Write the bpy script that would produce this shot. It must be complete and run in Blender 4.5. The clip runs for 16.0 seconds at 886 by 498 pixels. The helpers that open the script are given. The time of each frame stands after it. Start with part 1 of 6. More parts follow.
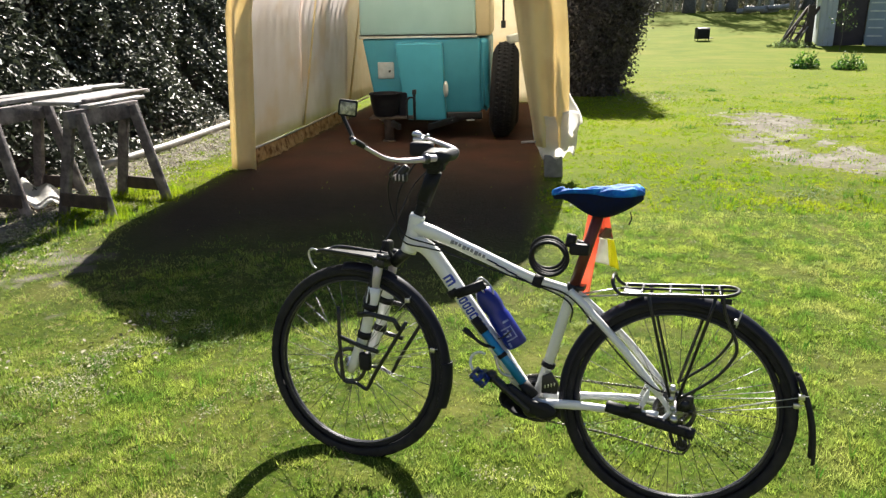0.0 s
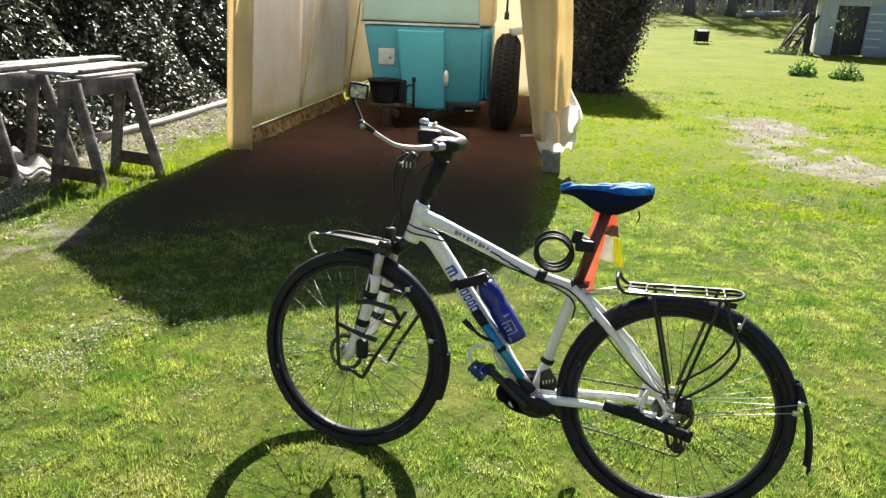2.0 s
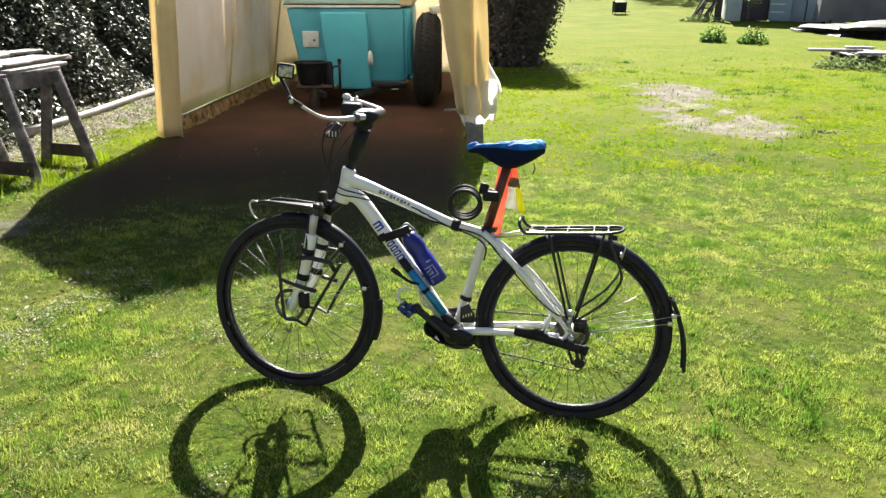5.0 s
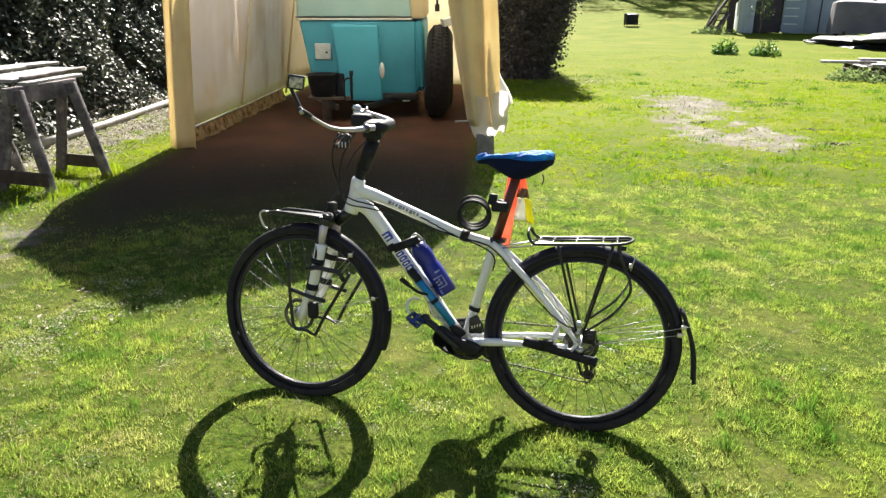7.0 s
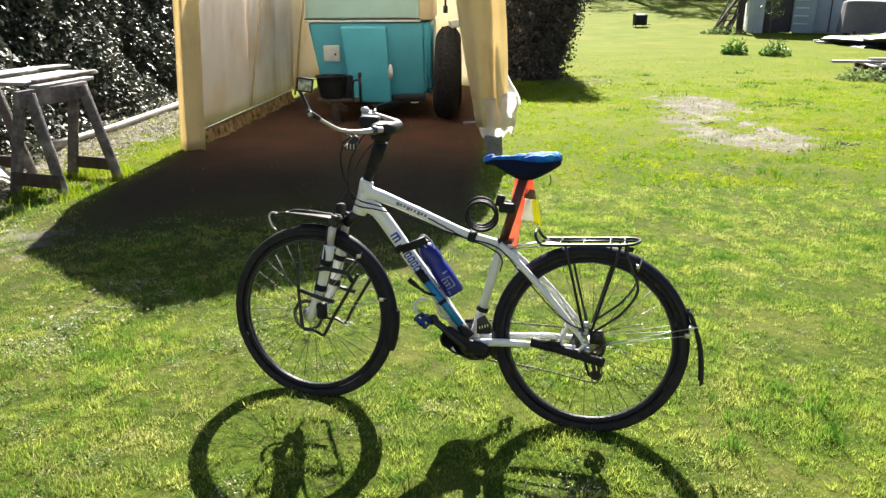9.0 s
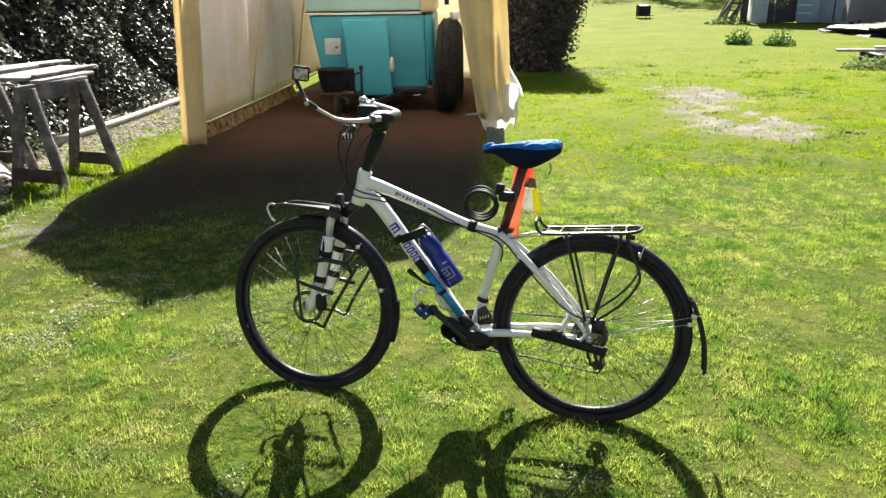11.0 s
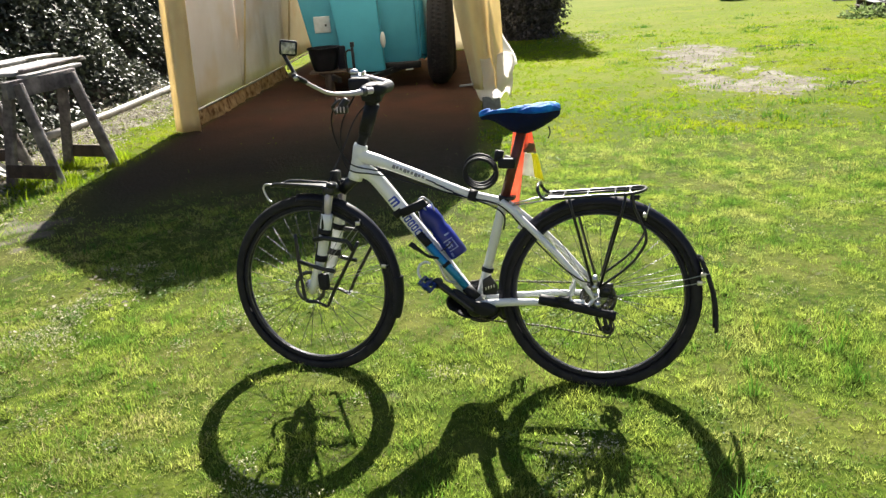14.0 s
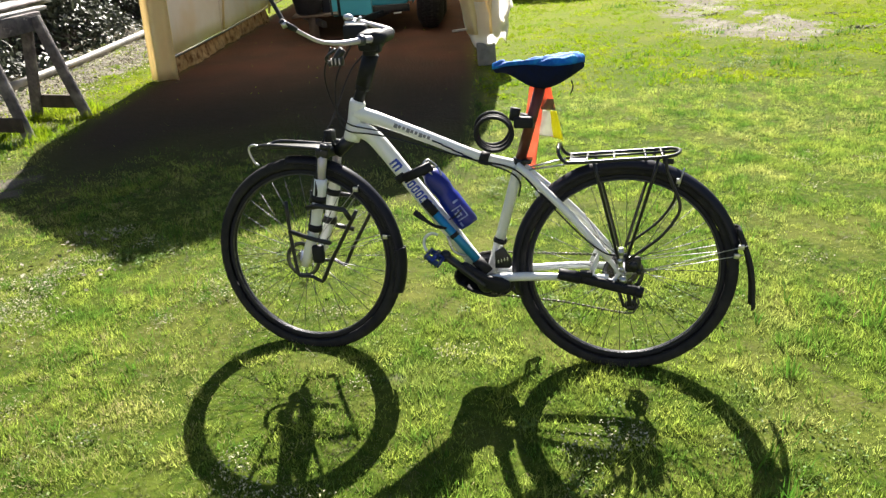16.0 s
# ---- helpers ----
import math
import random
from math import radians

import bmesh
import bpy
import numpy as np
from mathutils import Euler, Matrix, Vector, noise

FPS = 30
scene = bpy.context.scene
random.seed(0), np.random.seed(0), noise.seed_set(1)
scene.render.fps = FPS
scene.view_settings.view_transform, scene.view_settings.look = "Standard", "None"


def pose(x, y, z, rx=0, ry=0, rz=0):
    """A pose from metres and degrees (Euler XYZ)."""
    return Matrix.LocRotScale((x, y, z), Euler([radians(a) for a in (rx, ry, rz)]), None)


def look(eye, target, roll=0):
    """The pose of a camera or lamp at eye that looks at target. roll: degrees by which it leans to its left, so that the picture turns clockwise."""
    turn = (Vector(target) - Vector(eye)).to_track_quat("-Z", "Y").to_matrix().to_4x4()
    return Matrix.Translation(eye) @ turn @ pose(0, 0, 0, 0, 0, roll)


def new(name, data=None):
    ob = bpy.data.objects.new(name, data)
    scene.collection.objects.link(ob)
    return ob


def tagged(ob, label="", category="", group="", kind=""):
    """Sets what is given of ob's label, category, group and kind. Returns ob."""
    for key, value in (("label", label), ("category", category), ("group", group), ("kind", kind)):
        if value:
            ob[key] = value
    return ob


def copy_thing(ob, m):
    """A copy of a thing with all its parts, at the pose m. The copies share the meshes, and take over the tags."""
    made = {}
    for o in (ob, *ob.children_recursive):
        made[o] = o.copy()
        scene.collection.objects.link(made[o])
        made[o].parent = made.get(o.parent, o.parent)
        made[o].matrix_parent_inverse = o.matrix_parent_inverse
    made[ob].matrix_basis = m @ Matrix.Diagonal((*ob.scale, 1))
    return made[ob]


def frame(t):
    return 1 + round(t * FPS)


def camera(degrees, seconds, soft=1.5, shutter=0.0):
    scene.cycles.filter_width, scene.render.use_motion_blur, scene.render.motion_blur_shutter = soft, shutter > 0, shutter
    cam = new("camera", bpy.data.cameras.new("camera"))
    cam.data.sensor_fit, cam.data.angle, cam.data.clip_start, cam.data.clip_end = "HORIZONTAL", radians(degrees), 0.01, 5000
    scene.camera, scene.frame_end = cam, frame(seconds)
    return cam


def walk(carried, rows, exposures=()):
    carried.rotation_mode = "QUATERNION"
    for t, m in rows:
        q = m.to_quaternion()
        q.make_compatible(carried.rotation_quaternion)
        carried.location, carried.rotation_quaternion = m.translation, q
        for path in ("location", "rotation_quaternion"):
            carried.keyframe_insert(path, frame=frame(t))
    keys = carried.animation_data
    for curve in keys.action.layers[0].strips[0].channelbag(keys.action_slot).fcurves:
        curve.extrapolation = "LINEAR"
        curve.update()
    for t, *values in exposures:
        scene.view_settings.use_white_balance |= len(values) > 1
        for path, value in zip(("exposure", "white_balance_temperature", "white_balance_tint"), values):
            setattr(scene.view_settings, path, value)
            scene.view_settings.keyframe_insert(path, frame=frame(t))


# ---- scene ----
cam = camera(62.4, 16.0, soft=1.4)
PATH = [
    (0, (-0.016, 0.407, 1.562), (-0.190, 2.302, 0.946), -1.0),
    (0.5, (-0.044, 0.440, 1.562), (-0.212, 2.333, 0.939), -0.1),
    (1, (-0.055, 0.434, 1.553), (-0.199, 2.324, 0.915), 1.6),
    (1.5, (-0.065, 0.428, 1.549), (-0.210, 2.326, 0.936), 2.0),
    (2, (-0.069, 0.431, 1.552), (-0.210, 2.320, 0.911), 2.0),
    (2.5, (-0.078, 0.423, 1.545), (-0.175, 2.298, 0.856), 1.3),
    (3, (-0.091, 0.407, 1.534), (-0.120, 2.270, 0.807), 3.6),
    (3.5, (-0.044, 0.293, 1.558), (-0.056, 2.177, 0.886), 2.4),
    (3.7, (-0.017, 0.222, 1.561), (0.018, 2.090, 0.847), 2.1),
    (5.8, (0.014, 0.051, 1.588), (0.013, 1.933, 0.912), -0.8),
    (6, (0.019, 0.054, 1.583), (0.012, 1.934, 0.900), -0.8),
    (6.5, (0.018, 0.054, 1.586), (0.018, 1.939, 0.918), -0.4),
    (7, (0.011, 0.056, 1.578), (0.006, 1.944, 0.919), -0.0),
    (7.5, (0.010, 0.040, 1.588), (-0.011, 1.933, 0.945), 0.2),
    (8, (0.011, 0.041, 1.591), (0.008, 1.935, 0.947), 0.2),
    (8.5, (0.014, 0.043, 1.587), (-0.001, 1.937, 0.946), -0.1),
    (9, (0.015, 0.042, 1.582), (-0.014, 1.931, 0.926), -0.3),
    (9.2, (0.023, 0.039, 1.578), (0.006, 1.924, 0.909), -0.6),
    (11.3, (0.033, 0.063, 1.548), (-0.010, 1.946, 0.876), -0.9),
    (11.5, (0.030, 0.059, 1.541), (0.012, 1.935, 0.848), -0.5),
    (12, (0.028, 0.061, 1.548), (0.018, 1.946, 0.877), -0.0),
    (12.5, (0.026, 0.059, 1.543), (0.028, 1.948, 0.887), -1.3),
    (13, (0.022, 0.074, 1.534), (-0.016, 1.947, 0.833), -2.2),
    (13.5, (0.032, 0.086, 1.532), (0.000, 1.957, 0.825), -3.0),
    (14, (0.035, 0.103, 1.526), (-0.017, 1.963, 0.794), -4.2),
    (14.5, (0.035, 0.115, 1.523), (-0.040, 1.982, 0.810), -4.6),
    (15, (0.015, 0.190, 1.518), (-0.053, 2.057, 0.805), -4.7),
    (15.5, (-0.044, 0.340, 1.500), (-0.092, 2.194, 0.752), -5.5),
    (16, (-0.045, 0.382, 1.500), (-0.065, 2.185, 0.633), -4.1),
]
walk(cam, [(t, look(eye, target, roll)) for t, eye, target, roll in PATH],
     exposures=[(0, 1.83), (0.5, 1.83), (1, 1.95), (3.5, 2.05), (6, 2.07), (12.5, 2.05), (14, 1.99), (16, 2.03)])

# ==== world, sun and exposure ====
SUN_EL, SUN_AZ = 37.0, 6.0          # degrees above the horizon; degrees from +y towards +x
world = bpy.data.worlds.new("world")
scene.world = world
world.use_nodes = True
wn = world.node_tree.nodes
sky = wn.new("ShaderNodeTexSky")
sky.sky_type, sky.sun_disc = "NISHITA", False
sky.sun_elevation, sky.sun_rotation = radians(SUN_EL), radians(SUN_AZ)
wn["Background"].inputs["Strength"].default_value = 0.041
world.node_tree.links.new(sky.outputs["Color"], wn["Background"].inputs["Color"])
sun = new("sun", bpy.data.lights.new("sun", "SUN"))
sun.data.energy, sun.data.angle, sun.data.color = 5.0, radians(0.5), (1.0, 0.94, 0.84)
sun_dir = Vector((math.sin(radians(SUN_AZ)) * math.cos(radians(SUN_EL)), math.cos(radians(SUN_AZ)) * math.cos(radians(SUN_EL)), math.sin(radians(SUN_EL))))
sun.matrix_world = look(sun_dir * 60, (0, 0, 0))


# ==== materials ====
def material(name, c1, c2=None, scale=6.0, rough=0.6, metal=0.0, bump=0.0, bscale=60.0, through_light=0.0, spec=0.5,
             stain=None, stain_scale=2.0, stain_at=(0.55, 0.7), vary=0.0, coat=0.0, rough2=None):
    """Two base colours mixed by a noise, a second stain colour at a larger scale, fine relief."""
    m = bpy.data.materials.new(name)
    m.use_nodes = True
    nt = m.node_tree
    n, l = nt.nodes, nt.links
    b = n["Principled BSDF"]
    co = n.new("ShaderNodeTexCoord").outputs["Object"]

    def noise_tex(s, detail=5.0):
        t = n.new("ShaderNodeTexNoise")
        t.inputs["Scale"].default_value, t.inputs["Detail"].default_value = s, detail
        l.new(co, t.inputs["Vector"])
        return t.outputs["Fac"]

    def mix(f, a, c):
        x = n.new("ShaderNodeMix")
        x.data_type = "RGBA"
        for k, v in ((0, f), (6, a), (7, c)):
            if isinstance(v, (tuple, float)):
                x.inputs[k].default_value = (*v, 1) if isinstance(v, tuple) else v
            else:
                l.new(v, x.inputs[k])
        return x.outputs[2]

    def ramp(f, lo, hi):
        r = n.new("ShaderNodeMapRange")
        r.inputs[1].default_value, r.inputs[2].default_value = lo, hi
        l.new(f, r.inputs[0])
        return r.outputs[0]

    c2 = c2 or tuple(v * 0.8 for v in c1)
    f = noise_tex(scale)
    col = mix(ramp(f, 0.35, 0.65), c1, c2)
    if stain:
        col = mix(ramp(noise_tex(stain_scale, 6.0), *stain_at), col, stain)
    if vary:
        info = n.new("ShaderNodeObjectInfo") if vary < 0 else n.new("ShaderNodeNewGeometry")
        h = n.new("ShaderNodeHueSaturation")
        l.new(ramp(info.outputs["Random" if vary < 0 else "Random Per Island"], 0, 1), h.inputs["Value"])
        r = h.inputs["Value"].links[0].from_node
        r.inputs[3].default_value, r.inputs[4].default_value = 1 - abs(vary), 1 + abs(vary)
        l.new(col, h.inputs["Color"])
        col = h.outputs["Color"]
    l.new(col, b.inputs["Base Color"])
    if rough2 is None:
        rough2 = rough
    r = n.new("ShaderNodeMapRange")
    r.inputs[1].default_value, r.inputs[2].default_value, r.inputs[3].default_value, r.inputs[4].default_value = 0.3, 0.7, rough, rough2
    l.new(f, r.inputs[0])
    l.new(r.outputs[0], b.inputs["Roughness"])
    b.inputs["Metallic"].default_value = metal
    b.inputs["Specular IOR Level"].default_value = spec
    b.inputs["Coat Weight"].default_value = coat
    if bump:
        bp = n.new("ShaderNodeBump")
        bp.inputs["Strength"].default_value, bp.inputs["Distance"].default_value = bump, 0.01
        l.new(noise_tex(bscale), bp.inputs["Height"])
        l.new(bp.outputs[0], b.inputs["Normal"])
    if through_light:
        t = n.new("ShaderNodeBsdfTranslucent")
        l.new(col, t.inputs["Color"])
        x = n.new("ShaderNodeMixShader")
        x.inputs[0].default_value = through_light
        l.new(b.outputs[0], x.inputs[1])
        l.new(t.outputs[0], x.inputs[2])
        l.new(x.outputs[0], n["Material Output"].inputs["Surface"])
    return m


M_WHITE = material("frame_white_paint", (0.86, 0.86, 0.86), (0.80, 0.80, 0.81), 9, 0.28, coat=0.4, stain=(0.5, 0.47, 0.4), stain_scale=7, stain_at=(0.66, 0.9))
M_BLACK = material("black_plastic", (0.014, 0.014, 0.018), (0.022, 0.022, 0.025), 14, 0.5, bump=0.1, rough2=0.62, spec=0.17)
M_BLACKMETAL = material("black_painted_steel", (0.012, 0.012, 0.015), (0.020, 0.020, 0.023), 20, 0.28, rough2=0.42, spec=0.4)
M_GUARD = material("black_mudguard_plastic", (0.015, 0.015, 0.024), (0.022, 0.022, 0.032), 8, 0.42, spec=0.16, bump=0.05, bscale=30)
M_RUBBER = material("tyre_rubber", (0.022, 0.022, 0.026), (0.034, 0.033, 0.035), 25, 0.85, bump=0.3, bscale=220, spec=0.12)
M_ALU = material("bare_aluminium", (0.62, 0.62, 0.64), (0.5, 0.5, 0.52), 40, 0.25, metal=1.0, rough2=0.4)
M_SPOKE = material("dull_spoke_steel", (0.13, 0.13, 0.14), (0.07, 0.07, 0.08), 30, 0.45, metal=1.0)
M_STEEL = material("galvanised_steel", (0.5, 0.5, 0.5), (0.38, 0.38, 0.38), 30, 0.4, metal=1.0)
M_GREYFOAM = material("grey_bar_alloy", (0.62, 0.56, 0.60), (0.50, 0.45, 0.50), 12, 0.45, metal=0.35, rough2=0.55)
M_POST = material("dark_red_anodised_post", (0.15, 0.040, 0.030), (0.09, 0.026, 0.022), 14, 0.4, spec=0.4)
M_SADDLEBLUE = material("blue_gel_cover", (0.005, 0.14, 0.54), (0.005, 0.08, 0.36), 25, 0.7, bump=0.3, bscale=90, spec=0.2, stain=(0.02, 0.27, 0.62), stain_scale=22, stain_at=(0.5, 0.62))
M_SADDLEDARK = material("navy_mesh_fabric", (0.005, 0.010, 0.050), (0.007, 0.010, 0.035), 60, 0.85, bump=0.4, bscale=400, spec=0.15)
M_ORANGE = material("orange_fabric", (0.86, 0.36, 0.24), (0.74, 0.24, 0.15), 12, 0.6, through_light=0.55, bump=0.2, bscale=40)
M_YELLOW = material("yellow_reflective", (0.80, 0.78, 0.03), (0.7, 0.66, 0.02), 12, 0.45, through_light=0.35)
M_FLAGBAND = material("grey_brown_band", (0.30, 0.19, 0.12), (0.24, 0.15, 0.10), 14, 0.6, through_light=0.3)
M_REFLECT = material("white_reflective", (0.85, 0.85, 0.78), (0.7, 0.7, 0.62), 30, 0.35, through_light=0.3)
M_BOTTLE = material("blue_bottle_plastic", (0.006, 0.016, 0.25), (0.004, 0.010, 0.16), 9, 0.3, rough2=0.4)
M_BOTTLEMARK = material("pale_print", (0.34, 0.38, 0.62), (0.16, 0.19, 0.45), 60, 0.4)
M_PUMP = material("cyan_anodised", (0.02, 0.27, 0.52), (0.016, 0.22, 0.45), 18, 0.35, metal=0.2)
M_PEDALBLUE = material("blue_anodised_pedal", (0.02, 0.05, 0.25), (0.015, 0.03, 0.16), 18, 0.35, metal=0.6)
M_DECAL = material("blue_decal", (0.03, 0.07, 0.45), (0.025, 0.055, 0.38), 20, 0.35)
M_GREYDECAL = material("grey_decal", (0.2, 0.2, 0.22), None, 20, 0.4)
M_CHAIN = material("oiled_chain", (0.10, 0.09, 0.08), (0.2, 0.19, 0.17), 120, 0.35, metal=1.0)
# light and dark mottling in the glass colour stands for reflected foliage
M_MIRROR = material("mirror_glass", (0.55, 0.53, 0.50), (0.16, 0.16, 0.16), 70, 0.25, metal=1.0, rough2=0.5, bump=0.5, bscale=160)
M_CANVAS = material("cream_tarpaulin", (0.86, 0.75, 0.50), (0.80, 0.68, 0.43), 3.0, 0.55, through_light=0.40, bump=0.35, bscale=7, stain=(0.68, 0.52, 0.30), stain_scale=2.2, stain_at=(0.54, 0.8))
M_INNER = material("pale_back_tarpaulin", (0.86, 0.80, 0.68), (0.82, 0.75, 0.62), 3.0, 0.55, through_light=0.4, bump=0.3, bscale=7, stain=(0.76, 0.66, 0.48), stain_scale=2.0)
M_SOILED = material("soiled_skirt_cloth", (0.66, 0.52, 0.32), (0.46, 0.31, 0.17), 9.0, 0.6, through_light=0.6, bump=0.6, bscale=18, stain=(0.20, 0.11, 0.055), stain_scale=13, stain_at=(0.48, 0.66))
M_CANVASGREY = material("greyish_translucent_panel", (0.93, 0.88, 0.87), (0.88, 0.82, 0.79), 2.5, 0.5, through_light=0.68, bump=0.3, bscale=9, stain=(0.80, 0.68, 0.54), stain_scale=1.6, stain_at=(0.52, 0.8))
M_ROOFCLOTH = material("pale_roof_tarpaulin", (0.95, 0.91, 0.82), (0.92, 0.88, 0.78), 3, 0.5, through_light=0.9)
M_CANVASWHITE = material("white_sandbag_cloth", (0.88, 0.87, 0.85), (0.82, 0.80, 0.79), 6, 0.6, through_light=0.7, bump=0.5, bscale=25)
M_TEAL = material("teal_trailer_paint", (0.055, 0.32, 0.45), (0.048, 0.29, 0.41), 4, 0.4, stain=(0.05, 0.27, 0.38), stain_scale=1.6, stain_at=(0.55, 0.85), rough2=0.5)
M_TEALLIGHT = material("lighter_teal_panel", (0.06, 0.37, 0.52), (0.055, 0.34, 0.48), 4, 0.4, rough2=0.5)
M_MINT = material("mint_trailer_paint", (0.40, 0.60, 0.62), (0.36, 0.56, 0.58), 3, 0.4, rough2=0.5)
M_TRAILERCREAM = material("cream_trailer_side", (0.66, 0.56, 0.36), (0.6, 0.5, 0.32), 3, 0.45)
M_STRIPE = material("white_moulding", (0.75, 0.77, 0.75), None, 10, 0.35)
M_WOODGREY = material("weathered_wood", (0.17, 0.145, 0.15), (0.09, 0.075, 0.08), 22, 0.8, bump=0.6, bscale=70, stain=(0.38, 0.34, 0.33), stain_scale=6, stain_at=(0.50, 0.75))
M_BOARDWHITE = material("sun_bleached_board", (0.36, 0.345, 0.345), (0.25, 0.235, 0.235), 10, 0.6, bump=0.4, bscale=60, stain=(0.22, 0.2, 0.18), stain_scale=7, stain_at=(0.58, 0.75))
M_PIPE = material("grey_plastic_pipe", (0.34, 0.32, 0.31), (0.23, 0.215, 0.20), 7, 0.5, stain=(0.3, 0.26, 0.2), stain_scale=5)
M_FOOTBLOCK = material("grey_concrete", (0.26, 0.25, 0.24), (0.18, 0.17, 0.165), 12, 0.85, bump=0.5, bscale=60)
M_SHEDWALL = material("grey_painted_boards", (0.52, 0.55, 0.60), (0.44, 0.47, 0.52), 2, 0.7, stain=(0.25, 0.25, 0.27), stain_scale=1.0)
M_SHEDROOF = material("faded_red_roofing", (0.33, 0.16, 0.15), (0.26, 0.13, 0.12), 3, 0.8)
M_DARKWOOD = material("dark_brown_wood", (0.05, 0.035, 0.03), (0.09, 0.065, 0.05), 12, 0.8, bump=0.5, bscale=40)
M_DARKDOOR = material("dark_brown_door", (0.045, 0.035, 0.04), (0.06, 0.045, 0.05), 4, 0.7)
M_TARPGREY = material("grey_tarpaulin", (0.19, 0.17, 0.19), (0.14, 0.125, 0.14), 2, 0.7, bump=0.5, bscale=6)
M_BLUEGREY = material("blue_grey_sheet", (0.32, 0.38, 0.45), (0.27, 0.33, 0.4), 2, 0.5)
M_BARK = material("tree_bark", (0.09, 0.075, 0.06), (0.15, 0.13, 0.11), 8, 0.9, bump=0.8, bscale=25)
M_LEAFDARK = material("ivy_leaf", (0.036, 0.046, 0.028), (0.068, 0.076, 0.052), 3, 0.32, through_light=0.20, spec=0.27, vary=0.6, rough2=0.5)
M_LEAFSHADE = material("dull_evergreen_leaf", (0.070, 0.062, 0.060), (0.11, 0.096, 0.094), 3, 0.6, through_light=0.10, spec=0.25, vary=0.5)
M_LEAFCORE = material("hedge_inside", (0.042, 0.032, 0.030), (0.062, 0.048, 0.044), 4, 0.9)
M_LEAFTREE = material("tree_leaf", (0.05, 0.10, 0.02), (0.09, 0.13, 0.03), 2, 0.5, through_light=0.3, vary=0.4)
M_BRUSH = material("bare_brush", (0.20, 0.185, 0.155), (0.30, 0.27, 0.22), 1.5, 0.8, vary=0.5)
M_WOODEDGE = material("distant_wood", (0.12, 0.115, 0.10), (0.20, 0.19, 0.165), 0.5, 0.9)
M_PALEBARK = material("pale_bark", (0.40, 0.375, 0.34), (0.28, 0.26, 0.23), 6, 0.9, bump=0.6, bscale=20)
M_WEED = material("weed_leaf", (0.14, 0.21, 0.06), (0.23, 0.28, 0.12), 3, 0.75, through_light=0.5, spec=0.2, vary=0.5)
M_BLADE = material("grass_blade", (0.090, 0.185, 0.026), (0.315, 0.385, 0.068), 6.0, 0.42, through_light=0.6, spec=0.40, vary=0.62, stain=(0.40, 0.385, 0.15), stain_scale=1.5, stain_at=(0.52, 0.80))
M_BLADEMID = material("lawn_blade", (0.145, 0.250, 0.008), (0.255, 0.325, 0.014), 2.2, 0.5, through_light=0.6, spec=0.12, vary=0.22, stain=(0.24, 0.255, 0.04), stain_scale=0.8, stain_at=(0.5, 0.8))
M_CLOVER = material("glossy_weed_leaf", (0.070, 0.145, 0.020), (0.15, 0.20, 0.045), 9, 0.55, through_light=0.3, spec=0.2, vary=0.5, rough2=0.5)
M_BLADEDRY = material("half_dry_grass_blade", (0.42, 0.37, 0.20), (0.27, 0.26, 0.10), 4.0, 0.55, through_light=0.5, spec=0.3, vary=0.5)
M_TUFT = material("dark_tuft_blade", (0.045, 0.14, 0.015), (0.10, 0.20, 0.02), 5, 0.4, through_light=0.5, spec=0.5, vary=0.5)
M_CLOD = material("dark_clod", (0.085, 0.090, 0.035), (0.14, 0.125, 0.070), 20, 0.85, vary=0.5)
M_THATCH = material("matted_thatch", (0.150, 0.135, 0.058), (0.070, 0.068, 0.026), 9.0, 0.6, through_light=0.3, spec=0.25, vary=0.65, stain=(0.10, 0.14, 0.02), stain_scale=3.0, stain_at=(0.45, 0.6))
M_STRAW = material("dry_grass", (0.42, 0.36, 0.18), (0.32, 0.26, 0.12), 5, 0.7, through_light=0.3, vary=0.4)
M_LITTER = material("dry_leaf_litter", (0.17, 0.145, 0.095), (0.31, 0.28, 0.20), 9, 0.8, vary=0.65)
M_BLOSSOM = material("straw_and_glint_bits", (0.33, 0.315, 0.185), (0.50, 0.48, 0.33), 30, 0.7, through_light=0.25, vary=0.45)


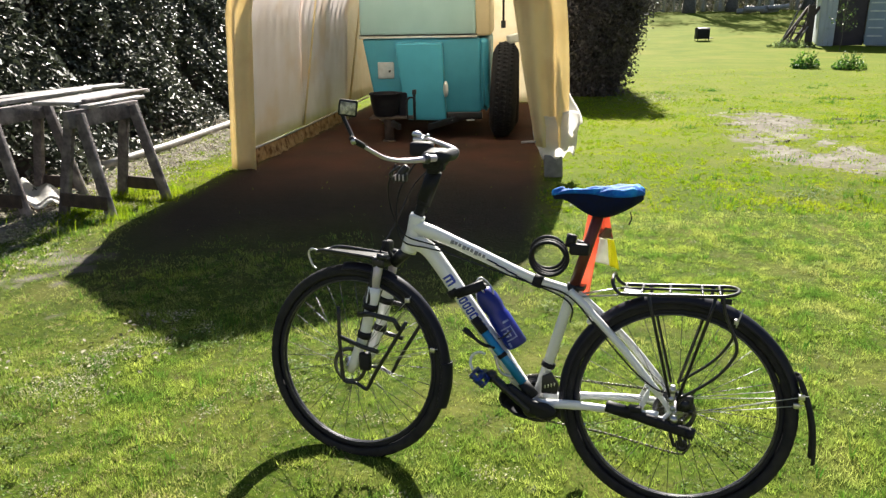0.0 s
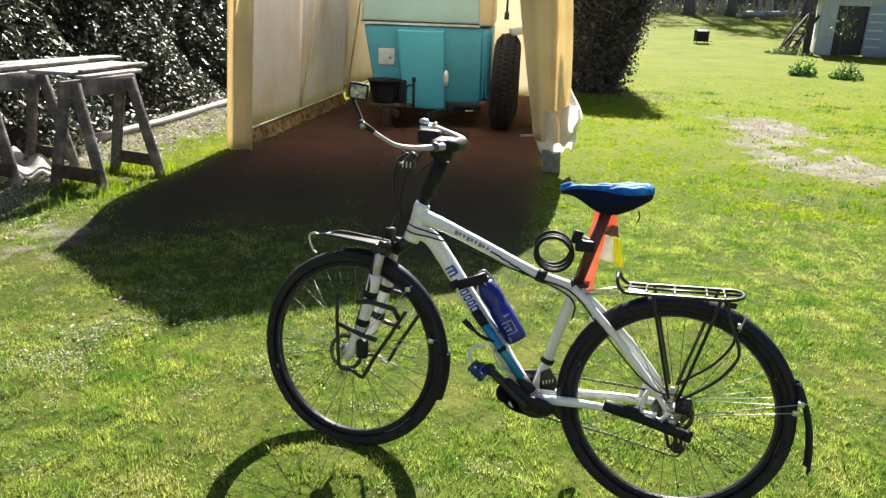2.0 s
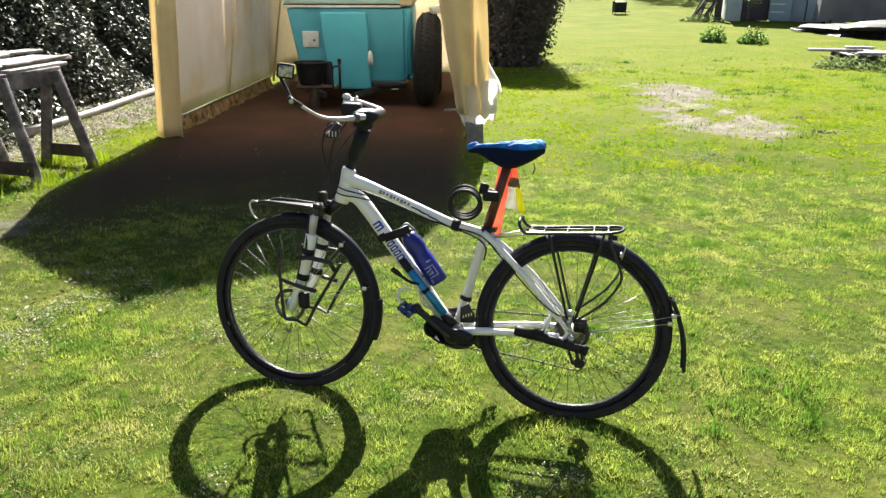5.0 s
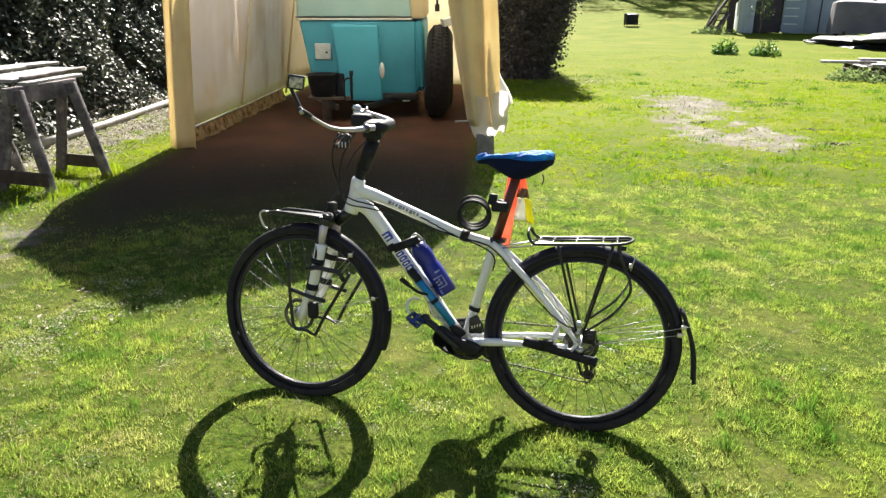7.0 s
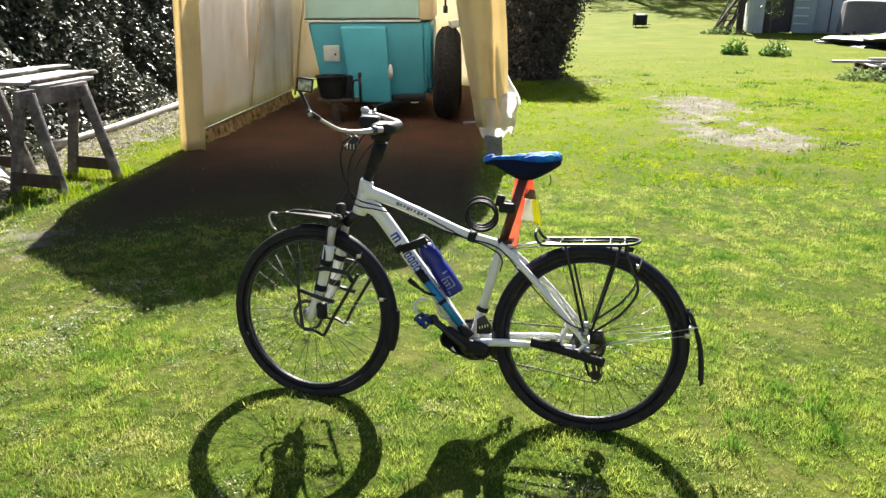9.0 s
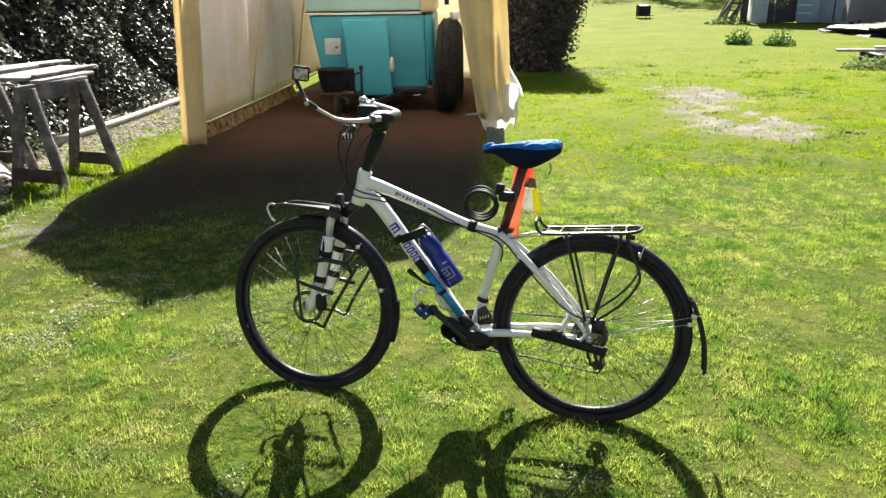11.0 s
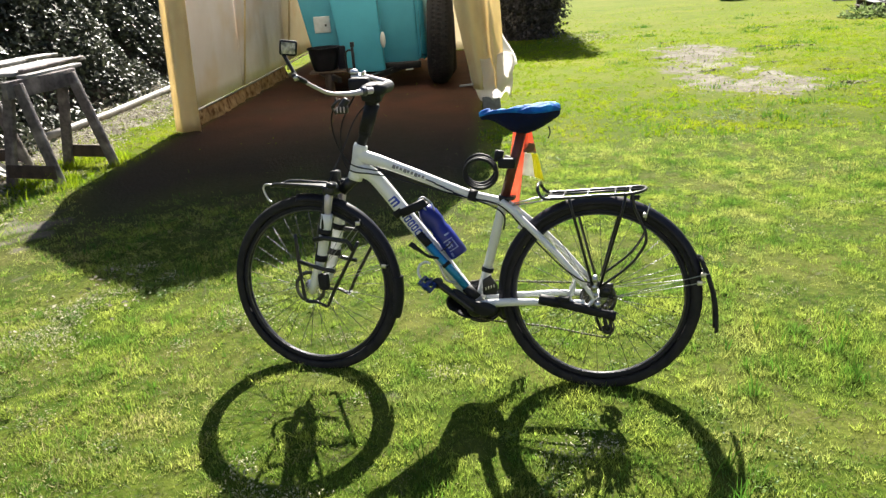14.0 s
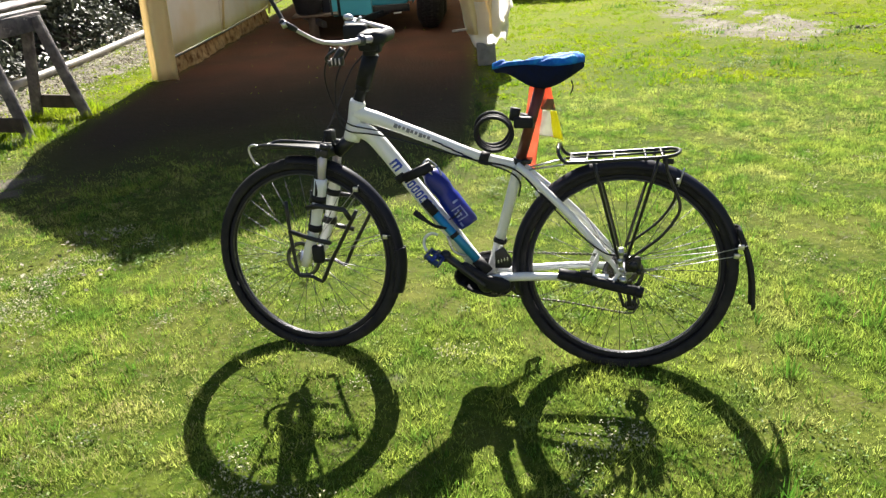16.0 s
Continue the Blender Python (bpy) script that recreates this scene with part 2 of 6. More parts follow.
def ground_material():
    m = bpy.data.materials.new("lawn_and_soil")
    m.use_nodes = True
    nt = m.node_tree
    n, l = nt.nodes, nt.links
    b = n["Principled BSDF"]
    co = n.new("ShaderNodeTexCoord").outputs["Object"]

    def tex(s, d=6.0):
        t = n.new("ShaderNodeTexNoise")
        t.inputs["Scale"].default_value, t.inputs["Detail"].default_value = s, d
        l.new(co, t.inputs["Vector"])
        return t.outputs["Fac"]

    def rng(f, lo, hi):
        r = n.new("ShaderNodeMapRange")
        r.inputs[1].default_value, r.inputs[2].default_value = lo, hi
        l.new(f, r.inputs[0])
        return r.outputs[0]

    def mix(f, a, c):
        x = n.new("ShaderNodeMix")
        x.data_type = "RGBA"
        for k, v in ((0, f), (6, a), (7, c)):
            if isinstance(v, tuple):
                x.inputs[k].default_value = (*v, 1)
            else:
                l.new(v, x.inputs[k])
        return x.outputs[2]

    # the lawn seen from afar, and near thatch darkened for shade between the blades
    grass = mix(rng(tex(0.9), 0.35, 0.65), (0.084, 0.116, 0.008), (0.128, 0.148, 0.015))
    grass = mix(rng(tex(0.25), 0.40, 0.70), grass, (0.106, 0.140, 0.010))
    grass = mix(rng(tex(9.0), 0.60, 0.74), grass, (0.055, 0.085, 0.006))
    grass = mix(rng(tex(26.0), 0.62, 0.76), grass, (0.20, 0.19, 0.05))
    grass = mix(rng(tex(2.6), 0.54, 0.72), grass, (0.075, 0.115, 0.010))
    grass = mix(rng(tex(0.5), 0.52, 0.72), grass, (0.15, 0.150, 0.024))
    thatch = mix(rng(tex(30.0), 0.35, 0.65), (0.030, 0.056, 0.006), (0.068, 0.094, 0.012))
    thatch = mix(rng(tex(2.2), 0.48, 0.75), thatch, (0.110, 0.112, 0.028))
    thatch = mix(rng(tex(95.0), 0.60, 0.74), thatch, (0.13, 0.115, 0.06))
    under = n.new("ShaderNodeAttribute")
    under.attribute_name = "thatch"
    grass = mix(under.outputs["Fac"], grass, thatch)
    soil = mix(rng(tex(14.0), 0.35, 0.65), (0.118, 0.106, 0.086), (0.180, 0.166, 0.138))
    soil = mix(rng(tex(3.0), 0.5, 0.7), soil, (0.238, 0.226, 0.195))
    a = n.new("ShaderNodeAttribute")
    a.attribute_name = "soil"
    s = n.new("ShaderNodeMath")
    s.operation = "ADD"
    l.new(a.outputs["Fac"], s.inputs[0])
    w = n.new("ShaderNodeMath")
    w.operation = "MULTIPLY_ADD"
    l.new(tex(5.0), w.inputs[0])
    w.inputs[1].default_value, w.inputs[2].default_value = 1.2, -0.6
    l.new(w.outputs[0], s.inputs[1])
    # dark ground of the tent, with its shade on the lawn put in
    floor_shade = n.new("ShaderNodeAttribute")
    floor_shade.attribute_name = "floor"
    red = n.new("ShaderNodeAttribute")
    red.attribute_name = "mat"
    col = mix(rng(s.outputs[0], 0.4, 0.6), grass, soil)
    # first pair: loam with the tent's shade in its colour; second pair: mat
    col = mix(floor_shade.outputs["Fac"], col, mix(red.outputs["Fac"], mix(rng(tex(9.0), 0.3, 0.7), (0.030, 0.027, 0.020), (0.038, 0.030, 0.023)), mix(rng(tex(2.0), 0.3, 0.7), (0.086, 0.042, 0.031), (0.058, 0.036, 0.027))))
    l.new(col, b.inputs["Base Color"])
    b.inputs["Roughness"].default_value = 0.85
    b.inputs["Specular IOR Level"].default_value = 0.02
    bp = n.new("ShaderNodeBump")
    bp.inputs["Strength"].default_value, bp.inputs["Distance"].default_value = 0.5, 0.02
    l.new(tex(38.0), bp.inputs["Height"])
    l.new(bp.outputs[0], b.inputs["Normal"])
    return m


M_GROUND = ground_material()


# ==== mesh helpers ====
def mesh_object(name, bm, mat, parent=None, label="", smooth=True):
    me = bpy.data.meshes.new(name)
    bm.to_mesh(me)
    bm.free()
    for p in me.polygons:
        p.use_smooth = smooth
    for x in (mat if isinstance(mat, (list, tuple)) else [mat]):
        me.materials.append(x)
    ob = new(name, me)
    if parent is not None:
        ob.parent = parent
    if label:
        tagged(ob, label)
    return ob


def part(name, bm, mat, parent, label="", smooth=True):
    return mesh_object(name, bm, mat, parent, label, smooth)


def thing(name, label, category, group="", kind="", at=None):
    e = new(name)
    if at is not None:
        e.matrix_world = at
    return tagged(e, label, category, group, kind)


def raw_mesh(name, verts, faces, mat, parent=None, label="", smooth=False):
    """A mesh from numpy arrays: verts (n, 3), faces (m, k) of one size k."""
    me = bpy.data.meshes.new(name)
    k = faces.shape[1]
    me.vertices.add(len(verts))
    me.vertices.foreach_set("co", np.asarray(verts, dtype=np.float32).ravel())
    me.loops.add(len(faces) * k)
    me.loops.foreach_set("vertex_index", faces.astype(np.int32).ravel())
    me.polygons.add(len(faces))
    me.polygons.foreach_set("loop_start", np.arange(0, len(faces) * k, k, dtype=np.int32))
    me.update(calc_edges=True)
    me.polygons.foreach_set("use_smooth", np.full(len(faces), smooth))
    me.materials.append(mat)
    ob = new(name, me)
    if parent is not None:
        ob.parent = parent
    if label:
        tagged(ob, label)
    return ob


def tube(bm, pts, r, seg=10, closed=False, caps=True, flat=1.0):
    """Sweeps a round (or flattened) section along a line of points; r: one radius or one per point."""
    pts = [Vector(p) for p in pts]
    k = len(pts)
    rr = [r] * k if isinstance(r, (int, float)) else list(r)
    rings, up = [], None
    for i, p in enumerate(pts):
        a = pts[(i - 1) % k] if (closed or i > 0) else p
        b = pts[(i + 1) % k] if (closed or i < k - 1) else p
        t = (b - a).normalized()
        if up is None:
            up = Vector((0, 0, 1)) if abs(t.z) < 0.9 else Vector((1, 0, 0))
        u = (up - t * up.dot(t)).normalized()
        v = t.cross(u)
        up = u
        rings.append([bm.verts.new(p + (u * math.cos(2 * math.pi * j / seg) + v * math.sin(2 * math.pi * j / seg) * flat) * rr[i]) for j in range(seg)])
    for i in range(k if closed else k - 1):
        A, B = rings[i], rings[(i + 1) % k]
        for j in range(seg):
            bm.faces.new((A[j], A[(j + 1) % seg], B[(j + 1) % seg], B[j]))
    if caps and not closed:
        bm.faces.new(rings[0][::-1])
        bm.faces.new(rings[-1])
    return bm


def smooth_line(pts, n=6):
    """A Catmull-Rom line through the points."""
    p = [Vector(q) for q in pts]
    p = [2 * p[0] - p[1]] + p + [2 * p[-1] - p[-2]]
    out = []
    for i in range(1, len(p) - 2):
        for j in range(n):
            t = j / n
            out.append(0.5 * (2 * p[i] + (p[i + 1] - p[i - 1]) * t + (2 * p[i - 1] - 5 * p[i] + 4 * p[i + 1] - p[i + 2]) * t * t
                              + (3 * p[i] - p[i - 1] - 3 * p[i + 1] + p[i + 2]) * t ** 3))
    out.append(p[-2])
    return out


def box(bm, lo, hi, bevel=0.0, m=None):
    lo, hi = Vector(lo), Vector(hi)
    c, s = (lo + hi) / 2, hi - lo
    g = bmesh.ops.create_cube(bm, size=1.0, matrix=Matrix.Translation(c) @ Matrix.Diagonal((*s, 1)))
    if bevel:
        es = list({e for v in g["verts"] for e in v.link_edges})
        r = bmesh.ops.bevel(bm, geom=es, offset=bevel, segments=2, affect="EDGES", profile=0.6)
        vs = r["verts"]
        vs = list({v for f in r["faces"] for v in f.verts})
    else:
        vs = g["verts"]
    if m is not None:
        bmesh.ops.transform(bm, matrix=m, verts=vs)
    return bm


def beam(bm, a, b, w, h, bevel=0.004, up=(0, 0, 1)):
    """A rectangular bar from a to b, w wide and h high."""
    a, b = Vector(a), Vector(b)
    d = b - a
    x = d.normalized()
    y = Vector(up).cross(x)
    y = y.normalized() if y.length > 1e-4 else Vector((0, 1, 0))
    z = x.cross(y)
    m = Matrix((x, y, z)).transposed().to_4x4()
    m.translation = a
    return box(bm, (0, -w / 2, -h / 2), (d.length, w / 2, h / 2), bevel, m)


def lathe(bm, profile, seg=32, m=None, closed=False):
    """Turns (radius, height) pairs about the z axis."""
    rings = []
    for r, z in profile:
        rings.append([bm.verts.new((r * math.cos(2 * math.pi * j / seg), r * math.sin(2 * math.pi * j / seg), z)) for j in range(seg)])
    k = len(rings)
    for i in range(k if closed else k - 1):
        A, B = rings[i], rings[(i + 1) % k]
        for j in range(seg):
            bm.faces.new((A[j], A[(j + 1) % seg], B[(j + 1) % seg], B[j]))
    if not closed:
        if profile[0][0] > 1e-5:
            bm.faces.new(rings[0][::-1])
        if profile[-1][0] > 1e-5:
            bm.faces.new(rings[-1])
    if m is not None:
        bmesh.ops.transform(bm, matrix=m, verts=[v for q in rings for v in q])
    return bm


def sheet(bm, f, nu, nv, thick=0.0):
    """A grid of points f(u, v), u and v from 0 to 1; with a thickness it gets a back."""
    g = [[bm.verts.new(f(i / nu, j / nv)) for j in range(nv + 1)] for i in range(nu + 1)]
    fs = [bm.faces.new((g[i][j], g[i + 1][j], g[i + 1][j + 1], g[i][j + 1])) for i in range(nu) for j in range(nv)]
    if thick:
        bmesh.ops.recalc_face_normals(bm, faces=fs)
        bmesh.ops.solidify(bm, geom=fs, thickness=thick)
    return bm


BM = bmesh.new


# ==== ground ====
TENT = pose(-2.88, 7.9, 0, 0, 0, -4.0)
TW, TD, EAVE, PEAK = 3.38, 6.1, 2.41, 3.03
TENT_INV = TENT.inverted()


def rise(x, y):
    """The lawn climbs a little towards the far woods."""
    t = np.clip((y - 26.0) / 40.0, 0, 1)
    return 1.25 * t * t * (3 - 2 * t)


def lumps(x, y):
    """Low unevenness of the turf."""
    swell = 0.015 * np.exp(-((x / 3.0) ** 2 + ((y - 2.2) / 1.6) ** 2))
    return swell + 0.008 * np.sin(2.1 * x + 0.7 * np.sin(1.3 * y)) * np.sin(1.7 * y + 0.9 * np.sin(1.1 * x)) + 0.005 * np.sin(5.3 * x + 1.0) * np.sin(4.7 * y)


def soil_amount(x, y):
    """How bare the ground is: the worn patch in the lawn, the litter strip along the hedge, thin spots."""
    wob = 0.22 * np.sin(2.3 * x + 1.0) + 0.2 * np.sin(3.1 * y + 0.4 * x) + 0.12 * np.sin(7.0 * x + 2.0 * y)
    tuft = 0.5 + 0.5 * np.sin(6.1 * x + 2.0 * np.sin(3.7 * y)) * np.sin(5.3 * y + 1.6 * np.sin(4.1 * x))
    far_lobe = 1.25 - np.hypot((x - 3.8) / 0.95, (y - 11.2) / 1.15) + 0.8 * wob
    near_lobe = 1.40 - np.hypot((x - 3.55 - 0.12 * (8.9 - y)) / 0.82, (y - 8.9) / 1.15) + 0.8 * wob
    island = np.exp(-(((x - 3.35) / 0.30) ** 2 + ((y - 9.3) / 0.45) ** 2))
    patch = np.clip(np.maximum(far_lobe, near_lobe), 0, 1) * np.clip(1.25 - 0.85 * tuft ** 2 - 0.8 * island, 0, 1)
    mixed = np.clip(0.25 + 0.9 * (0.5 * patchy(x, y, 0.30, 61) + 0.5 * patchy(x, y, 0.11, 62)), 0, 1)
    lush = np.exp(-(((x + 3.38) / 0.36) ** 2 + ((y - 6.45) / 0.60) ** 2))
    strip = np.clip((-3.15 - x + 0.02 * (y - 6)) * 1.8 + 0.7 * wob, 0, 1) * 0.95 * np.clip((y - 4.6) / 0.6, 0, 1) * np.clip(1.1 - 1.3 * lush, 0, 1) * mixed
    foot = np.clip(1.25 - np.hypot((x + 3.10) / 0.50, (y - 4.75) / 0.75) + 0.6 * wob, 0, 1) * 0.80 * mixed
    trod = np.clip(1.1 - np.hypot((x - 0.05) / 0.7, (y - 2.45) / 0.45) + wob, 0, 1) * 0.28
    side = np.clip(1.0 - np.hypot((x + 2.3) / 1.3, (y - 3.9) / 0.9) + wob, 0, 1) * 0.40 * mixed * np.clip(1.3 - 1.1 * tuft, 0.1, 1)
    return np.clip(np.maximum.reduce([patch, strip, foot, trod, side]), 0, 1)


# dark tent ground, drawn out forward to deepen the shade the tent casts
def tent_floor_shade(x, y):
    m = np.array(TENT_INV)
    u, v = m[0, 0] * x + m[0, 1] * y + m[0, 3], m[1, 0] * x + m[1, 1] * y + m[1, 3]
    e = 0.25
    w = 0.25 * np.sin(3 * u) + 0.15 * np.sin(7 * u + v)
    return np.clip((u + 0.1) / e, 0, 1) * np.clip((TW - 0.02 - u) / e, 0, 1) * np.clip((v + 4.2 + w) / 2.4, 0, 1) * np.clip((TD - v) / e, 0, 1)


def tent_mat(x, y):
    """The reddish mat under the trailer; loam darkened for the tent's shade lies before it."""
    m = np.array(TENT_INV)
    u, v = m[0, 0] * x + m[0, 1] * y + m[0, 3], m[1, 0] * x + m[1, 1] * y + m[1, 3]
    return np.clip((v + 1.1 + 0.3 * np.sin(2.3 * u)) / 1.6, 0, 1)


def patchy(x, y, size, seed):
    """Soft random patches of about the given size, from 0 to 1."""
    grid = np.random.default_rng(seed).random((256, 256))
    u, v = np.asarray(x) / size + 900.3, np.asarray(y) / size + 700.7
    i, j = np.floor(u).astype(int), np.floor(v).astype(int)
    f, g = u - i, v - j
    f, g = f * f * (3 - 2 * f), g * g * (3 - 2 * g)

    def at(a, b):
        return grid[a % 256, b % 256]
    return (at(i, j) * (1 - f) + at(i + 1, j) * f) * (1 - g) + (at(i, j + 1) * (1 - f) + at(i + 1, j + 1) * f) * g


def growth(x, y):
    """How thick the grass stands: tufts, thin spots and small gaps."""
    k = 0.32 * patchy(x, y, 0.42, 71) + 0.34 * patchy(x, y, 0.13, 72) + 0.34 * patchy(x, y, 0.05, 73)
    return np.clip((k - 0.34) / 0.32, 0, 1)


def sward(x, y):
    """Where single blades stand: full in the middle of the lawn, thinning out smoothly round it."""
    def s(t):
        t = np.clip(t, 0, 1)
        return t * t * (3 - 2 * t)
    return s((x + 6.2) / 2.0) * s((9.5 - x) / 3.5) * s((y + 2.2) / 2.6)


def ground():
    xs = np.concatenate([np.linspace(-420, -10, 28, endpoint=False), np.arange(-10, 14, 0.12), np.linspace(14, 420, 40)])
    ys = np.concatenate([np.linspace(-420, -4, 24, endpoint=False), np.arange(-4, 22, 0.12), np.arange(22, 70, 2.0), np.linspace(70, 620, 24)])
    X, Y = np.meshgrid(xs, ys, indexing="ij")
    near = ((X > -9) & (X < 13) & (Y > -3) & (Y < 21)).astype(float)
    Z = rise(X, Y) + lumps(X, Y) * near
    verts = np.stack([X.ravel(), Y.ravel(), Z.ravel()], 1)
    nx, ny = len(xs), len(ys)
    i, j = np.meshgrid(np.arange(nx - 1), np.arange(ny - 1), indexing="ij")
    a = (i * ny + j).ravel()
    ob = raw_mesh("ground", verts, np.stack([a, a + ny, a + ny + 1, a + 1], 1), M_GROUND, smooth=True)
    for name, fn in (("soil", soil_amount), ("floor", tent_floor_shade), ("mat", tent_mat), ("thatch", lambda x, y: np.clip((10.5 - y - 0.4 * np.sin(2 * x)) / 5.0, 0, 1))):
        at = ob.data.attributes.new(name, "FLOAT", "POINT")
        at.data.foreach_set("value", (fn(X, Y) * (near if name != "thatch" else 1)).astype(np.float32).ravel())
    return tagged(ob, "sunlit lawn with thin dry spots and bare soil", "ground", kind="structure")


ground()


def blades(name, label, x0, x1, y0, y1, count, h0, h1, w, mat, seed, keep=None, lean=0.5, category="grass", simple=False, thin=False):
    """Single grass blades, each a bent strip of two faces, joined; thin: where the grass leaves gaps."""
    rng = np.random.default_rng(seed)
    tufts = max(1, count // 9)
    tx, ty = rng.uniform(x0, x1, tufts), rng.uniform(y0, y1, tufts)
    th, tr = rng.uniform(0.5, 1.45, tufts), rng.uniform(0.4, 1.6, tufts)
    pick = rng.integers(0, tufts, count)
    a, q = rng.uniform(0, 2 * np.pi, count), np.sqrt(rng.uniform(0, 1, count)) * h1 * 0.55 * tr[pick]
    x, y = tx[pick] + q * np.cos(a), ty[pick] + q * np.sin(a)
    clump = 1 - growth(x, y) if thin else growth(x, y)
    # few blades on the darkened ground before the tent, to keep it deep
    dens = (1 - (0.80 + 0.16 * np.sin(9 * x) * np.sin(8 * y + 1)) * np.clip(soil_amount(x, y) * 1.5 - 0.15, 0, 1)) * (1 - np.clip(tent_floor_shade(x, y) * 1.35, 0, 0.9985)) * np.clip(0.28 + 1.2 * clump, 0.1, 1) * np.where(y < 13, sward(x, y), 1.0)
    if keep is not None:
        dens = dens * keep(x, y)
    ok = rng.uniform(0, 1, count) < dens
    x, y, clump, th, a = x[ok], y[ok], clump[ok], th[pick][ok], a[ok]
    k = len(x)
    z = rise(x, y) + lumps(x, y) * ((x > -9) & (x < 13) & (y > -3) & (y < 21))
    h = rng.uniform(h0, h1, k) * (0.45 + 0.95 * clump) * th
    d = a + rng.normal(0, 0.7, k)
    a = rng.uniform(0, 2 * np.pi, k)
    bend = h * rng.uniform(0.1, 1.0, k) * lean
    ww = w * rng.uniform(0.6, 1.3, k)
    base = np.stack([x, y, z - 0.004], 1)
    side = np.stack([np.cos(a), np.sin(a), np.zeros(k)], 1) * ww[:, None]
    out = np.stack([np.cos(d), np.sin(d), np.zeros(k)], 1)
    up = np.array([0, 0, 1.0])
    if simple:
        v = np.stack([base - side, base + side, base + out * bend[:, None] + up * h[:, None]], 1).reshape(-1, 3)
        return tagged(raw_mesh(name, v, np.arange(3 * k).reshape(-1, 3), mat), label, category, kind="stuff")
    mid = base + out * (0.35 * bend)[:, None] + up * (0.6 * h)[:, None]
    tip = base + out * bend[:, None] + up * h[:, None]
    v = np.stack([base - side, base + side, mid + side * 0.7, mid - side * 0.7, tip], 1).reshape(-1, 3)
    o = np.arange(k) * 5
    f = np.concatenate([np.stack([o, o + 1, o + 2], 1), np.stack([o, o + 2, o + 3], 1), np.stack([o + 3, o + 2, o + 4], 1)])
    return tagged(raw_mesh(name, v, f, mat), label, category, kind="stuff")


# ==== the canopy tent ====
def wrinkle(u, v, s=1.0):
    return s * (0.018 * math.sin(9 * u + 2.2 * math.sin(2.5 * v)) + 0.010 * math.sin(23 * u + 3 * v) + 0.008 * math.sin(14 * v + 5 * u))


def canopy_tent():
    t = thing("carport_tent", "cream tarpaulin carport tent standing on the lawn", "tent", at=TENT)
    posts = [(0.04, 0.05), (TW - 0.04, 0.05), (0.04, TD / 2), (TW - 0.04, TD / 2), (0.04, TD), (TW - 0.04, TD)]
    for x, y in posts:
        part("post", tube(BM(), [(x, y, EAVE * k / 10) for k in range(11)], 0.021, 10), M_STEEL, t, "galvanised steel tube")
    for y in (0.05, TD / 2, TD):
        part("rafter", tube(BM(), [(0.04, y, EAVE), (TW / 2, y, PEAK - 0.03), (TW - 0.04, y, EAVE)], 0.019, 8), M_STEEL, t)
    for x, z in ((0.04, EAVE), (TW / 2, PEAK - 0.04), (TW - 0.04, EAVE)):
        part("purlin", tube(BM(), [(x, 0.05, z), (x, TD, z)], 0.019, 8), M_STEEL, t)
    # roof
    for s in (0, 1):
        def roof(u, v, s=s):
            x = u * TW / 2
            z = EAVE - 0.03 + (PEAK - EAVE + 0.05) * (x / (TW / 2)) + 0.02 * math.sin(7 * v + 3 * u) * math.sin(math.pi * u)
            return ((x if s == 0 else TW - x), -0.22 + v * (TD + 0.35), z)
        part("roof_panel", sheet(BM(), roof, 14, 24, 0.004), M_ROOFCLOTH, t)
        x = -0.01 if s == 0 else TW + 0.01
        part("valance", sheet(BM(), lambda u, v, x=x: (x + 0.015 * math.sin(20 * u), -0.22 + u * (TD + 0.35), EAVE - 0.06 - 0.28 * v), 30, 3, 0.003), M_CANVAS, t)

    # closed gable over the entrance
    def gable(u, v):
        x = -0.01 + u * (TW + 0.02)
        top = EAVE + (PEAK - EAVE) * (1 - abs(x - TW / 2) / (TW / 2))
        return (x, -0.16 + 0.02 * math.sin(11 * u), top * (1 - v) + (EAVE - 0.30) * v)
    part("gable", sheet(BM(), gable, 24, 6, 0.003), M_CANVAS, t)

    # side wall, in lengths of different cloth, on a bottom rail, with a loose skirt below
    def wall(x, y0, y1, z0, z1, s, sgn):
        return lambda u, v: (x + sgn * wrinkle(3 * (y0 + u * (y1 - y0)), 2 * v, s), y0 + u * (y1 - y0), z0 + (z1 - z0) * v)
    part("wall_panel", sheet(BM(), wall(0.055, 0.30, 1.90, 0.185, EAVE, 0.22, 1), 20, 14, 0.003), M_CANVASGREY, t, "greyish translucent panel")
    part("wall_panel", sheet(BM(), wall(0.065, 1.84, 3.96, 0.185, EAVE, 0.42, 1), 50, 16, 0.003), M_CANVASGREY, t, "slack wrinkled translucent panel")
    part("wall_panel", sheet(BM(), wall(0.045, 3.85, TD, 0.21, EAVE, 0.7, 1), 24, 12, 0.003), M_INNER, t)
    part("wall_panel", sheet(BM(), wall(TW - 0.02, 0.2, TD, 0.05, EAVE, 0.8, -1), 50, 12, 0.003), M_INNER, t)
    part("back_wall", sheet(BM(), lambda u, v: (u * TW, TD + wrinkle(6 * u, 3 * v, 1.2), 0.0 + (EAVE + (PEAK - EAVE) * (1 - abs(u - 0.5) * 2)) * v), 40, 14, 0.003), M_INNER, t)
    part("seam", tube(BM(), [(0.085, 1.86, 0.2), (0.08, 1.86, EAVE)], 0.014, 6), M_CANVAS, t)
    part("seam", tube(BM(), [(0.10, 3.9, 0.1), (0.09, 3.9, EAVE)], 0.018, 6), M_CANVAS, t)
    part("bottom_rail", tube(BM(), [(0.09, 0.1, 0.185), (0.10, 1.8, 0.18), (0.09, 3.4, 0.19), (0.08, TD, 0.2)], 0.016, 8), M_STEEL, t, "rusty steel rail")

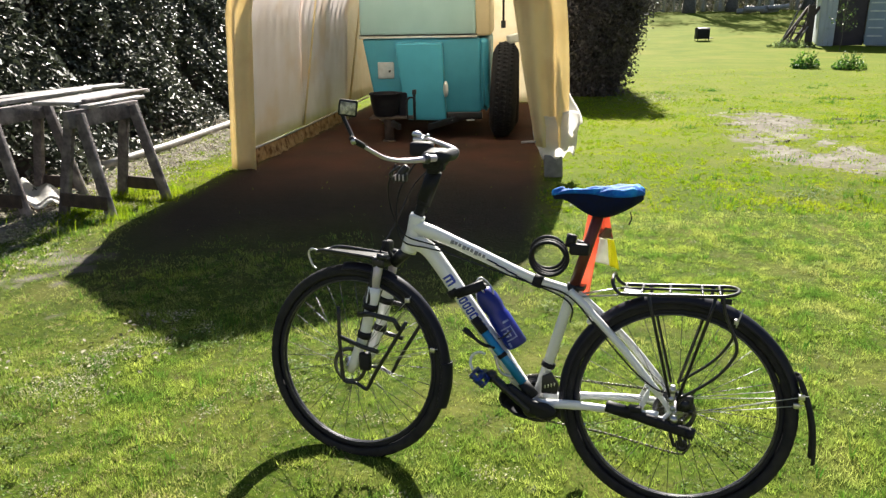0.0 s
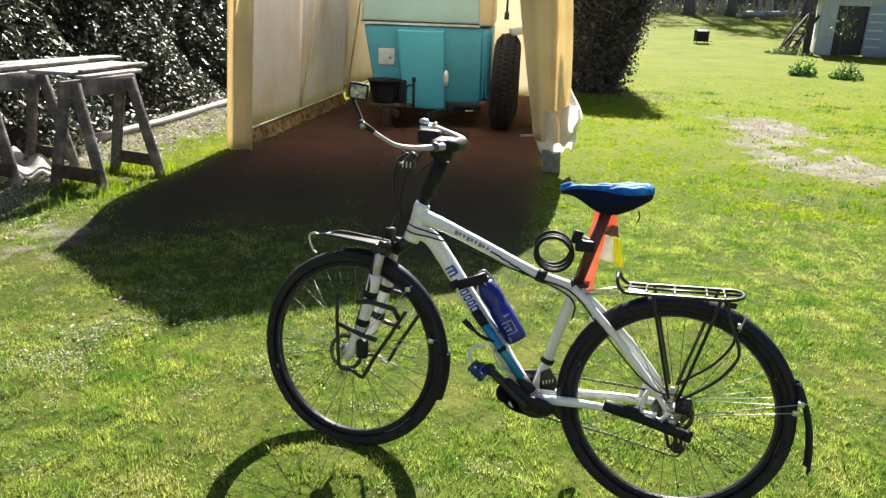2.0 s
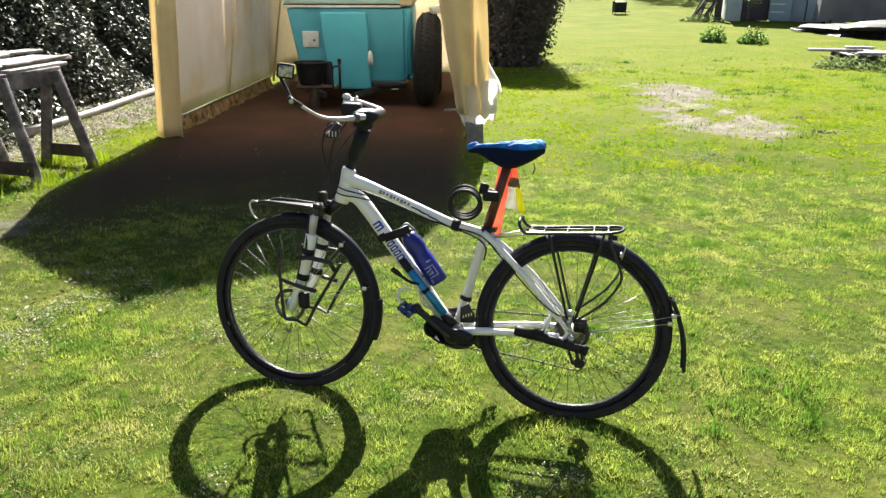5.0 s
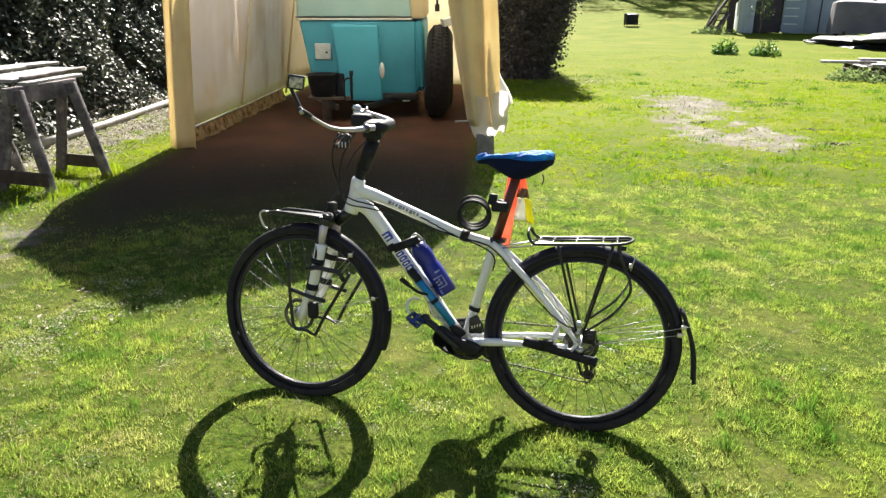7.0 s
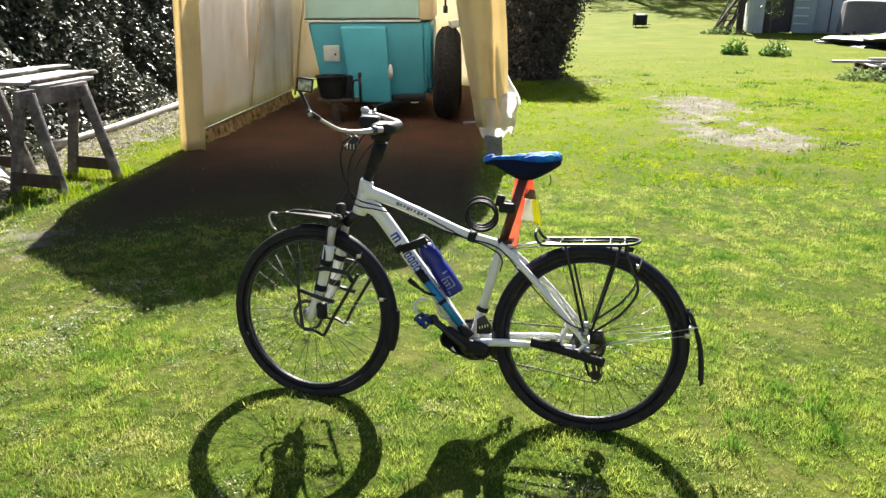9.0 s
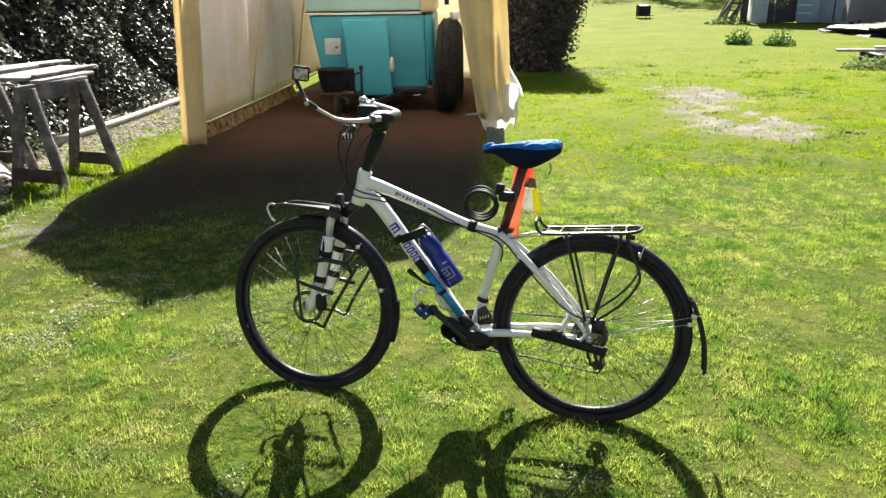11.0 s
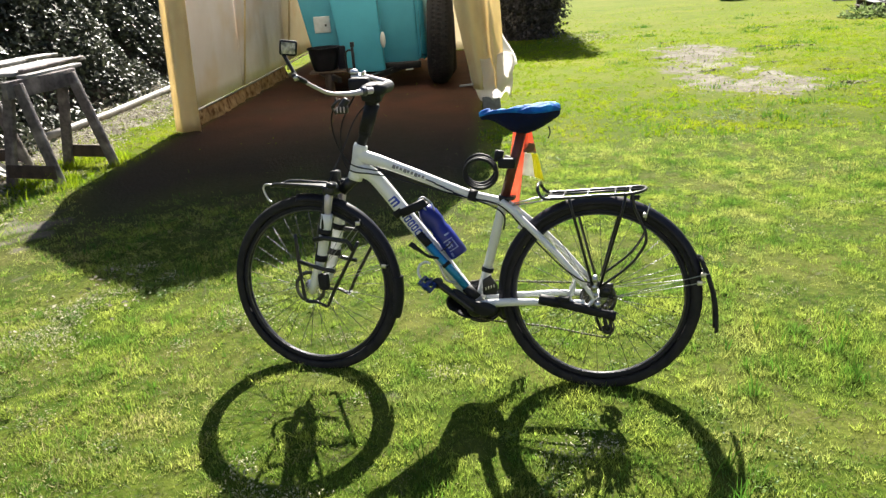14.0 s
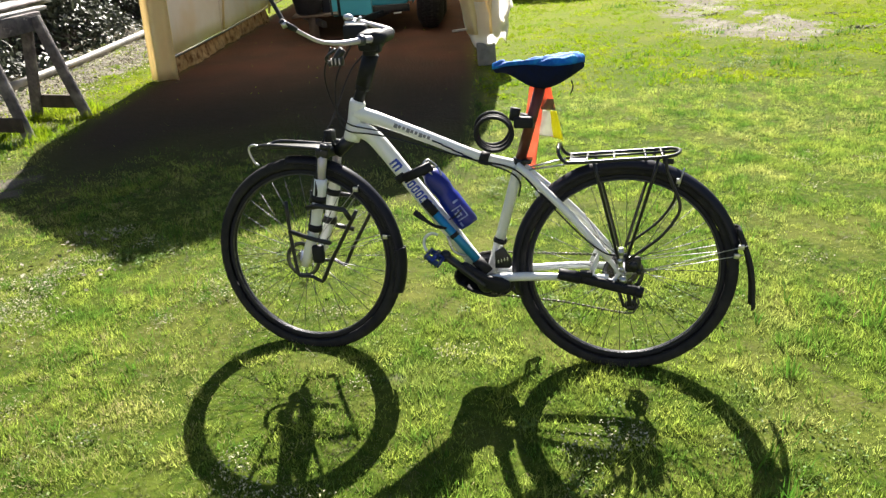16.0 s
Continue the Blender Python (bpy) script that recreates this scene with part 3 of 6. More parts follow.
    def skirt(u, v):
        y = 0.20 + 3.55 * u
        start = min(1.0, u * 8)
        fold = math.sin(7 * y + 2 * math.sin(2.3 * y)) + 0.6 * math.sin(19 * y + 1.5 * math.sin(5 * y))
        low = 0.010 + 0.022 * max(0, math.sin(3.1 * y + 1)) * max(0, math.sin(11 * y))
        return (0.085 + (0.035 + 0.016 * fold) * v * start + 0.008 * math.sin(31 * y + 6 * v) * v, y, 0.19 + (low - 0.19) * v ** (0.9 + 0.1 * math.sin(9 * y)) + 0.008 * math.sin(13 * y + 3) * v * (1 - v) * 4)
    part("skirt", sheet(BM(), skirt, 150, 9, 0.003), M_SOILED, t, "loose wrinkled soiled skirt of the tarpaulin")

    # entrance curtains gathered at both posts
    def curtain_l(u, v):
        x = -0.06 + 0.30 * u
        return (x + 0.01 * math.sin(5 * v), -0.05 + 0.035 * math.sin(9 * u + 1.2 * v), EAVE * (1 - v) + 0.01)
    part("curtain", sheet(BM(), curtain_l, 16, 20, 0.004), M_CANVAS, t, "gathered cream door curtain")

    def curtain_r(u, v):
        left = 2.90 + 0.26 * v ** 1.3
        right = 3.42 + 0.05 * v + 0.05 * math.sin(3 * v)
        x = left + (right - left) * u
        return (x, -0.08 + 0.05 * math.sin(13 * u + 1.5 * v) * (0.5 + 0.5 * v) - 0.05 * v, EAVE * (1 - v) + 0.30 * v)
    part("curtain", sheet(BM(), curtain_r, 26, 22, 0.004), M_CANVAS, t, "gathered cream door curtain")

    def flap(u, v):
        return (3.40 + 0.22 * v * u + 0.02 * math.sin(9 * v), 0.0 + 0.28 * u - 0.05 * v, 1.25 - 0.85 * v + 0.20 * u * v - 0.12 * u)
    part("flap", sheet(BM(), flap, 8, 14, 0.004), M_CANVASWHITE, t, "loose pale flap of the curtain")
    def bag(u, v):
        a = radians(-115 + 230 * u)
        r = 0.20 * (0.75 + 0.25 * math.sin(math.pi * (0.2 + 0.7 * v))) * (1 + 0.10 * math.sin(9 * u + 4 * v) + 0.05 * math.sin(23 * u + 9 * v))
        return (3.36 + r * 1.1 * math.sin(a), -0.02 - r * 0.75 * math.cos(a), 0.62 - 0.42 * v + 0.03 * math.sin(11 * u) + 0.02 * math.sin(25 * u + 3) * v)
    bm = sheet(BM(), bag, 40, 16, 0.003)
    part("weight_bag", bm, M_CANVASWHITE, t, "crumpled white cloth tied over the post foot")
    bm = BM()
    box(bm, (3.24, -0.16, 0.0), (3.42, 0.02, 0.22), 0.015)
    part("foot_block", bm, M_FOOTBLOCK, t, "grey concrete block at the post foot")
    bm = BM()
    beam(bm, (3.02, -0.06, 0.33), (3.16, -0.10, 0.345), 0.035, 0.018)
    part("peg", bm, M_BOARDWHITE, t, "short pale wooden peg")
    # the legs lean in a little and bend in at the shoulders below the eaves
    for ob in t.children:
        for v in ob.data.vertices:
            z = min(max(v.co.z, 0.0), EAVE)
            lean, low, bend = (0.054, 1.55, 0.29) if v.co.x < TW / 2 else (0.045, 1.6, 0.19)
            k = min(max((z - low) / (EAVE - low), 0.0), 1.0)
            inset = lean * z + bend * k * k * (3 - 2 * k)
            v.co.x = TW / 2 + (v.co.x - TW / 2) * (1 - inset / (TW / 2))
    return t


canopy_tent()


# ==== the trailer in the tent ====
def trailer():
    t = thing("camper_trailer", "teal and mint painted camper trailer parked inside the tent", "trailer", at=pose(-1.15, 9.95, 0))

    def prism(pts, y0, y1, bev):
        bm = BM()
        fr = [bm.verts.new((x, y0, z)) for x, z in pts]
        bk = [bm.verts.new((x, y1, z)) for x, z in pts]
        bm.faces.new(fr)
        bm.faces.new(bk[::-1])
        n = len(pts)
        for i in range(n):
            bm.faces.new((fr[i], bk[i], bk[(i + 1) % n], fr[(i + 1) % n]))
        bmesh.ops.recalc_face_normals(bm, faces=bm.faces)
        bmesh.ops.bevel(bm, geom=list(bm.edges), offset=bev, segments=2, affect="EDGES", profile=0.6)
        return bm
    part("lower_body", prism([(-0.73, 1.25), (0.77, 1.25), (0.79, 0.34), (0.74, 0.32), (-0.57, 0.32), (-0.61, 0.57)], 0.0, 2.55, 0.03), M_TEAL, t)
    part("upper_body", prism([(-0.76, 1.285), (0.72, 1.285), (0.70, 2.15), (0.55, 2.28), (-0.58, 2.28), (-0.74, 2.15)], 0.0, 2.55, 0.035), M_MINT, t)
    part("side_panel", prism([(0.70, 1.27), (0.90, 1.27), (0.885, 2.1), (0.70, 2.1)], 0.03, 2.5, 0.03), M_TRAILERCREAM, t, "cream painted side")
    part("side_body", prism([(0.74, 1.25), (0.885, 1.25), (0.885, 0.37), (0.86, 0.34), (0.74, 0.34)], 0.02, 2.5, 0.07), M_TEAL, t, "teal painted side")
    bm = BM()
    box(bm, (-0.765, -0.02, 1.256), (0.735, 0.02, 1.283), 0.006)
    part("moulding", bm, M_STRIPE, t, "white trim strip")
    bm = BM()
    box(bm, (-0.765, -0.025, 1.288), (0.735, 0.01, 1.30), 0.003)
    part("moulding", bm, M_BLACKMETAL, t, "dark trim strip")
    bm = prism([(-0.29, 1.20), (0.30, 1.20), (0.34, 0.24), (-0.15, 0.25), (-0.20, 0.40)], -0.16, 0.02, 0.02)
    door = part("front_locker", bm, M_TEALLIGHT, t, "lighter teal locker door")
    bm = BM()
    lathe(bm, [(0.0, -0.004), (0.030, -0.002), (0.034, 0.012), (0.0, 0.018)], 18, pose(0.345, -0.17, 0.64, 90, 0, 0) @ Matrix.Diagonal((1, 3.0, 1, 1)))
    part("handle", bm, M_STRIPE, door, "white oval recess plate")
    bm = BM()
    box(bm, (-0.54, -0.018, 0.76), (-0.33, 0.01, 0.965), 0.01)
    so = part("socket_plate", bm, material("dusty_white_plate", (0.55, 0.60, 0.62), (0.45, 0.5, 0.52), 20, 0.5), t, "dusty pale outlet plate")
    bm = BM()
    box(bm, (-0.40, -0.026, 0.84), (-0.375, -0.015, 0.865), 0.003)
    part("socket_hole", bm, M_BLACK, so)
    bm = BM()
    lathe(bm, [(0.0, 0.318), (0.135, 0.318), (0.152, 0.335), (0.185, 0.50), (0.192, 0.578), (0.208, 0.582), (0.208, 0.602), (0.186, 0.602), (0.172, 0.50), (0.135, 0.36), (0.0, 0.35)], 36, pose(-0.425, -0.22, 0))
    part("basin", bm, M_BLACK, t, "round black tapered basin on the drawbar")
    bm = BM()
    box(bm, (-0.27, -0.20, 0.30), (-0.15, -0.03, 0.60), 0.025)
    part("battery_box", bm, M_GUARD, t, "dark navy plastic box")
    bm = BM()
    beam(bm, (-0.62, -0.22, 0.300), (-0.05, -0.22, 0.300), 0.30, 0.022)
    part("shelf", bm, M_DARKWOOD, t, "dark brown drawbar shelf")
    for a in (-0.62, 0.62):
        bm = BM()
        beam(bm, (a, 0.3, 0.25), (-0.02 + a * 0.3, -0.55, 0.22), 0.05, 0.07)
        part("drawbar", bm, M_BLACKMETAL, t)
    bm = BM()
    tube(bm, [(-0.38, -0.28, 0.0), (-0.38, -0.28, 0.33)], 0.06, 12)
    lathe(bm, [(0.09, 0.0), (0.09, 0.015), (0.05, 0.02)], 16, pose(-0.38, -0.28, 0))
    part("stand_leg", bm, M_DARKWOOD, t, "dark brown stand leg")
    bm = BM()
    tube(bm, smooth_line([(-0.12, -0.42, 0.30), (-0.12, -0.42, 0.50), (-0.09, -0.42, 0.56), (-0.03, -0.42, 0.55), (-0.02, -0.42, 0.47)], 5), 0.012, 8)
    tube(bm, [(-0.03, -0.42, 0.28), (-0.03, -0.42, 0.62)], 0.018, 8)
    box(bm, (-0.05, -0.45, 0.60), (0.0, -0.40, 0.66), 0.01)
    part("jack", bm, M_BLACKMETAL, t, "black jack with a crank")
    bm = BM()
    box(bm, (0.28, -0.03, 0.24), (0.80, 0.05, 0.33), 0.01)
    part("chassis", bm, M_BLACKMETAL, t)
    bm = BM()
    beam(bm, (0.25, -0.12, 0.235), (0.42, -0.12, 0.245), 0.03, 0.014)
    part("bracket", bm, M_STRIPE, t, "small pale bracket")
    bm = BM()
    beam(bm, (0.60, -0.10, 0.235), (0.70, -0.10, 0.24), 0.03, 0.012)
    part("bracket", bm, M_STRIPE, t, "small pale bracket")
    # road wheel outside the body, under a pale mudguard
    w = part("wheel", tyre_mesh(0.60, 0.172, 60, 0.006), M_RUBBER, t, "large worn black tyre")
    w.matrix_basis = pose(1.075, 0.12, 0.60, 0, 3, 0)
    bm = BM()
    lathe(bm, [(0.30, -0.10), (0.33, -0.12), (0.33, 0.12), (0.30, 0.10), (0.10, 0.06), (0.08, -0.06)], 28, pose(0, 0, 0, 0, 90, 0), closed=True)
    part("rim", bm, M_DARKWOOD, w)
    w = part("wheel", tyre_mesh(0.46, 0.10, 32), M_RUBBER, t, "black tyre behind")
    w.matrix_basis = pose(1.18, 1.0, 0.46)

    bm = BM()
    beam(bm, (1.12, 0.0, 1.22), (1.30, 0.05, 1.26), 0.16, 0.10, 0.02)
    part("mudguard", bm, M_STRIPE, t, "pale corner of a mudguard")
    bm = BM()
    tube(bm, [(1.06, 0.1, 1.40), (1.06, 0.1, 2.2)], 0.014, 8)
    box(bm, (1.03, 0.08, 1.36), (1.09, 0.12, 1.45), 0.005)
    part("tail_rod", bm, M_BLACKMETAL, t, "thin black rod")
    return t


def tyre_mesh(R, r, lugs, deep=0.09):
    """A tyre in the y-z plane, with a rounded section and rows of tread blocks."""
    bm = BM()
    prof = []
    for i in range(13):
        a = radians(-130 + 260 * i / 12)
        prof.append((R - r + r * math.cos(a), r * 0.98 * math.sin(a)))
    inner = [(prof[-1][0] + 0.004, prof[-1][1] * 0.8), (prof[0][0] + 0.004, prof[0][1] * 0.8)]
    lathe(bm, prof + inner, 64, closed=True)
    for i in range(lugs or 0):
        a = 2 * math.pi * i / lugs
        for s, ph in ((-0.45, 0.0), (0.0, 0.5), (0.45, 0.0)):
            b = a + ph * 2 * math.pi / lugs
            d = R - r + r * math.cos(s * 0.9)
            m = Matrix.Rotation(b, 4, "Z") @ Matrix.Translation((d, 0, s * r * 0.9))
            g = 2 * math.pi * R / lugs
            box(bm, (-0.1 * r, -g * 0.28, -r * 0.17), (deep * r, g * 0.28, r * 0.17), 0, m)
    bmesh.ops.rotate(bm, verts=bm.verts, cent=(0, 0, 0), matrix=Matrix.Rotation(radians(90), 3, "Y"))
    bmesh.ops.recalc_face_normals(bm, faces=bm.faces)
    return bm


trailer()


# ==== hedges ====
def leaf_cloud(name, parent, pts, nrm, size, mat, seed, label="", spread=0.8):
    """Pointed leaves of four faces' corners at the points, turned roughly along the normals."""
    rng = np.random.default_rng(seed)
    k = len(pts)
    n = nrm + rng.normal(0, spread, (k, 3))
    n /= np.linalg.norm(n, axis=1)[:, None]
    t = np.cross(n, rng.normal(0, 1, (k, 3)))
    t /= np.linalg.norm(t, axis=1)[:, None]
    b = np.cross(n, t)
    s = size * rng.uniform(0.55, 1.35, k)[:, None]
    v = np.stack([pts - t * s, pts + b * s * 0.55 + n * s * 0.12, pts + t * s, pts - b * s * 0.55 + n * s * 0.12], 1).reshape(-1, 3)
    o = np.arange(k) * 4
    f = np.concatenate([np.stack([o, o + 1, o + 2], 1), np.stack([o, o + 2, o + 3], 1)])
    return raw_mesh(name, v, f, mat, parent, label)


def bulge(a, b):
    """Lumpy surface of a hedge."""
    return 0.10 * np.sin(1.9 * a + 1.3 * np.sin(1.7 * b)) + 0.07 * np.sin(3.7 * b + 1.1 * np.sin(2.9 * a)) + 0.07 * np.sin(8.3 * a + 2.0) * np.sin(7.1 * b)


def hedge_left():
    h = thing("hedge", "tall dark ivy hedge with glossy leaves", "hedge", at=pose(0, 0, 0))
    X0 = -4.95

    def core(u, v):
        y = 2.0 + 17.0 * u
        z = 3.6 * v
        return (X0 - 0.16 - 0.26 * z + float(bulge(y, z)), y, z)
    # plain dark brown sheet that fills the gaps behind the leaves
    part("inner_growth", sheet(BM(), core, 110, 26), M_LEAFCORE, h, "dark brown sheet behind the leaves")
    rng = np.random.default_rng(11)
    k = 110000
    y, z = rng.uniform(4.0, 15.0, k), rng.uniform(0.02, 3.7, k)
    holes = np.sin(2.3 * y + 1.0 + 1.5 * np.sin(1.9 * z)) * np.sin(2.6 * z + 1.2 * np.sin(2.1 * y + 0.5)) + 0.5 * np.sin(6.1 * y) * np.sin(5.3 * z + 1)
    ok = rng.uniform(-0.9, 1.0, k) < 1.3 * holes + 0.50
    y, z = y[ok], z[ok]
    k = len(y)
    # leaves flare out low down, in place of the shaded soil at the foot
    x = X0 - 0.26 * z + bulge(y, z) + rng.uniform(-0.10, 0.34, k) + 0.40 * np.exp(-z / 0.22)
    leaf_cloud("leaves", h, np.stack([x, y, z], 1), np.tile([0.50, -0.15, 0.85], (k, 1)), 0.040, M_LEAFDARK, 12, spread=0.65)
    k = 500
    yy, zz = rng.uniform(4, 15, k), rng.uniform(0.1, 3.4, k)
    bm = BM()
    for i in range(160):
        a, b = yy[i], zz[i]
        x = X0 - 0.26 * b + float(bulge(a, b)) + 0.03
        tube(bm, [(x - 0.1, a, b - 0.2), (x + 0.02, a + rng.uniform(-0.1, 0.1), b), (x + 0.06, a + rng.uniform(-0.2, 0.2), b + 0.25)], 0.004, 4)
    tagged(part("twigs", bm, M_BARK, h), kind="stuff")


def hedge_right():
    h = thing("hedge", "tall dark shaded evergreen hedge beside the tent", "hedge", at=pose(0, 0, 0))
    rng = np.random.default_rng(21)

    def surf(a, z):
        """a from 0 to 1: across the near end, then along the lawn side."""
        t = np.clip(a / 0.3, 0, 1)
        s = np.clip((a - 0.3) / 0.7, 0, 1)
        x = 0.75 + 1.16 * t - 0.15 * s
        y = 14.9 - 0.35 * np.sin(np.pi * t * 0.5) + 6.2 * s + 0.2 * t
        flare = 0.43 * z * (1 - 0.17 * z) * t
        return x + flare + 0.5 * bulge(7 * a, z), y + 0.4 * bulge(5 * a + 2, z) * (1 - s) - 0.06 * z, z

    def core(u, v):
        x, y, z = surf(u, 2.15 * v)
        return (float(x) - 0.12, float(y) + 0.10, float(z))
    part("inner_growth", sheet(BM(), core, 60, 26, 0.0), M_LEAFCORE, h, "dark brown sheet behind the leaves")
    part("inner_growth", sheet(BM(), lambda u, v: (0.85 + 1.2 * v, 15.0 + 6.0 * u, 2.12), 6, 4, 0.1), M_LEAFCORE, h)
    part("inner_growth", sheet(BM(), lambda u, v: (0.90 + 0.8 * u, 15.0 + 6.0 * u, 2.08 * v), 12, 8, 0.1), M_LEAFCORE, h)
    k = 44000
    a, z = rng.uniform(0, 1, k), rng.uniform(0.0, 2.25, k)
    x, y, z = surf(a, z)
    k = len(x)
    x, y = x + rng.uniform(-0.08, 0.08, k) + 0.30 * rng.uniform(0, 1, k) ** 6, y + rng.uniform(-0.18, 0.05, k)
    leaf_cloud("leaves", h, np.stack([x, y, z], 1), np.tile([0.6, -0.6, 0.35], (k, 1)), 0.036, M_LEAFSHADE, 22, spread=0.9)


hedge_left()
hedge_right()


# ==== sawhorses with boards, pipe ====
def sawhorse(m, label):
    t = thing("sawhorse", label, "sawhorse", "sawhorses with boards", at=m)
    L, H, S = 0.68, 0.80, 0.25
    bm = BM()
    beam(bm, (0, -0.06, H), (0, L + 0.06, H), 0.05, 0.14, 0.006)
    part("beam", bm, M_WOODGREY, t)
    for y in (0.04, L - 0.04):
        for s in (-1, 1):
            bm = BM()
            beam(bm, (s * 0.045, y, H + 0.04), (s * S, y + (0.04 if y > 0.3 else -0.04), 0.0), 0.09, 0.04, 0.005, up=(0, 1, 0))
            part("leg", bm, M_WOODGREY, t)
        bm = BM()
        yy = y + (0.055 if y > 0.3 else -0.055)
        beam(bm, (-S + 0.02, yy, 0.14), (S - 0.01, yy, 0.13), 0.03, 0.11, 0.005)
        part("stretcher", bm, M_DARKWOOD, t, "dark stained stretcher")
    return t


sawhorse(pose(-3.47, 5.97, 0, 0, 0, -14), "weathered grey wooden sawhorse standing in the grass")
sawhorse(pose(-4.24, 6.0, 0, 0, 0, -10), "weathered grey wooden sawhorse beside the hedge")


def board(lo, hi, z, w, th, mat, label):
    bm = BM()
    beam(bm, (lo[0], lo[1], z), (hi[0], hi[1], z), w, th, 0.006)
    return tagged(mesh_object("board", bm, mat), label, "board", "boards on the sawhorses")


board((-3.75, 6.20), (-3.62, 7.26), 0.897, 0.40, 0.03, M_BOARDWHITE, "sun-bleached wide board lying on the sawhorse")
board((-3.44, 6.12), (-3.33, 6.86), 0.880, 0.09, 0.03, M_BOARDWHITE, "bleached narrow board lying beside the sawhorse beam")
board((-3.49, 6.22), (-3.42, 7.16), 0.919, 0.05, 0.02, M_WOODGREY, "weathered narrow board lying on the wide board")
board((-4.62, 6.5), (-4.12, 7.95), 0.893, 0.20, 0.03, M_BOARDWHITE, "pale board lying on the sawhorse")
board((-4.36, 6.2), (-4.16, 7.4), 0.895, 0.16, 0.035, M_BOARDWHITE, "bleached board at the edge of the sawhorse")
pipe = mesh_object("drain_pipe", tube(BM(), [(-4.37, 7.8, 0.05), (-4.31, 8.3, 0.05), (-4.20, 9.1, 0.05), (-4.13, 10.6, 0.05), (-4.08, 11.9, 0.05)], 0.044, 16, caps=False), M_PIPE)
tagged(pipe, "grey plastic drain pipe lying along the hedge", "pipe")
sol = pipe.modifiers.new("wall", "SOLIDIFY")
sol.thickness = 0.006
bm = BM()
sheet(bm, lambda u, v: (-4.5 + 0.62 * u, 6.2 + 0.5 * v - 0.15 * u, 0.05 + 0.11 * (1 - u) * (0.5 + 0.5 * math.sin(5 * v + 2)) + 0.03 * math.sin(13 * u + 8 * v)), 16, 14, 0.004)
tagged(mesh_object("plastic_sheet", bm, M_CANVASWHITE), "crumpled white plastic sheet under the sawhorses", "sheet")


# ==== the bicycle ====
BIKE = pose(0.508, 2.469, 0.0, -8.95, 0, -13.35)      # leans away a little
R_W = 0.36
REAR, FRONT, BB = Vector((0, 0, 0.36)), Vector((-1.110, 0, 0.36)), Vector((-0.440, 0, 0.312))
STEER = Matrix.Translation((-0.885, 0, 0.81)) @ Matrix.Rotation(radians(-3.4), 4, Vector((0.40, 0, 0.917))) @ Matrix.Translation((0.885, 0, -0.81))


def drawn_in(ob, bars=False):
    """Sets a part of the frame to the frame's true proportions: lower and a little longer towards the top."""
    for v in ob.data.vertices:
        x, y, z = v.co
        v.co.x = x * (1 + 0.0622 * z)
        v.co.z = z * (0.918 + 0.0596 * z) + 0.0094 + (0.1646 * y if bars else 0.0)
    for c in ob.children:
        drawn_in(c, bars)


def wheel(name, parent, m, phase):
    """tyre, rim, hub, disc and spokes, round the y axis."""
    turn = Matrix.Rotation(radians(90), 4, "Z")
    bm = tyre_mesh(R_W, 0.0245, 0)
    bmesh.ops.transform(bm, matrix=turn, verts=bm.verts)
    w = part(name, bm, M_RUBBER, parent, "black tyre")
    w.matrix_basis = m
    bm = BM()
    lathe(bm, [(0.310, -0.012), (0.319, -0.013), (0.319, 0.013), (0.310, 0.012), (0.300, 0.010), (0.298, 0.0), (0.300, -0.010)], 72, pose(0, 0, 0, 90, 0, 0), closed=True)
    part("rim", bm, M_GUARD, w, "black rim")
    # thin ring added to carry the highlight along the dark rim
    bm = BM()
    lathe(bm, [(0.2990, 0.0090), (0.2990, 0.0112), (0.3040, 0.0125), (0.3040, 0.0100)], 72, pose(0, 0, 0, 90, 0, 0), closed=True)
    part("rim_edge", bm, M_SPOKE, w, "thin steel ring for the rim's glint")
    bm = BM()
    lathe(bm, [(0.006, -0.07), (0.008, -0.055), (0.028, -0.04), (0.028, -0.036), (0.015, -0.028), (0.014, 0.026), (0.030, 0.034), (0.030, 0.038), (0.010, 0.055), (0.006, 0.07)], 20, pose(0, 0, 0, 90, 0, 0))
    part("hub", bm, M_ALU, w)
    bm = BM()
    lathe(bm, [(0.052, 0.0465), (0.066, 0.0465), (0.066, 0.048), (0.052, 0.048)], 40, pose(0, 0, 0, 90, 0, 0), closed=True)
    part("brake_disc", bm, M_SPOKE, w, "steel brake disc")
    line = {}
    for i in range(32):
        s = -1 if i % 2 else 1
        a = 2 * math.pi * (i + phase) / 32
        d = (0.42 if (i // 2) % 2 else -0.42)
        key = (s, d > 0)
        if key not in line:
            bm = BM()
            tube(bm, [(0.028 * math.cos(d), s * 0.036, 0.028 * math.sin(d)), (0.297, s * 0.004, 0)], 0.0011, 5)
            line[key] = part("spoke", bm, M_SPOKE, w)
            ob = line[key]
        else:
            ob = new("spoke", line[key].data)
            ob.parent = w
        ob.matrix_basis = Matrix.Rotation(-a, 4, "Y")
    return w


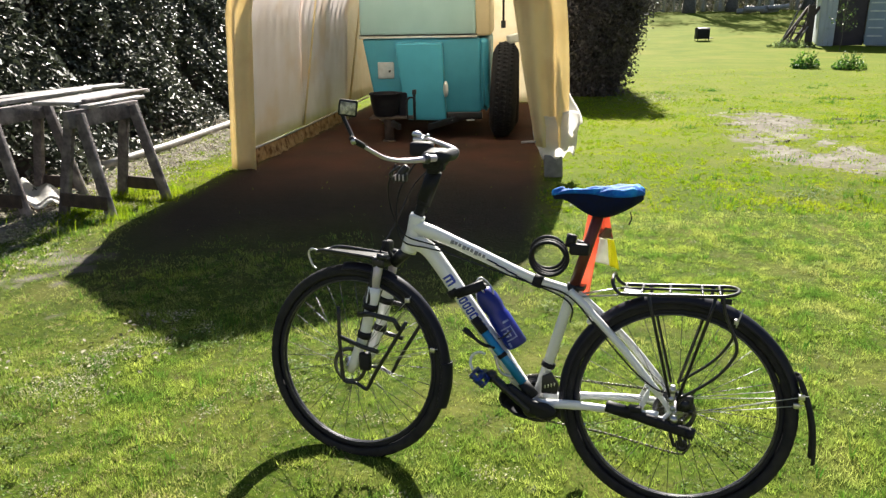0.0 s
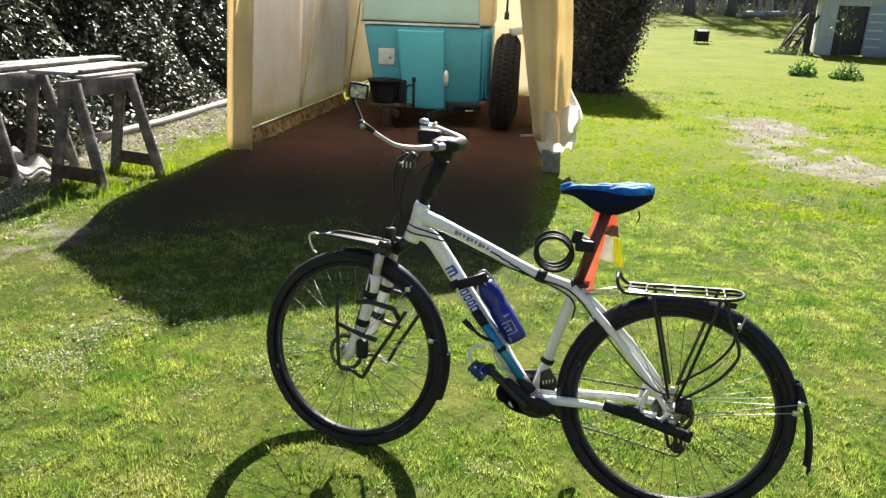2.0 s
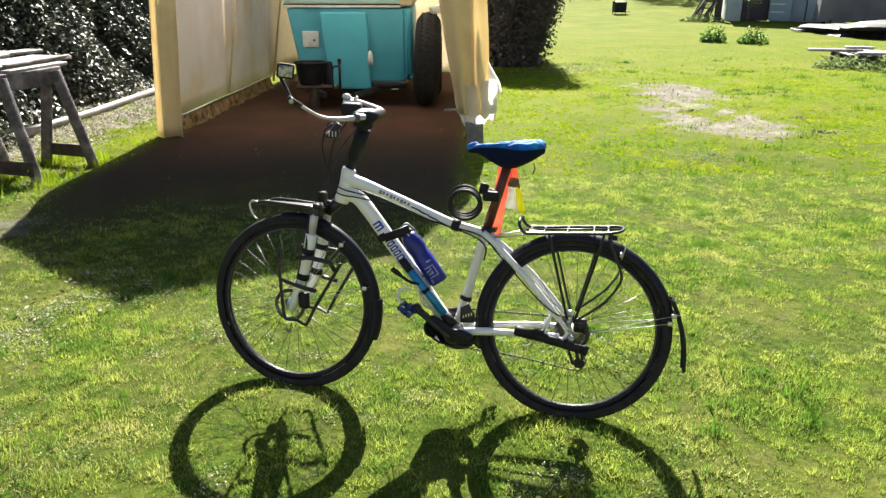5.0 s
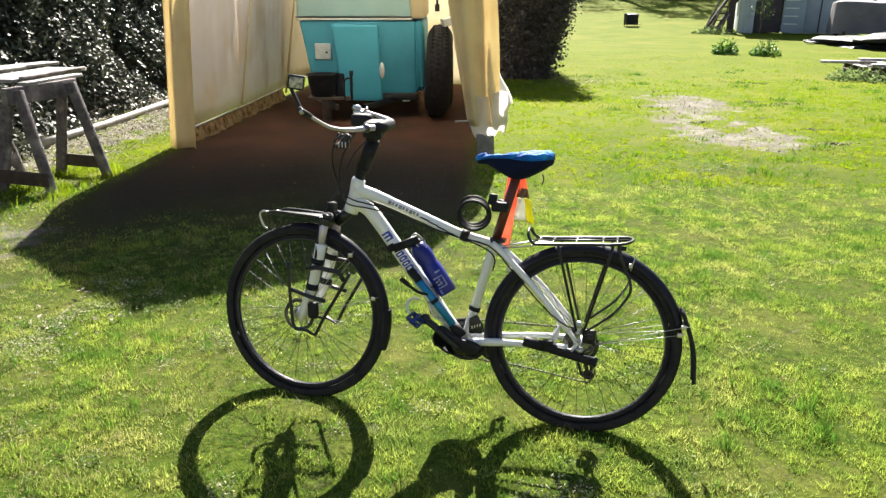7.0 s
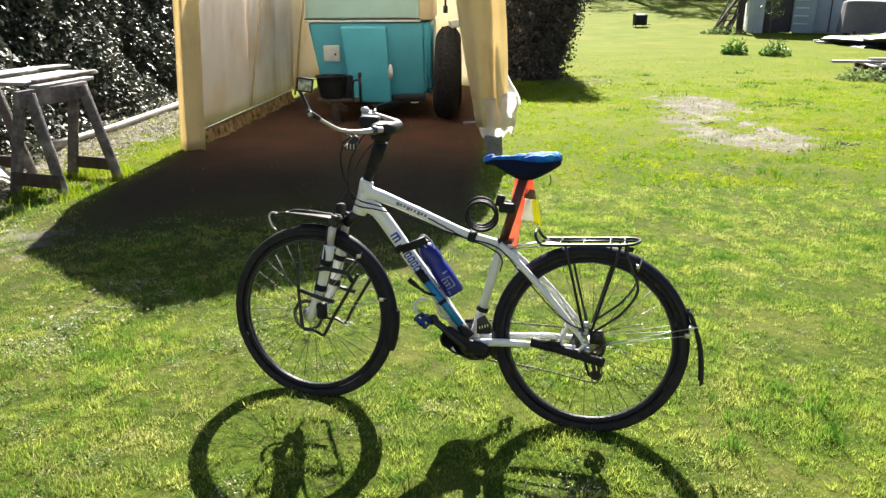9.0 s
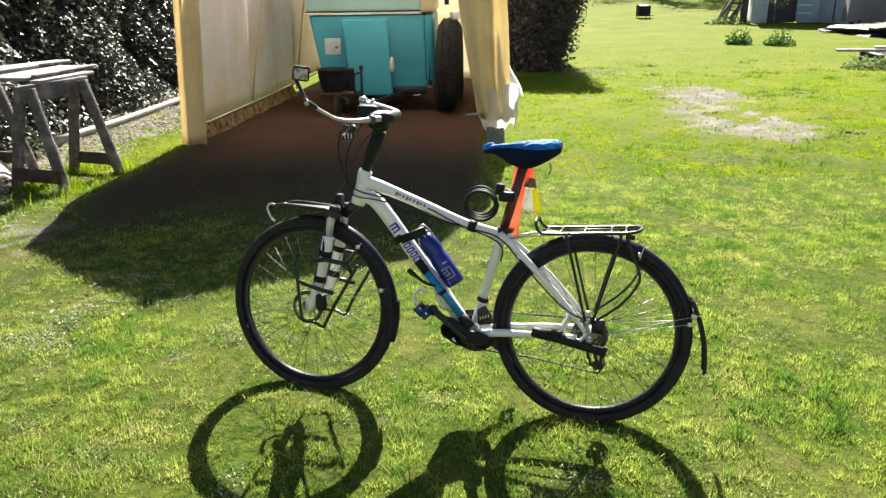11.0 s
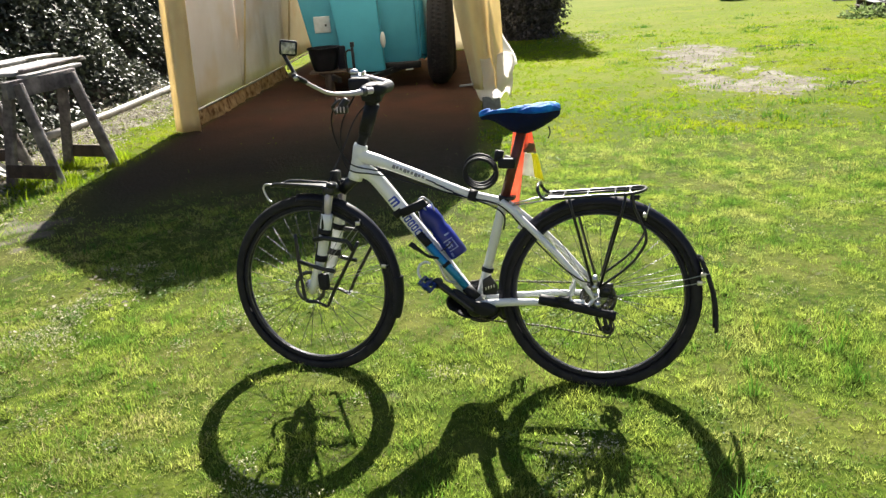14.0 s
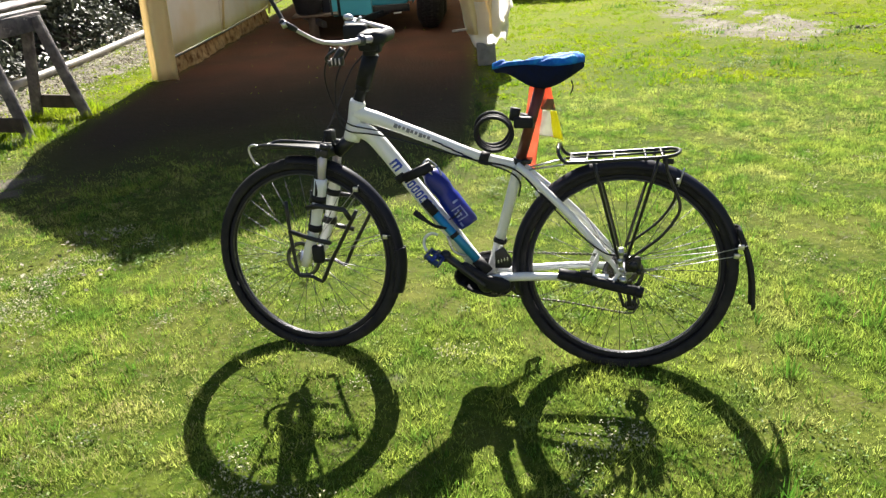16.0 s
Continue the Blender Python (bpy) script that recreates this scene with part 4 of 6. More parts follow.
def bicycle():
    t = thing("bicycle", "white hardtail bicycle with black mudguards and racks standing on grass", "bicycle", at=BIKE)
    # frame
    bm = BM()
    tube(bm, [(-0.836, 0, 0.930), (-0.840, 0, 0.920), (-0.853, 0, 0.868), (-0.870, 0, 0.812), (-0.874, 0, 0.800)], [0.024, 0.026, 0.024, 0.027, 0.026], 18)
    tube(bm, smooth_line([(-0.852, 0, 0.892), (-0.76, 0, 0.864), (-0.60, 0, 0.803), (-0.46, 0, 0.748), (-0.325, 0, 0.716)], 5), [0.027, 0.026, 0.025, 0.024, 0.024, 0.023, 0.022, 0.021, 0.021, 0.021, 0.020, 0.020, 0.020, 0.020, 0.020, 0.019, 0.019, 0.019, 0.019, 0.019, 0.019], 14)
    tube(bm, smooth_line([(-0.866, 0, 0.842), (-0.806, 0, 0.818), (-0.755, 0, 0.758), (-0.691, 0, 0.668), (-0.574, 0, 0.506), (-0.452, 0, 0.328)], 5), [0.024] + [0.028] * 24 + [0.024], 14)
    tube(bm, [(-0.438, 0, 0.312), (-0.335, 0, 0.700), (-0.325, 0, 0.738)], [0.0175, 0.0175, 0.0185], 14)
    tube(bm, [(-0.44, -0.038, 0.312), (-0.44, 0.038, 0.312)], 0.024, 18)
    for s in (-1, 1):
        tube(bm, smooth_line([(-0.335, s * 0.018, 0.722), (-0.285, s * 0.034, 0.682), (-0.155, s * 0.060, 0.556), (-0.045, s * 0.066, 0.426)], 5), [0.014] * 5 + [0.0125] * 11, 12)
        tube(bm, smooth_line([(-0.425, s * 0.028, 0.326), (-0.30, s * 0.045, 0.345), (-0.16, s * 0.063, 0.355), (-0.045, s * 0.066, 0.359)], 5), [0.016] * 6 + [0.0135] * 10, 12)
        # dropout plate with its opening
        tube(bm, [(-0.075, s * 0.066, 0.449), (-0.04, s * 0.066, 0.419), (-0.012, s * 0.066, 0.379), (-0.03, s * 0.066, 0.349), (-0.085, s * 0.066, 0.352), (-0.10, s * 0.066, 0.374), (-0.085, s * 0.066, 0.414)], 0.009, 8, closed=True)
    tube(bm, [(-0.27, -0.035, 0.632), (-0.27, 0.035, 0.632)], 0.009, 8)
    frame_part = part("frame", bm, M_WHITE, t)
    # lettering-like shapes on the down tube and the top tube
    def on_tube(a, b, y, r, rows, mat, label):
        a, b = Vector(a), Vector(b)
        x = (b - a).normalized()
        u = Vector((-x.z, 0, x.x))
        u = u if u.z > 0 else -u
        for (p, q, lo, hi) in rows:
            bm = BM()
            n = 5
            g = []
            for k in range(n + 1):
                h = lo + (hi - lo) * k / n
                dy = -math.sqrt(max(r * r - h * h, 0.0)) - 0.0008
                g.append([bm.verts.new(a + x * (p + (q - p) * e) + u * h + Vector((0, dy, 0))) for e in (0, 1)])
            for k in range(n):
                bm.faces.new((g[k][0], g[k][1], g[k + 1][1], g[k + 1][0]))
            bmesh.ops.recalc_face_normals(bm, faces=bm.faces)
            part("decal", bm, mat, frame_part, label)
    rows, e = [], 0.0
    for kind in "mgaboocaoc":
        if kind == "g":
            e += 0.030
            continue
        wdt = 0.034 if kind == "m" else 0.017
        if kind == "m":
            rows += [(e, e + 0.007, -0.012, 0.019), (e + 0.0135, e + 0.0205, -0.012, 0.015), (e + 0.027, e + wdt, -0.012, 0.017), (e + 0.004, e + 0.031, 0.013, 0.020)]
        else:
            rows += [(e, e + 0.0055, -0.010, 0.017), (e + 0.004, e + wdt - 0.002, 0.012, 0.019)]
            if kind != "c":
                rows.append((e + wdt - 0.0055, e + wdt, -0.010, 0.017))
            if kind != "a":
                rows.append((e + 0.004, e + wdt - 0.002, -0.013, -0.006))
        e += wdt + 0.0035
    on_tube((-0.737, 0, 0.732), (-0.574, 0, 0.506), 0, 0.0287, rows, M_DECAL, "blue printed mark")
    on_tube((-0.72, 0, 0.849), (-0.58, 0, 0.795), 0, 0.0262, [(0.0 + 0.014 * i, (0.009 if i % 3 else 0.012) + 0.014 * i, 0.000 if i % 3 else -0.003, 0.0105) for i in range(9)], M_GREYDECAL, "grey printed mark")
    on_tube((-0.60, 0, 0.803), (-0.46, 0, 0.748), 0, 0.0245, [(0.035 * k, 0.035 * k + 0.037, -0.002 - 0.003 * k, 0.003 - 0.003 * k) for k in range(4)], M_SADDLEDARK, "dark swoosh")

    # fork, turned with the bars
    def turned(bm):
        bmesh.ops.transform(bm, matrix=STEER, verts=bm.verts)
        return bm
    bm = BM()
    tube(bm, [(-0.874, 0, 0.808), (-0.93, 0, 0.757)], 0.021, 12)
    beam(bm, (-0.952, -0.078, 0.764), (-0.952, 0.078, 0.764), 0.045, 0.035, 0.01)
    for s in (-1, 1):
        tube(bm, [(-0.944, s * 0.062, 0.776), (-0.940, s * 0.062, 0.792)], 0.018, 12)
    fork = part("fork", turned(bm), M_BLACKMETAL, t, "black fork crown")
    for s in (-1, 1):
        bm = BM()
        tube(bm, [(-0.950, s * 0.062, 0.775), (-0.974, s * 0.062, 0.665)], 0.0155, 12)
        part("stanchion", turned(bm), M_GREYFOAM, fork, "pale grey stanchion")
    bm = BM()
    for s in (-1, 1):
        tube(bm, [(-0.972, s * 0.062, 0.676), (-0.978, s * 0.062, 0.648), (-1.01, s * 0.062, 0.522), (-1.056, s * 0.062, 0.395), (-1.076, s * 0.060, 0.355)], [0.022, 0.0225, 0.0195, 0.018, 0.014], 14)
    tube(bm, smooth_line([(-0.978, -0.062, 0.640), (-0.998, -0.045, 0.652), (-1.001, 0, 0.660), (-0.998, 0.045, 0.652), (-0.978, 0.062, 0.640)], 4), 0.009, 10)
    part("fork_lower", turned(bm), M_WHITE, fork, "white lower legs")
    bm = BM()
    box(bm, (-1.030, -0.088, 0.372), (-0.990, -0.058, 0.440), 0.012)
    part("brake_caliper", turned(bm), M_BLACK, fork)

    wheel("front_wheel", t, STEER @ Matrix.Translation(FRONT), 0.3)
    wheel("rear_wheel", t, Matrix.Translation(REAR), 0.0)

    # mudguards
    def guard(c, r, a0, a1, width, drop=0.012):
        def f(u, v):
            a = radians(a0 + (a1 - a0) * u)
            w = (v - 0.5) * 2
            rr = r - drop * w * w
            return (c[0] + rr * math.cos(a), width / 2 * w, c[2] + rr * math.sin(a))
        return sheet(BM(), f, 48, 8, 0.0022)
    fg = part("front_mudguard", turned(guard(FRONT, 0.3675, 99, -14, 0.062, 0.024)), M_GUARD, t, "glossy black mudguard")
    part("mud_flap", turned(guard(FRONT, 0.373, 8, -18, 0.068, 0.026)), M_GUARD, fg)
    rg = part("rear_mudguard", guard(REAR, 0.3690, 196, 14, 0.066, 0.026), M_GUARD, t, "glossy black mudguard")
    def rflap(u, v):
        p = Vector((0.352, 0, 0.515)).lerp(Vector((0.418, 0, 0.245)), u)
        return (p.x + 0.018 * math.sin(math.pi * u) - 0.014 * (2 * v - 1) ** 2, (v - 0.5) * (0.052 + 0.014 * u), p.z)
    part("mud_flap", sheet(BM(), rflap, 14, 6, 0.004), M_RUBBER, rg, "black rubber flap")

    def stays(c, ends, par, turn_it):
        for (x, z) in ends:
            for s in (-1, 1):
                bm = BM()
                tube(bm, [(c[0], s * 0.075, c[2]), (x, s * 0.034, z), (x + (x - c[0]) * 0.06, s * 0.034, z + (z - c[2]) * 0.06)], 0.0014, 6)
                part("stay", turned(bm) if turn_it else bm, M_STEEL, par, "bright wire stay")
                bm = BM()
                box(bm, (x - 0.009, s * 0.034 - 0.005, z - 0.008), (x + 0.009, s * 0.034 + 0.005, z + 0.008), 0.002)
                part("clip", turned(bm) if turn_it else bm, M_ALU, par, "bright clip")
    stays(FRONT, ((-0.800, 0.455), (-0.900, 0.618)), fg, True)
    stays(REAR, ((0.355, 0.455), (0.344, 0.426)), rg, False)
    bm = BM()
    tube(bm, [(0.170, -0.036, 0.705), (0.155, -0.036, 0.645)], 0.0022, 6)
    box(bm, (0.148, -0.041, 0.655), (0.161, -0.032, 0.672), 0.002)
    part("clip", bm, M_ALU, rg, "bright clip")

    # rear rack
    def rack_z(x):
        return 0.7555 + 0.073 * x
    side = [(-0.205, 0.048, 0.782), (-0.203, 0.062, 0.768), (-0.188, 0.074, 0.748), (-0.16, 0.078, 0.7435), (0.0, 0.078, 0.7555), (0.09, 0.078, 0.762), (0.133, 0.060, 0.768)]
    loop = [(x, -y, z) for x, y, z in side] + [(0.150, 0.0, 0.771)] + side[::-1] + [(-0.207, 0.0, 0.787)]
    rk = part("rear_rack", tube(BM(), smooth_line(loop, 4), 0.0056, 8, closed=True), M_BLACKMETAL, t, "glossy black steel luggage rack")
    for x in (-0.17, -0.12, -0.04, 0.05, 0.098):
        part("crossbar", tube(BM(), [(x, -0.078, rack_z(x)), (x, 0.078, rack_z(x))], 0.0042, 8), M_BLACKMETAL, rk)
    part("rail", tube(BM(), [(-0.185, 0.0, rack_z(-0.17) + 0.001), (0.148, 0.0, rack_z(0.13) + 0.004)], 0.004, 8), M_BLACKMETAL, rk)
    bm = BM()
    box(bm, (-0.168, -0.045, rack_z(-0.145) - 0.002), (-0.122, 0.03, rack_z(-0.145) + 0.001), 0.001)
    part("badge_plate", bm, M_SPOKE, rk, "small bright plate")
    bm = BM()
    box(bm, (0.098, -0.082, 0.742), (0.128, -0.072, 0.758), 0.003)
    part("lamp_bracket", bm, M_BLACK, rk)
    for s in (-1, 1):
        for (x0, x1) in ((-0.100, -0.016), (0.085, 0.006)):
            part("strut", tube(BM(), [(x0, s * 0.077, rack_z(x0)), (x0 + (x1 - x0) * 0.15, s * 0.078, 0.70), (x1, s * 0.082, 0.425)], 0.0050, 8), M_BLACKMETAL, rk)
        part("hoop", tube(BM(), smooth_line([(0.012, s * 0.083, 0.432), (0.10, s * 0.088, 0.510), (0.146, s * 0.088, 0.580), (0.152, s * 0.087, 0.622), (0.132, s * 0.083, 0.672), (0.112, s * 0.080, 0.72), (0.106, s * 0.078, 0.762)], 6), 0.0048, 8), M_BLACKMETAL, rk)
        part("front_stay", tube(BM(), [(-0.165, s * 0.062, 0.738), (-0.315, s * 0.022, 0.706)], 0.003, 6), M_ALU, rk, "bright flat stay")

    # front rack and low side frames
    fr = part("front_rack", turned(tube(BM(), smooth_line([(-0.95, -0.055, 0.775), (-1.06, -0.058, 0.782), (-1.16, -0.058, 0.786), (-1.195, -0.045, 0.776), (-1.20, 0.0, 0.775), (-1.195, 0.045, 0.776), (-1.16, 0.058, 0.786), (-1.06, 0.058, 0.782), (-0.95, 0.055, 0.775)], 4), 0.0062, 8)), M_BLACKMETAL, t, "glossy black steel front rack")
    for y in (-0.03, 0.0, 0.03):
        part("rail", turned(tube(BM(), [(-0.95, y, 0.772), (-1.19, y, 0.776)], 0.0055, 8)), M_BLACKMETAL, fr)
    bm = BM()
    box(bm, (-1.17, -0.035, 0.776), (-0.97, 0.035, 0.781), 0.002)
    part("deck_plate", turned(bm), M_BLACK, fr, "black deck plate")
    part("front_hook", turned(tube(BM(), smooth_line([(-1.19, -0.03, 0.776), (-1.222, -0.03, 0.782), (-1.238, -0.03, 0.765), (-1.225, -0.03, 0.725), (-1.21, -0.03, 0.712)], 5), 0.004, 8)), M_ALU, fr, "bright curled hook")
    for s in (-1, 1):
        part("strut", turned(tube(BM(), [(-0.97, s * 0.06, 0.775), (-0.985, s * 0.086, 0.62)], 0.005, 8)), M_BLACKMETAL, fr)
        lr = part("side_frame", turned(tube(BM(), smooth_line([(-1.091, s * 0.10, 0.60), (-1.092, s * 0.10, 0.50), (-1.088, s * 0.10, 0.40), (-1.084, s * 0.10, 0.342), (-1.072, s * 0.10, 0.327), (-1.034, s * 0.10, 0.328), (-1.006, s * 0.10, 0.315), (-0.990, s * 0.10, 0.318), (-0.955, s * 0.10, 0.386), (-0.893, s * 0.10, 0.490), (-0.842, s * 0.10, 0.578)], 3), 0.0066, 8)), M_BLACKMETAL, fr, "black low side frame")
        part("bar", turned(tube(BM(), [(-1.091, s * 0.10, 0.492), (-1.003, s * 0.102, 0.467), (-0.946, s * 0.10, 0.457)], 0.0090, 8)), M_BLACKMETAL, lr)
        part("bar", turned(tube(BM(), [(-1.02, s * 0.092, 0.578), (-0.974, s * 0.102, 0.589), (-0.885, s * 0.10, 0.578), (-0.866, s * 0.10, 0.545)], 0.0095, 8)), M_BLACKMETAL, lr)
        bm = BM()
        tube(bm, [(-1.018, s * 0.062, 0.490), (-1.012, s * 0.062, 0.514)], 0.024, 12)
        part("clamp", turned(bm), M_BLACK, lr)
        bm = BM()
        tube(bm, [(-0.991, s * 0.062, 0.596), (-0.985, s * 0.062, 0.618)], 0.025, 12)
        part("clamp", turned(bm), M_BLACK, lr)
    bm = BM()
    box(bm, (-0.962, -0.022, 0.795), (-0.935, 0.022, 0.835), 0.008, pose(0, 0, 0))
    tube(bm, [(-0.93, -0.01, 0.775), (-0.945, -0.01, 0.81)], 0.006, 8)
    part("reflector_bracket", turned(bm), M_BLACK, fr)

    # riser, bars, levers
    bm = BM()
    tube(bm, [(-0.838, 0, 0.925), (-0.812, 0, 0.985)], 0.0175, 14)
    tube(bm, [(-0.814, 0, 0.980), (-0.778, 0, 1.075)], 0.0255, 14)
    tube(bm, [(-0.818, 0, 0.967), (-0.812, 0, 0.985)], 0.024, 14)
    tube(bm, [(-0.79, 0, 1.07), (-0.745, 0, 1.125)], 0.020, 14)
    tube(bm, [(-0.748, -0.066, 1.128), (-0.736, 0.06, 1.122)], 0.0205, 14)
    stem = part("stem", bm, M_BLACK, t, "tall black stem riser")
    bm = BM()
    box(bm, (-0.775, -0.05, 1.085), (-0.735, -0.015, 1.115), 0.006)
    part("light_bracket", bm, M_BLACK, stem)
    bm = BM()
    box(bm, (-0.800, -0.062, 1.092), (-0.738, 0.035, 1.146), 0.012)
    box(bm, (-0.792, -0.045, 1.075), (-0.752, 0.015, 1.096), 0.008)
    box(bm, (-0.875, 0.030, 1.112), (-0.800, 0.075, 1.158), 0.012)
    part("display_mount", bm, M_BLACK, stem)
    near = smooth_line([(-0.752, -0.075, 1.132), (-0.765, -0.10, 1.134), (-0.81, -0.16, 1.137), (-0.85, -0.22, 1.152), (-0.875, -0.27, 1.180), (-0.890, -0.305, 1.202)], 5)
    far = smooth_line([(-0.735, 0.07, 1.122), (-0.745, 0.10, 1.128), (-0.80, 0.17, 1.130), (-0.87, 0.235, 1.135), (-0.94, 0.29, 1.142)], 5)
    bm = BM()
    tube(bm, near, [0.0110] * 5 + [0.0110 - 0.0052 * min(1, (i + 1) / 9) for i in range(len(near) - 5)], 12)
    tube(bm, far, [0.0105] * 6 + [0.0105 - 0.0035 * min(1, (i + 1) / 8) for i in range(len(far) - 6)], 12)
    bars = part("handlebar", bm, M_GREYFOAM, t, "grey alloy handlebar")
    bm = BM()
    tube(bm, [(-0.766, -0.10, 1.134), (-0.776, -0.113, 1.135)], 0.0155, 16)
    part("clamp_ring", bm, M_SPOKE, bars, "bright clamp ring")
    bm = BM()
    tube(bm, [(-0.733, 0.06, 1.121), (-0.737, 0.08, 1.123)], 0.0175, 16)
    part("clamp_ring", bm, M_SPOKE, bars, "bright clamp ring")
    bm = BM()
    tube(bm, [(-0.888, -0.302, 1.201), (-0.905, -0.325, 1.218), (-0.915, -0.335, 1.23)], [0.0075, 0.0085, 0.0075], 10)
    tube(bm, smooth_line([(-0.912, -0.32, 1.222), (-0.930, -0.31, 1.250), (-0.953, -0.30, 1.286)], 4), 0.0058, 8)
    mir = part("mirror_arm", bm, M_BLACK, bars)
    bm = BM()
    m = pose(-0.935, -0.30, 1.306, 97, 0, 22) @ pose(0, 0, 0, 0, 0, -9)
    box(bm, (-0.027, -0.023, -0.005), (0.027, 0.023, 0.005), 0.008, m)
    g = part("mirror_shell", bm, M_BLACK, bars, "small rectangular black mirror shell")
    bm = BM()
    box(bm, (-0.0215, -0.0175, 0.005), (0.0215, 0.0175, 0.0065), 0.0007, m)
    part("mirror_glass", bm, M_MIRROR, g, "mirror glass with a mottled reflection painted in")
    bm = BM()
    lathe(bm, [(0.0, 0.015), (0.013, 0.012), (0.018, 0.003), (0.018, -0.004), (0.0, -0.006)], 20, pose(-0.910, 0.21, 1.152, -15, 0, 0))
    bell = part("bell", bm, M_ALU, bars, "bright bell")
    bm = BM()
    box(bm, (-0.922, 0.195, 1.128), (-0.880, 0.225, 1.146), 0.005)
    tube(bm, [(-0.880, 0.205, 1.146), (-0.862, 0.195, 1.156)], [0.004, 0.006], 8)
    part("striker", bm, M_ALU, bell)
    bm = BM()
    tube(bm, [(-0.906, -0.327, 1.212), (-0.911, -0.331, 1.226)], 0.0082, 12)
    part("mirror_clamp", bm, M_ALU, mir, "bright clamp")
    bm = BM()
    tube(bm, smooth_line([(-0.815, -0.15, 1.118), (-0.835, -0.155, 1.095), (-0.858, -0.165, 1.075)], 4), [0.012] * 5 + [0.007] * 4, 8)
    box(bm, (-0.850, -0.168, 1.072), (-0.815, -0.140, 1.098), 0.007)
    part("shifter", bm, M_BLACKMETAL, bars, "dark ribbed shifter")
    for k in range(3):
        bm = BM()
        box(bm, (-0.848 + 0.012 * k, -0.172, 1.078), (-0.845 + 0.012 * k, -0.166, 1.096), 0.0005)
        part("rib", bm, M_GREYFOAM, bars.children[-1], "pale rib")
    bm = BM()
    tube(bm, smooth_line([(-0.83, -0.17, 1.122), (-0.858, -0.178, 1.102), (-0.866, -0.15, 1.084), (-0.862, -0.12, 1.080)], 5), 0.004, 8)
    part("brake_lever", bm, M_BLACKMETAL, bars)
    for pts in ([(-0.85, -0.16, 1.10), (-0.90, -0.10, 1.02), (-0.905, -0.05, 0.93), (-0.87, -0.036, 0.862), (-0.80, -0.034, 0.842), (-0.74, -0.03, 0.832)],
                [(-0.80, -0.09, 1.12), (-0.87, -0.08, 1.01), (-0.895, -0.045, 0.90), (-0.875, -0.034, 0.838), (-0.80, -0.036, 0.826), (-0.75, -0.034, 0.818)],
                [(-0.75, -0.030, 0.820), (-0.62, -0.027, 0.782), (-0.45, -0.024, 0.735), (-0.36, -0.022, 0.702), (-0.325, -0.024, 0.668), (-0.33, -0.022, 0.62)],
                [(-0.44, -0.022, 0.735), (-0.36, -0.024, 0.718), (-0.31, -0.04, 0.69), (-0.25, -0.058, 0.628), (-0.13, -0.078, 0.505), (-0.06, -0.08, 0.452), (-0.02, -0.07, 0.44)],
                [(-0.80, 0.10, 1.10), (-0.88, 0.09, 1.02), (-0.93, 0.05, 0.90), (-0.97, -0.06, 0.76), (-1.02, -0.075, 0.56), (-1.05, -0.075, 0.43)]):
        part("cable", tube(BM(), smooth_line(pts, 6), 0.0028, 6), M_BLACK, t)
    bm = BM()
    tube(bm, [(-0.452, 0, 0.746), (-0.424, 0, 0.738)], 0.0225, 14)
    part("cable_band", bm, M_BLACK, t, "black strap round the top tube")

    # seat
    bm = BM()
    tube(bm, [(-0.326, 0, 0.735), (-0.262, 0, 0.965)], 0.0165, 14)
    post = part("seatpost", bm, M_POST, t, "dark reddish seatpost")
    bm = BM()
    tube(bm, [(-0.331, 0, 0.722), (-0.326, 0, 0.742)], 0.021, 14)
    box(bm, (-0.315, -0.03, 0.728), (-0.29, 0.03, 0.742), 0.004)
    part("seat_clamp", bm, M_BLACKMETAL, post)
    bm = BM()
    box(bm, (-0.285, -0.018, 0.968), (-0.240, 0.018, 0.988), 0.006)
    for s in (-1, 1):
        tube(bm, [(-0.315, s * 0.012, 1.005), (-0.29, s * 0.018, 0.984), (-0.22, s * 0.020, 0.984), (-0.18, s * 0.02, 1.0)], 0.0035, 8)
    part("seat_rails", bm, M_BLACKMETAL, post)

    def half_width(u):
        return 0.026 + 0.056 * (1 / (1 + math.exp(-13 * (u - 0.55)))) - 0.03 * max(0, (u - 0.88) / 0.12) ** 2

    def outline(u):
        return half_width(u) * (1 - 0.90 * max(0, (0.14 - u) / 0.14) ** 3.0) * (1 - 0.80 * max(0, (u - 0.86) / 0.14) ** 2.2)

    def crown(u):
        return 1.043 + 0.021 * u - 0.012 * max(0, (0.20 - u) / 0.20) ** 2.2 - 0.020 * max(0, (u - 0.86) / 0.14) ** 2.2 + 0.016 * max(0, u - 0.45) ** 2

    def rim(u):
        return crown(u) - 0.010 - 0.24 * outline(u)

    def saddle_top(u, v):
        w = (v - 0.5) * 2
        hw = outline(u)
        ch = 0.010 * math.exp(-((w * hw) / 0.010) ** 2) * (0.15 < u < 0.92)
        ridge = 0.0045 * math.cos(20 * w * hw / 0.08 + 0.8 * math.sin(17 * u)) + 0.0022 * math.sin(26 * u + 5 * w)
        z = crown(u) + (rim(u) - crown(u)) * abs(w) ** 3.0
        return (-0.404 + 0.272 * u, hw * math.sin(w * 1.5) / math.sin(1.5), z - ch + ridge * (1 - w * w))
    sd = part("saddle", sheet(BM(), saddle_top, 44, 24, 0.001), M_SADDLEBLUE, t, "bright blue gel saddle cover")

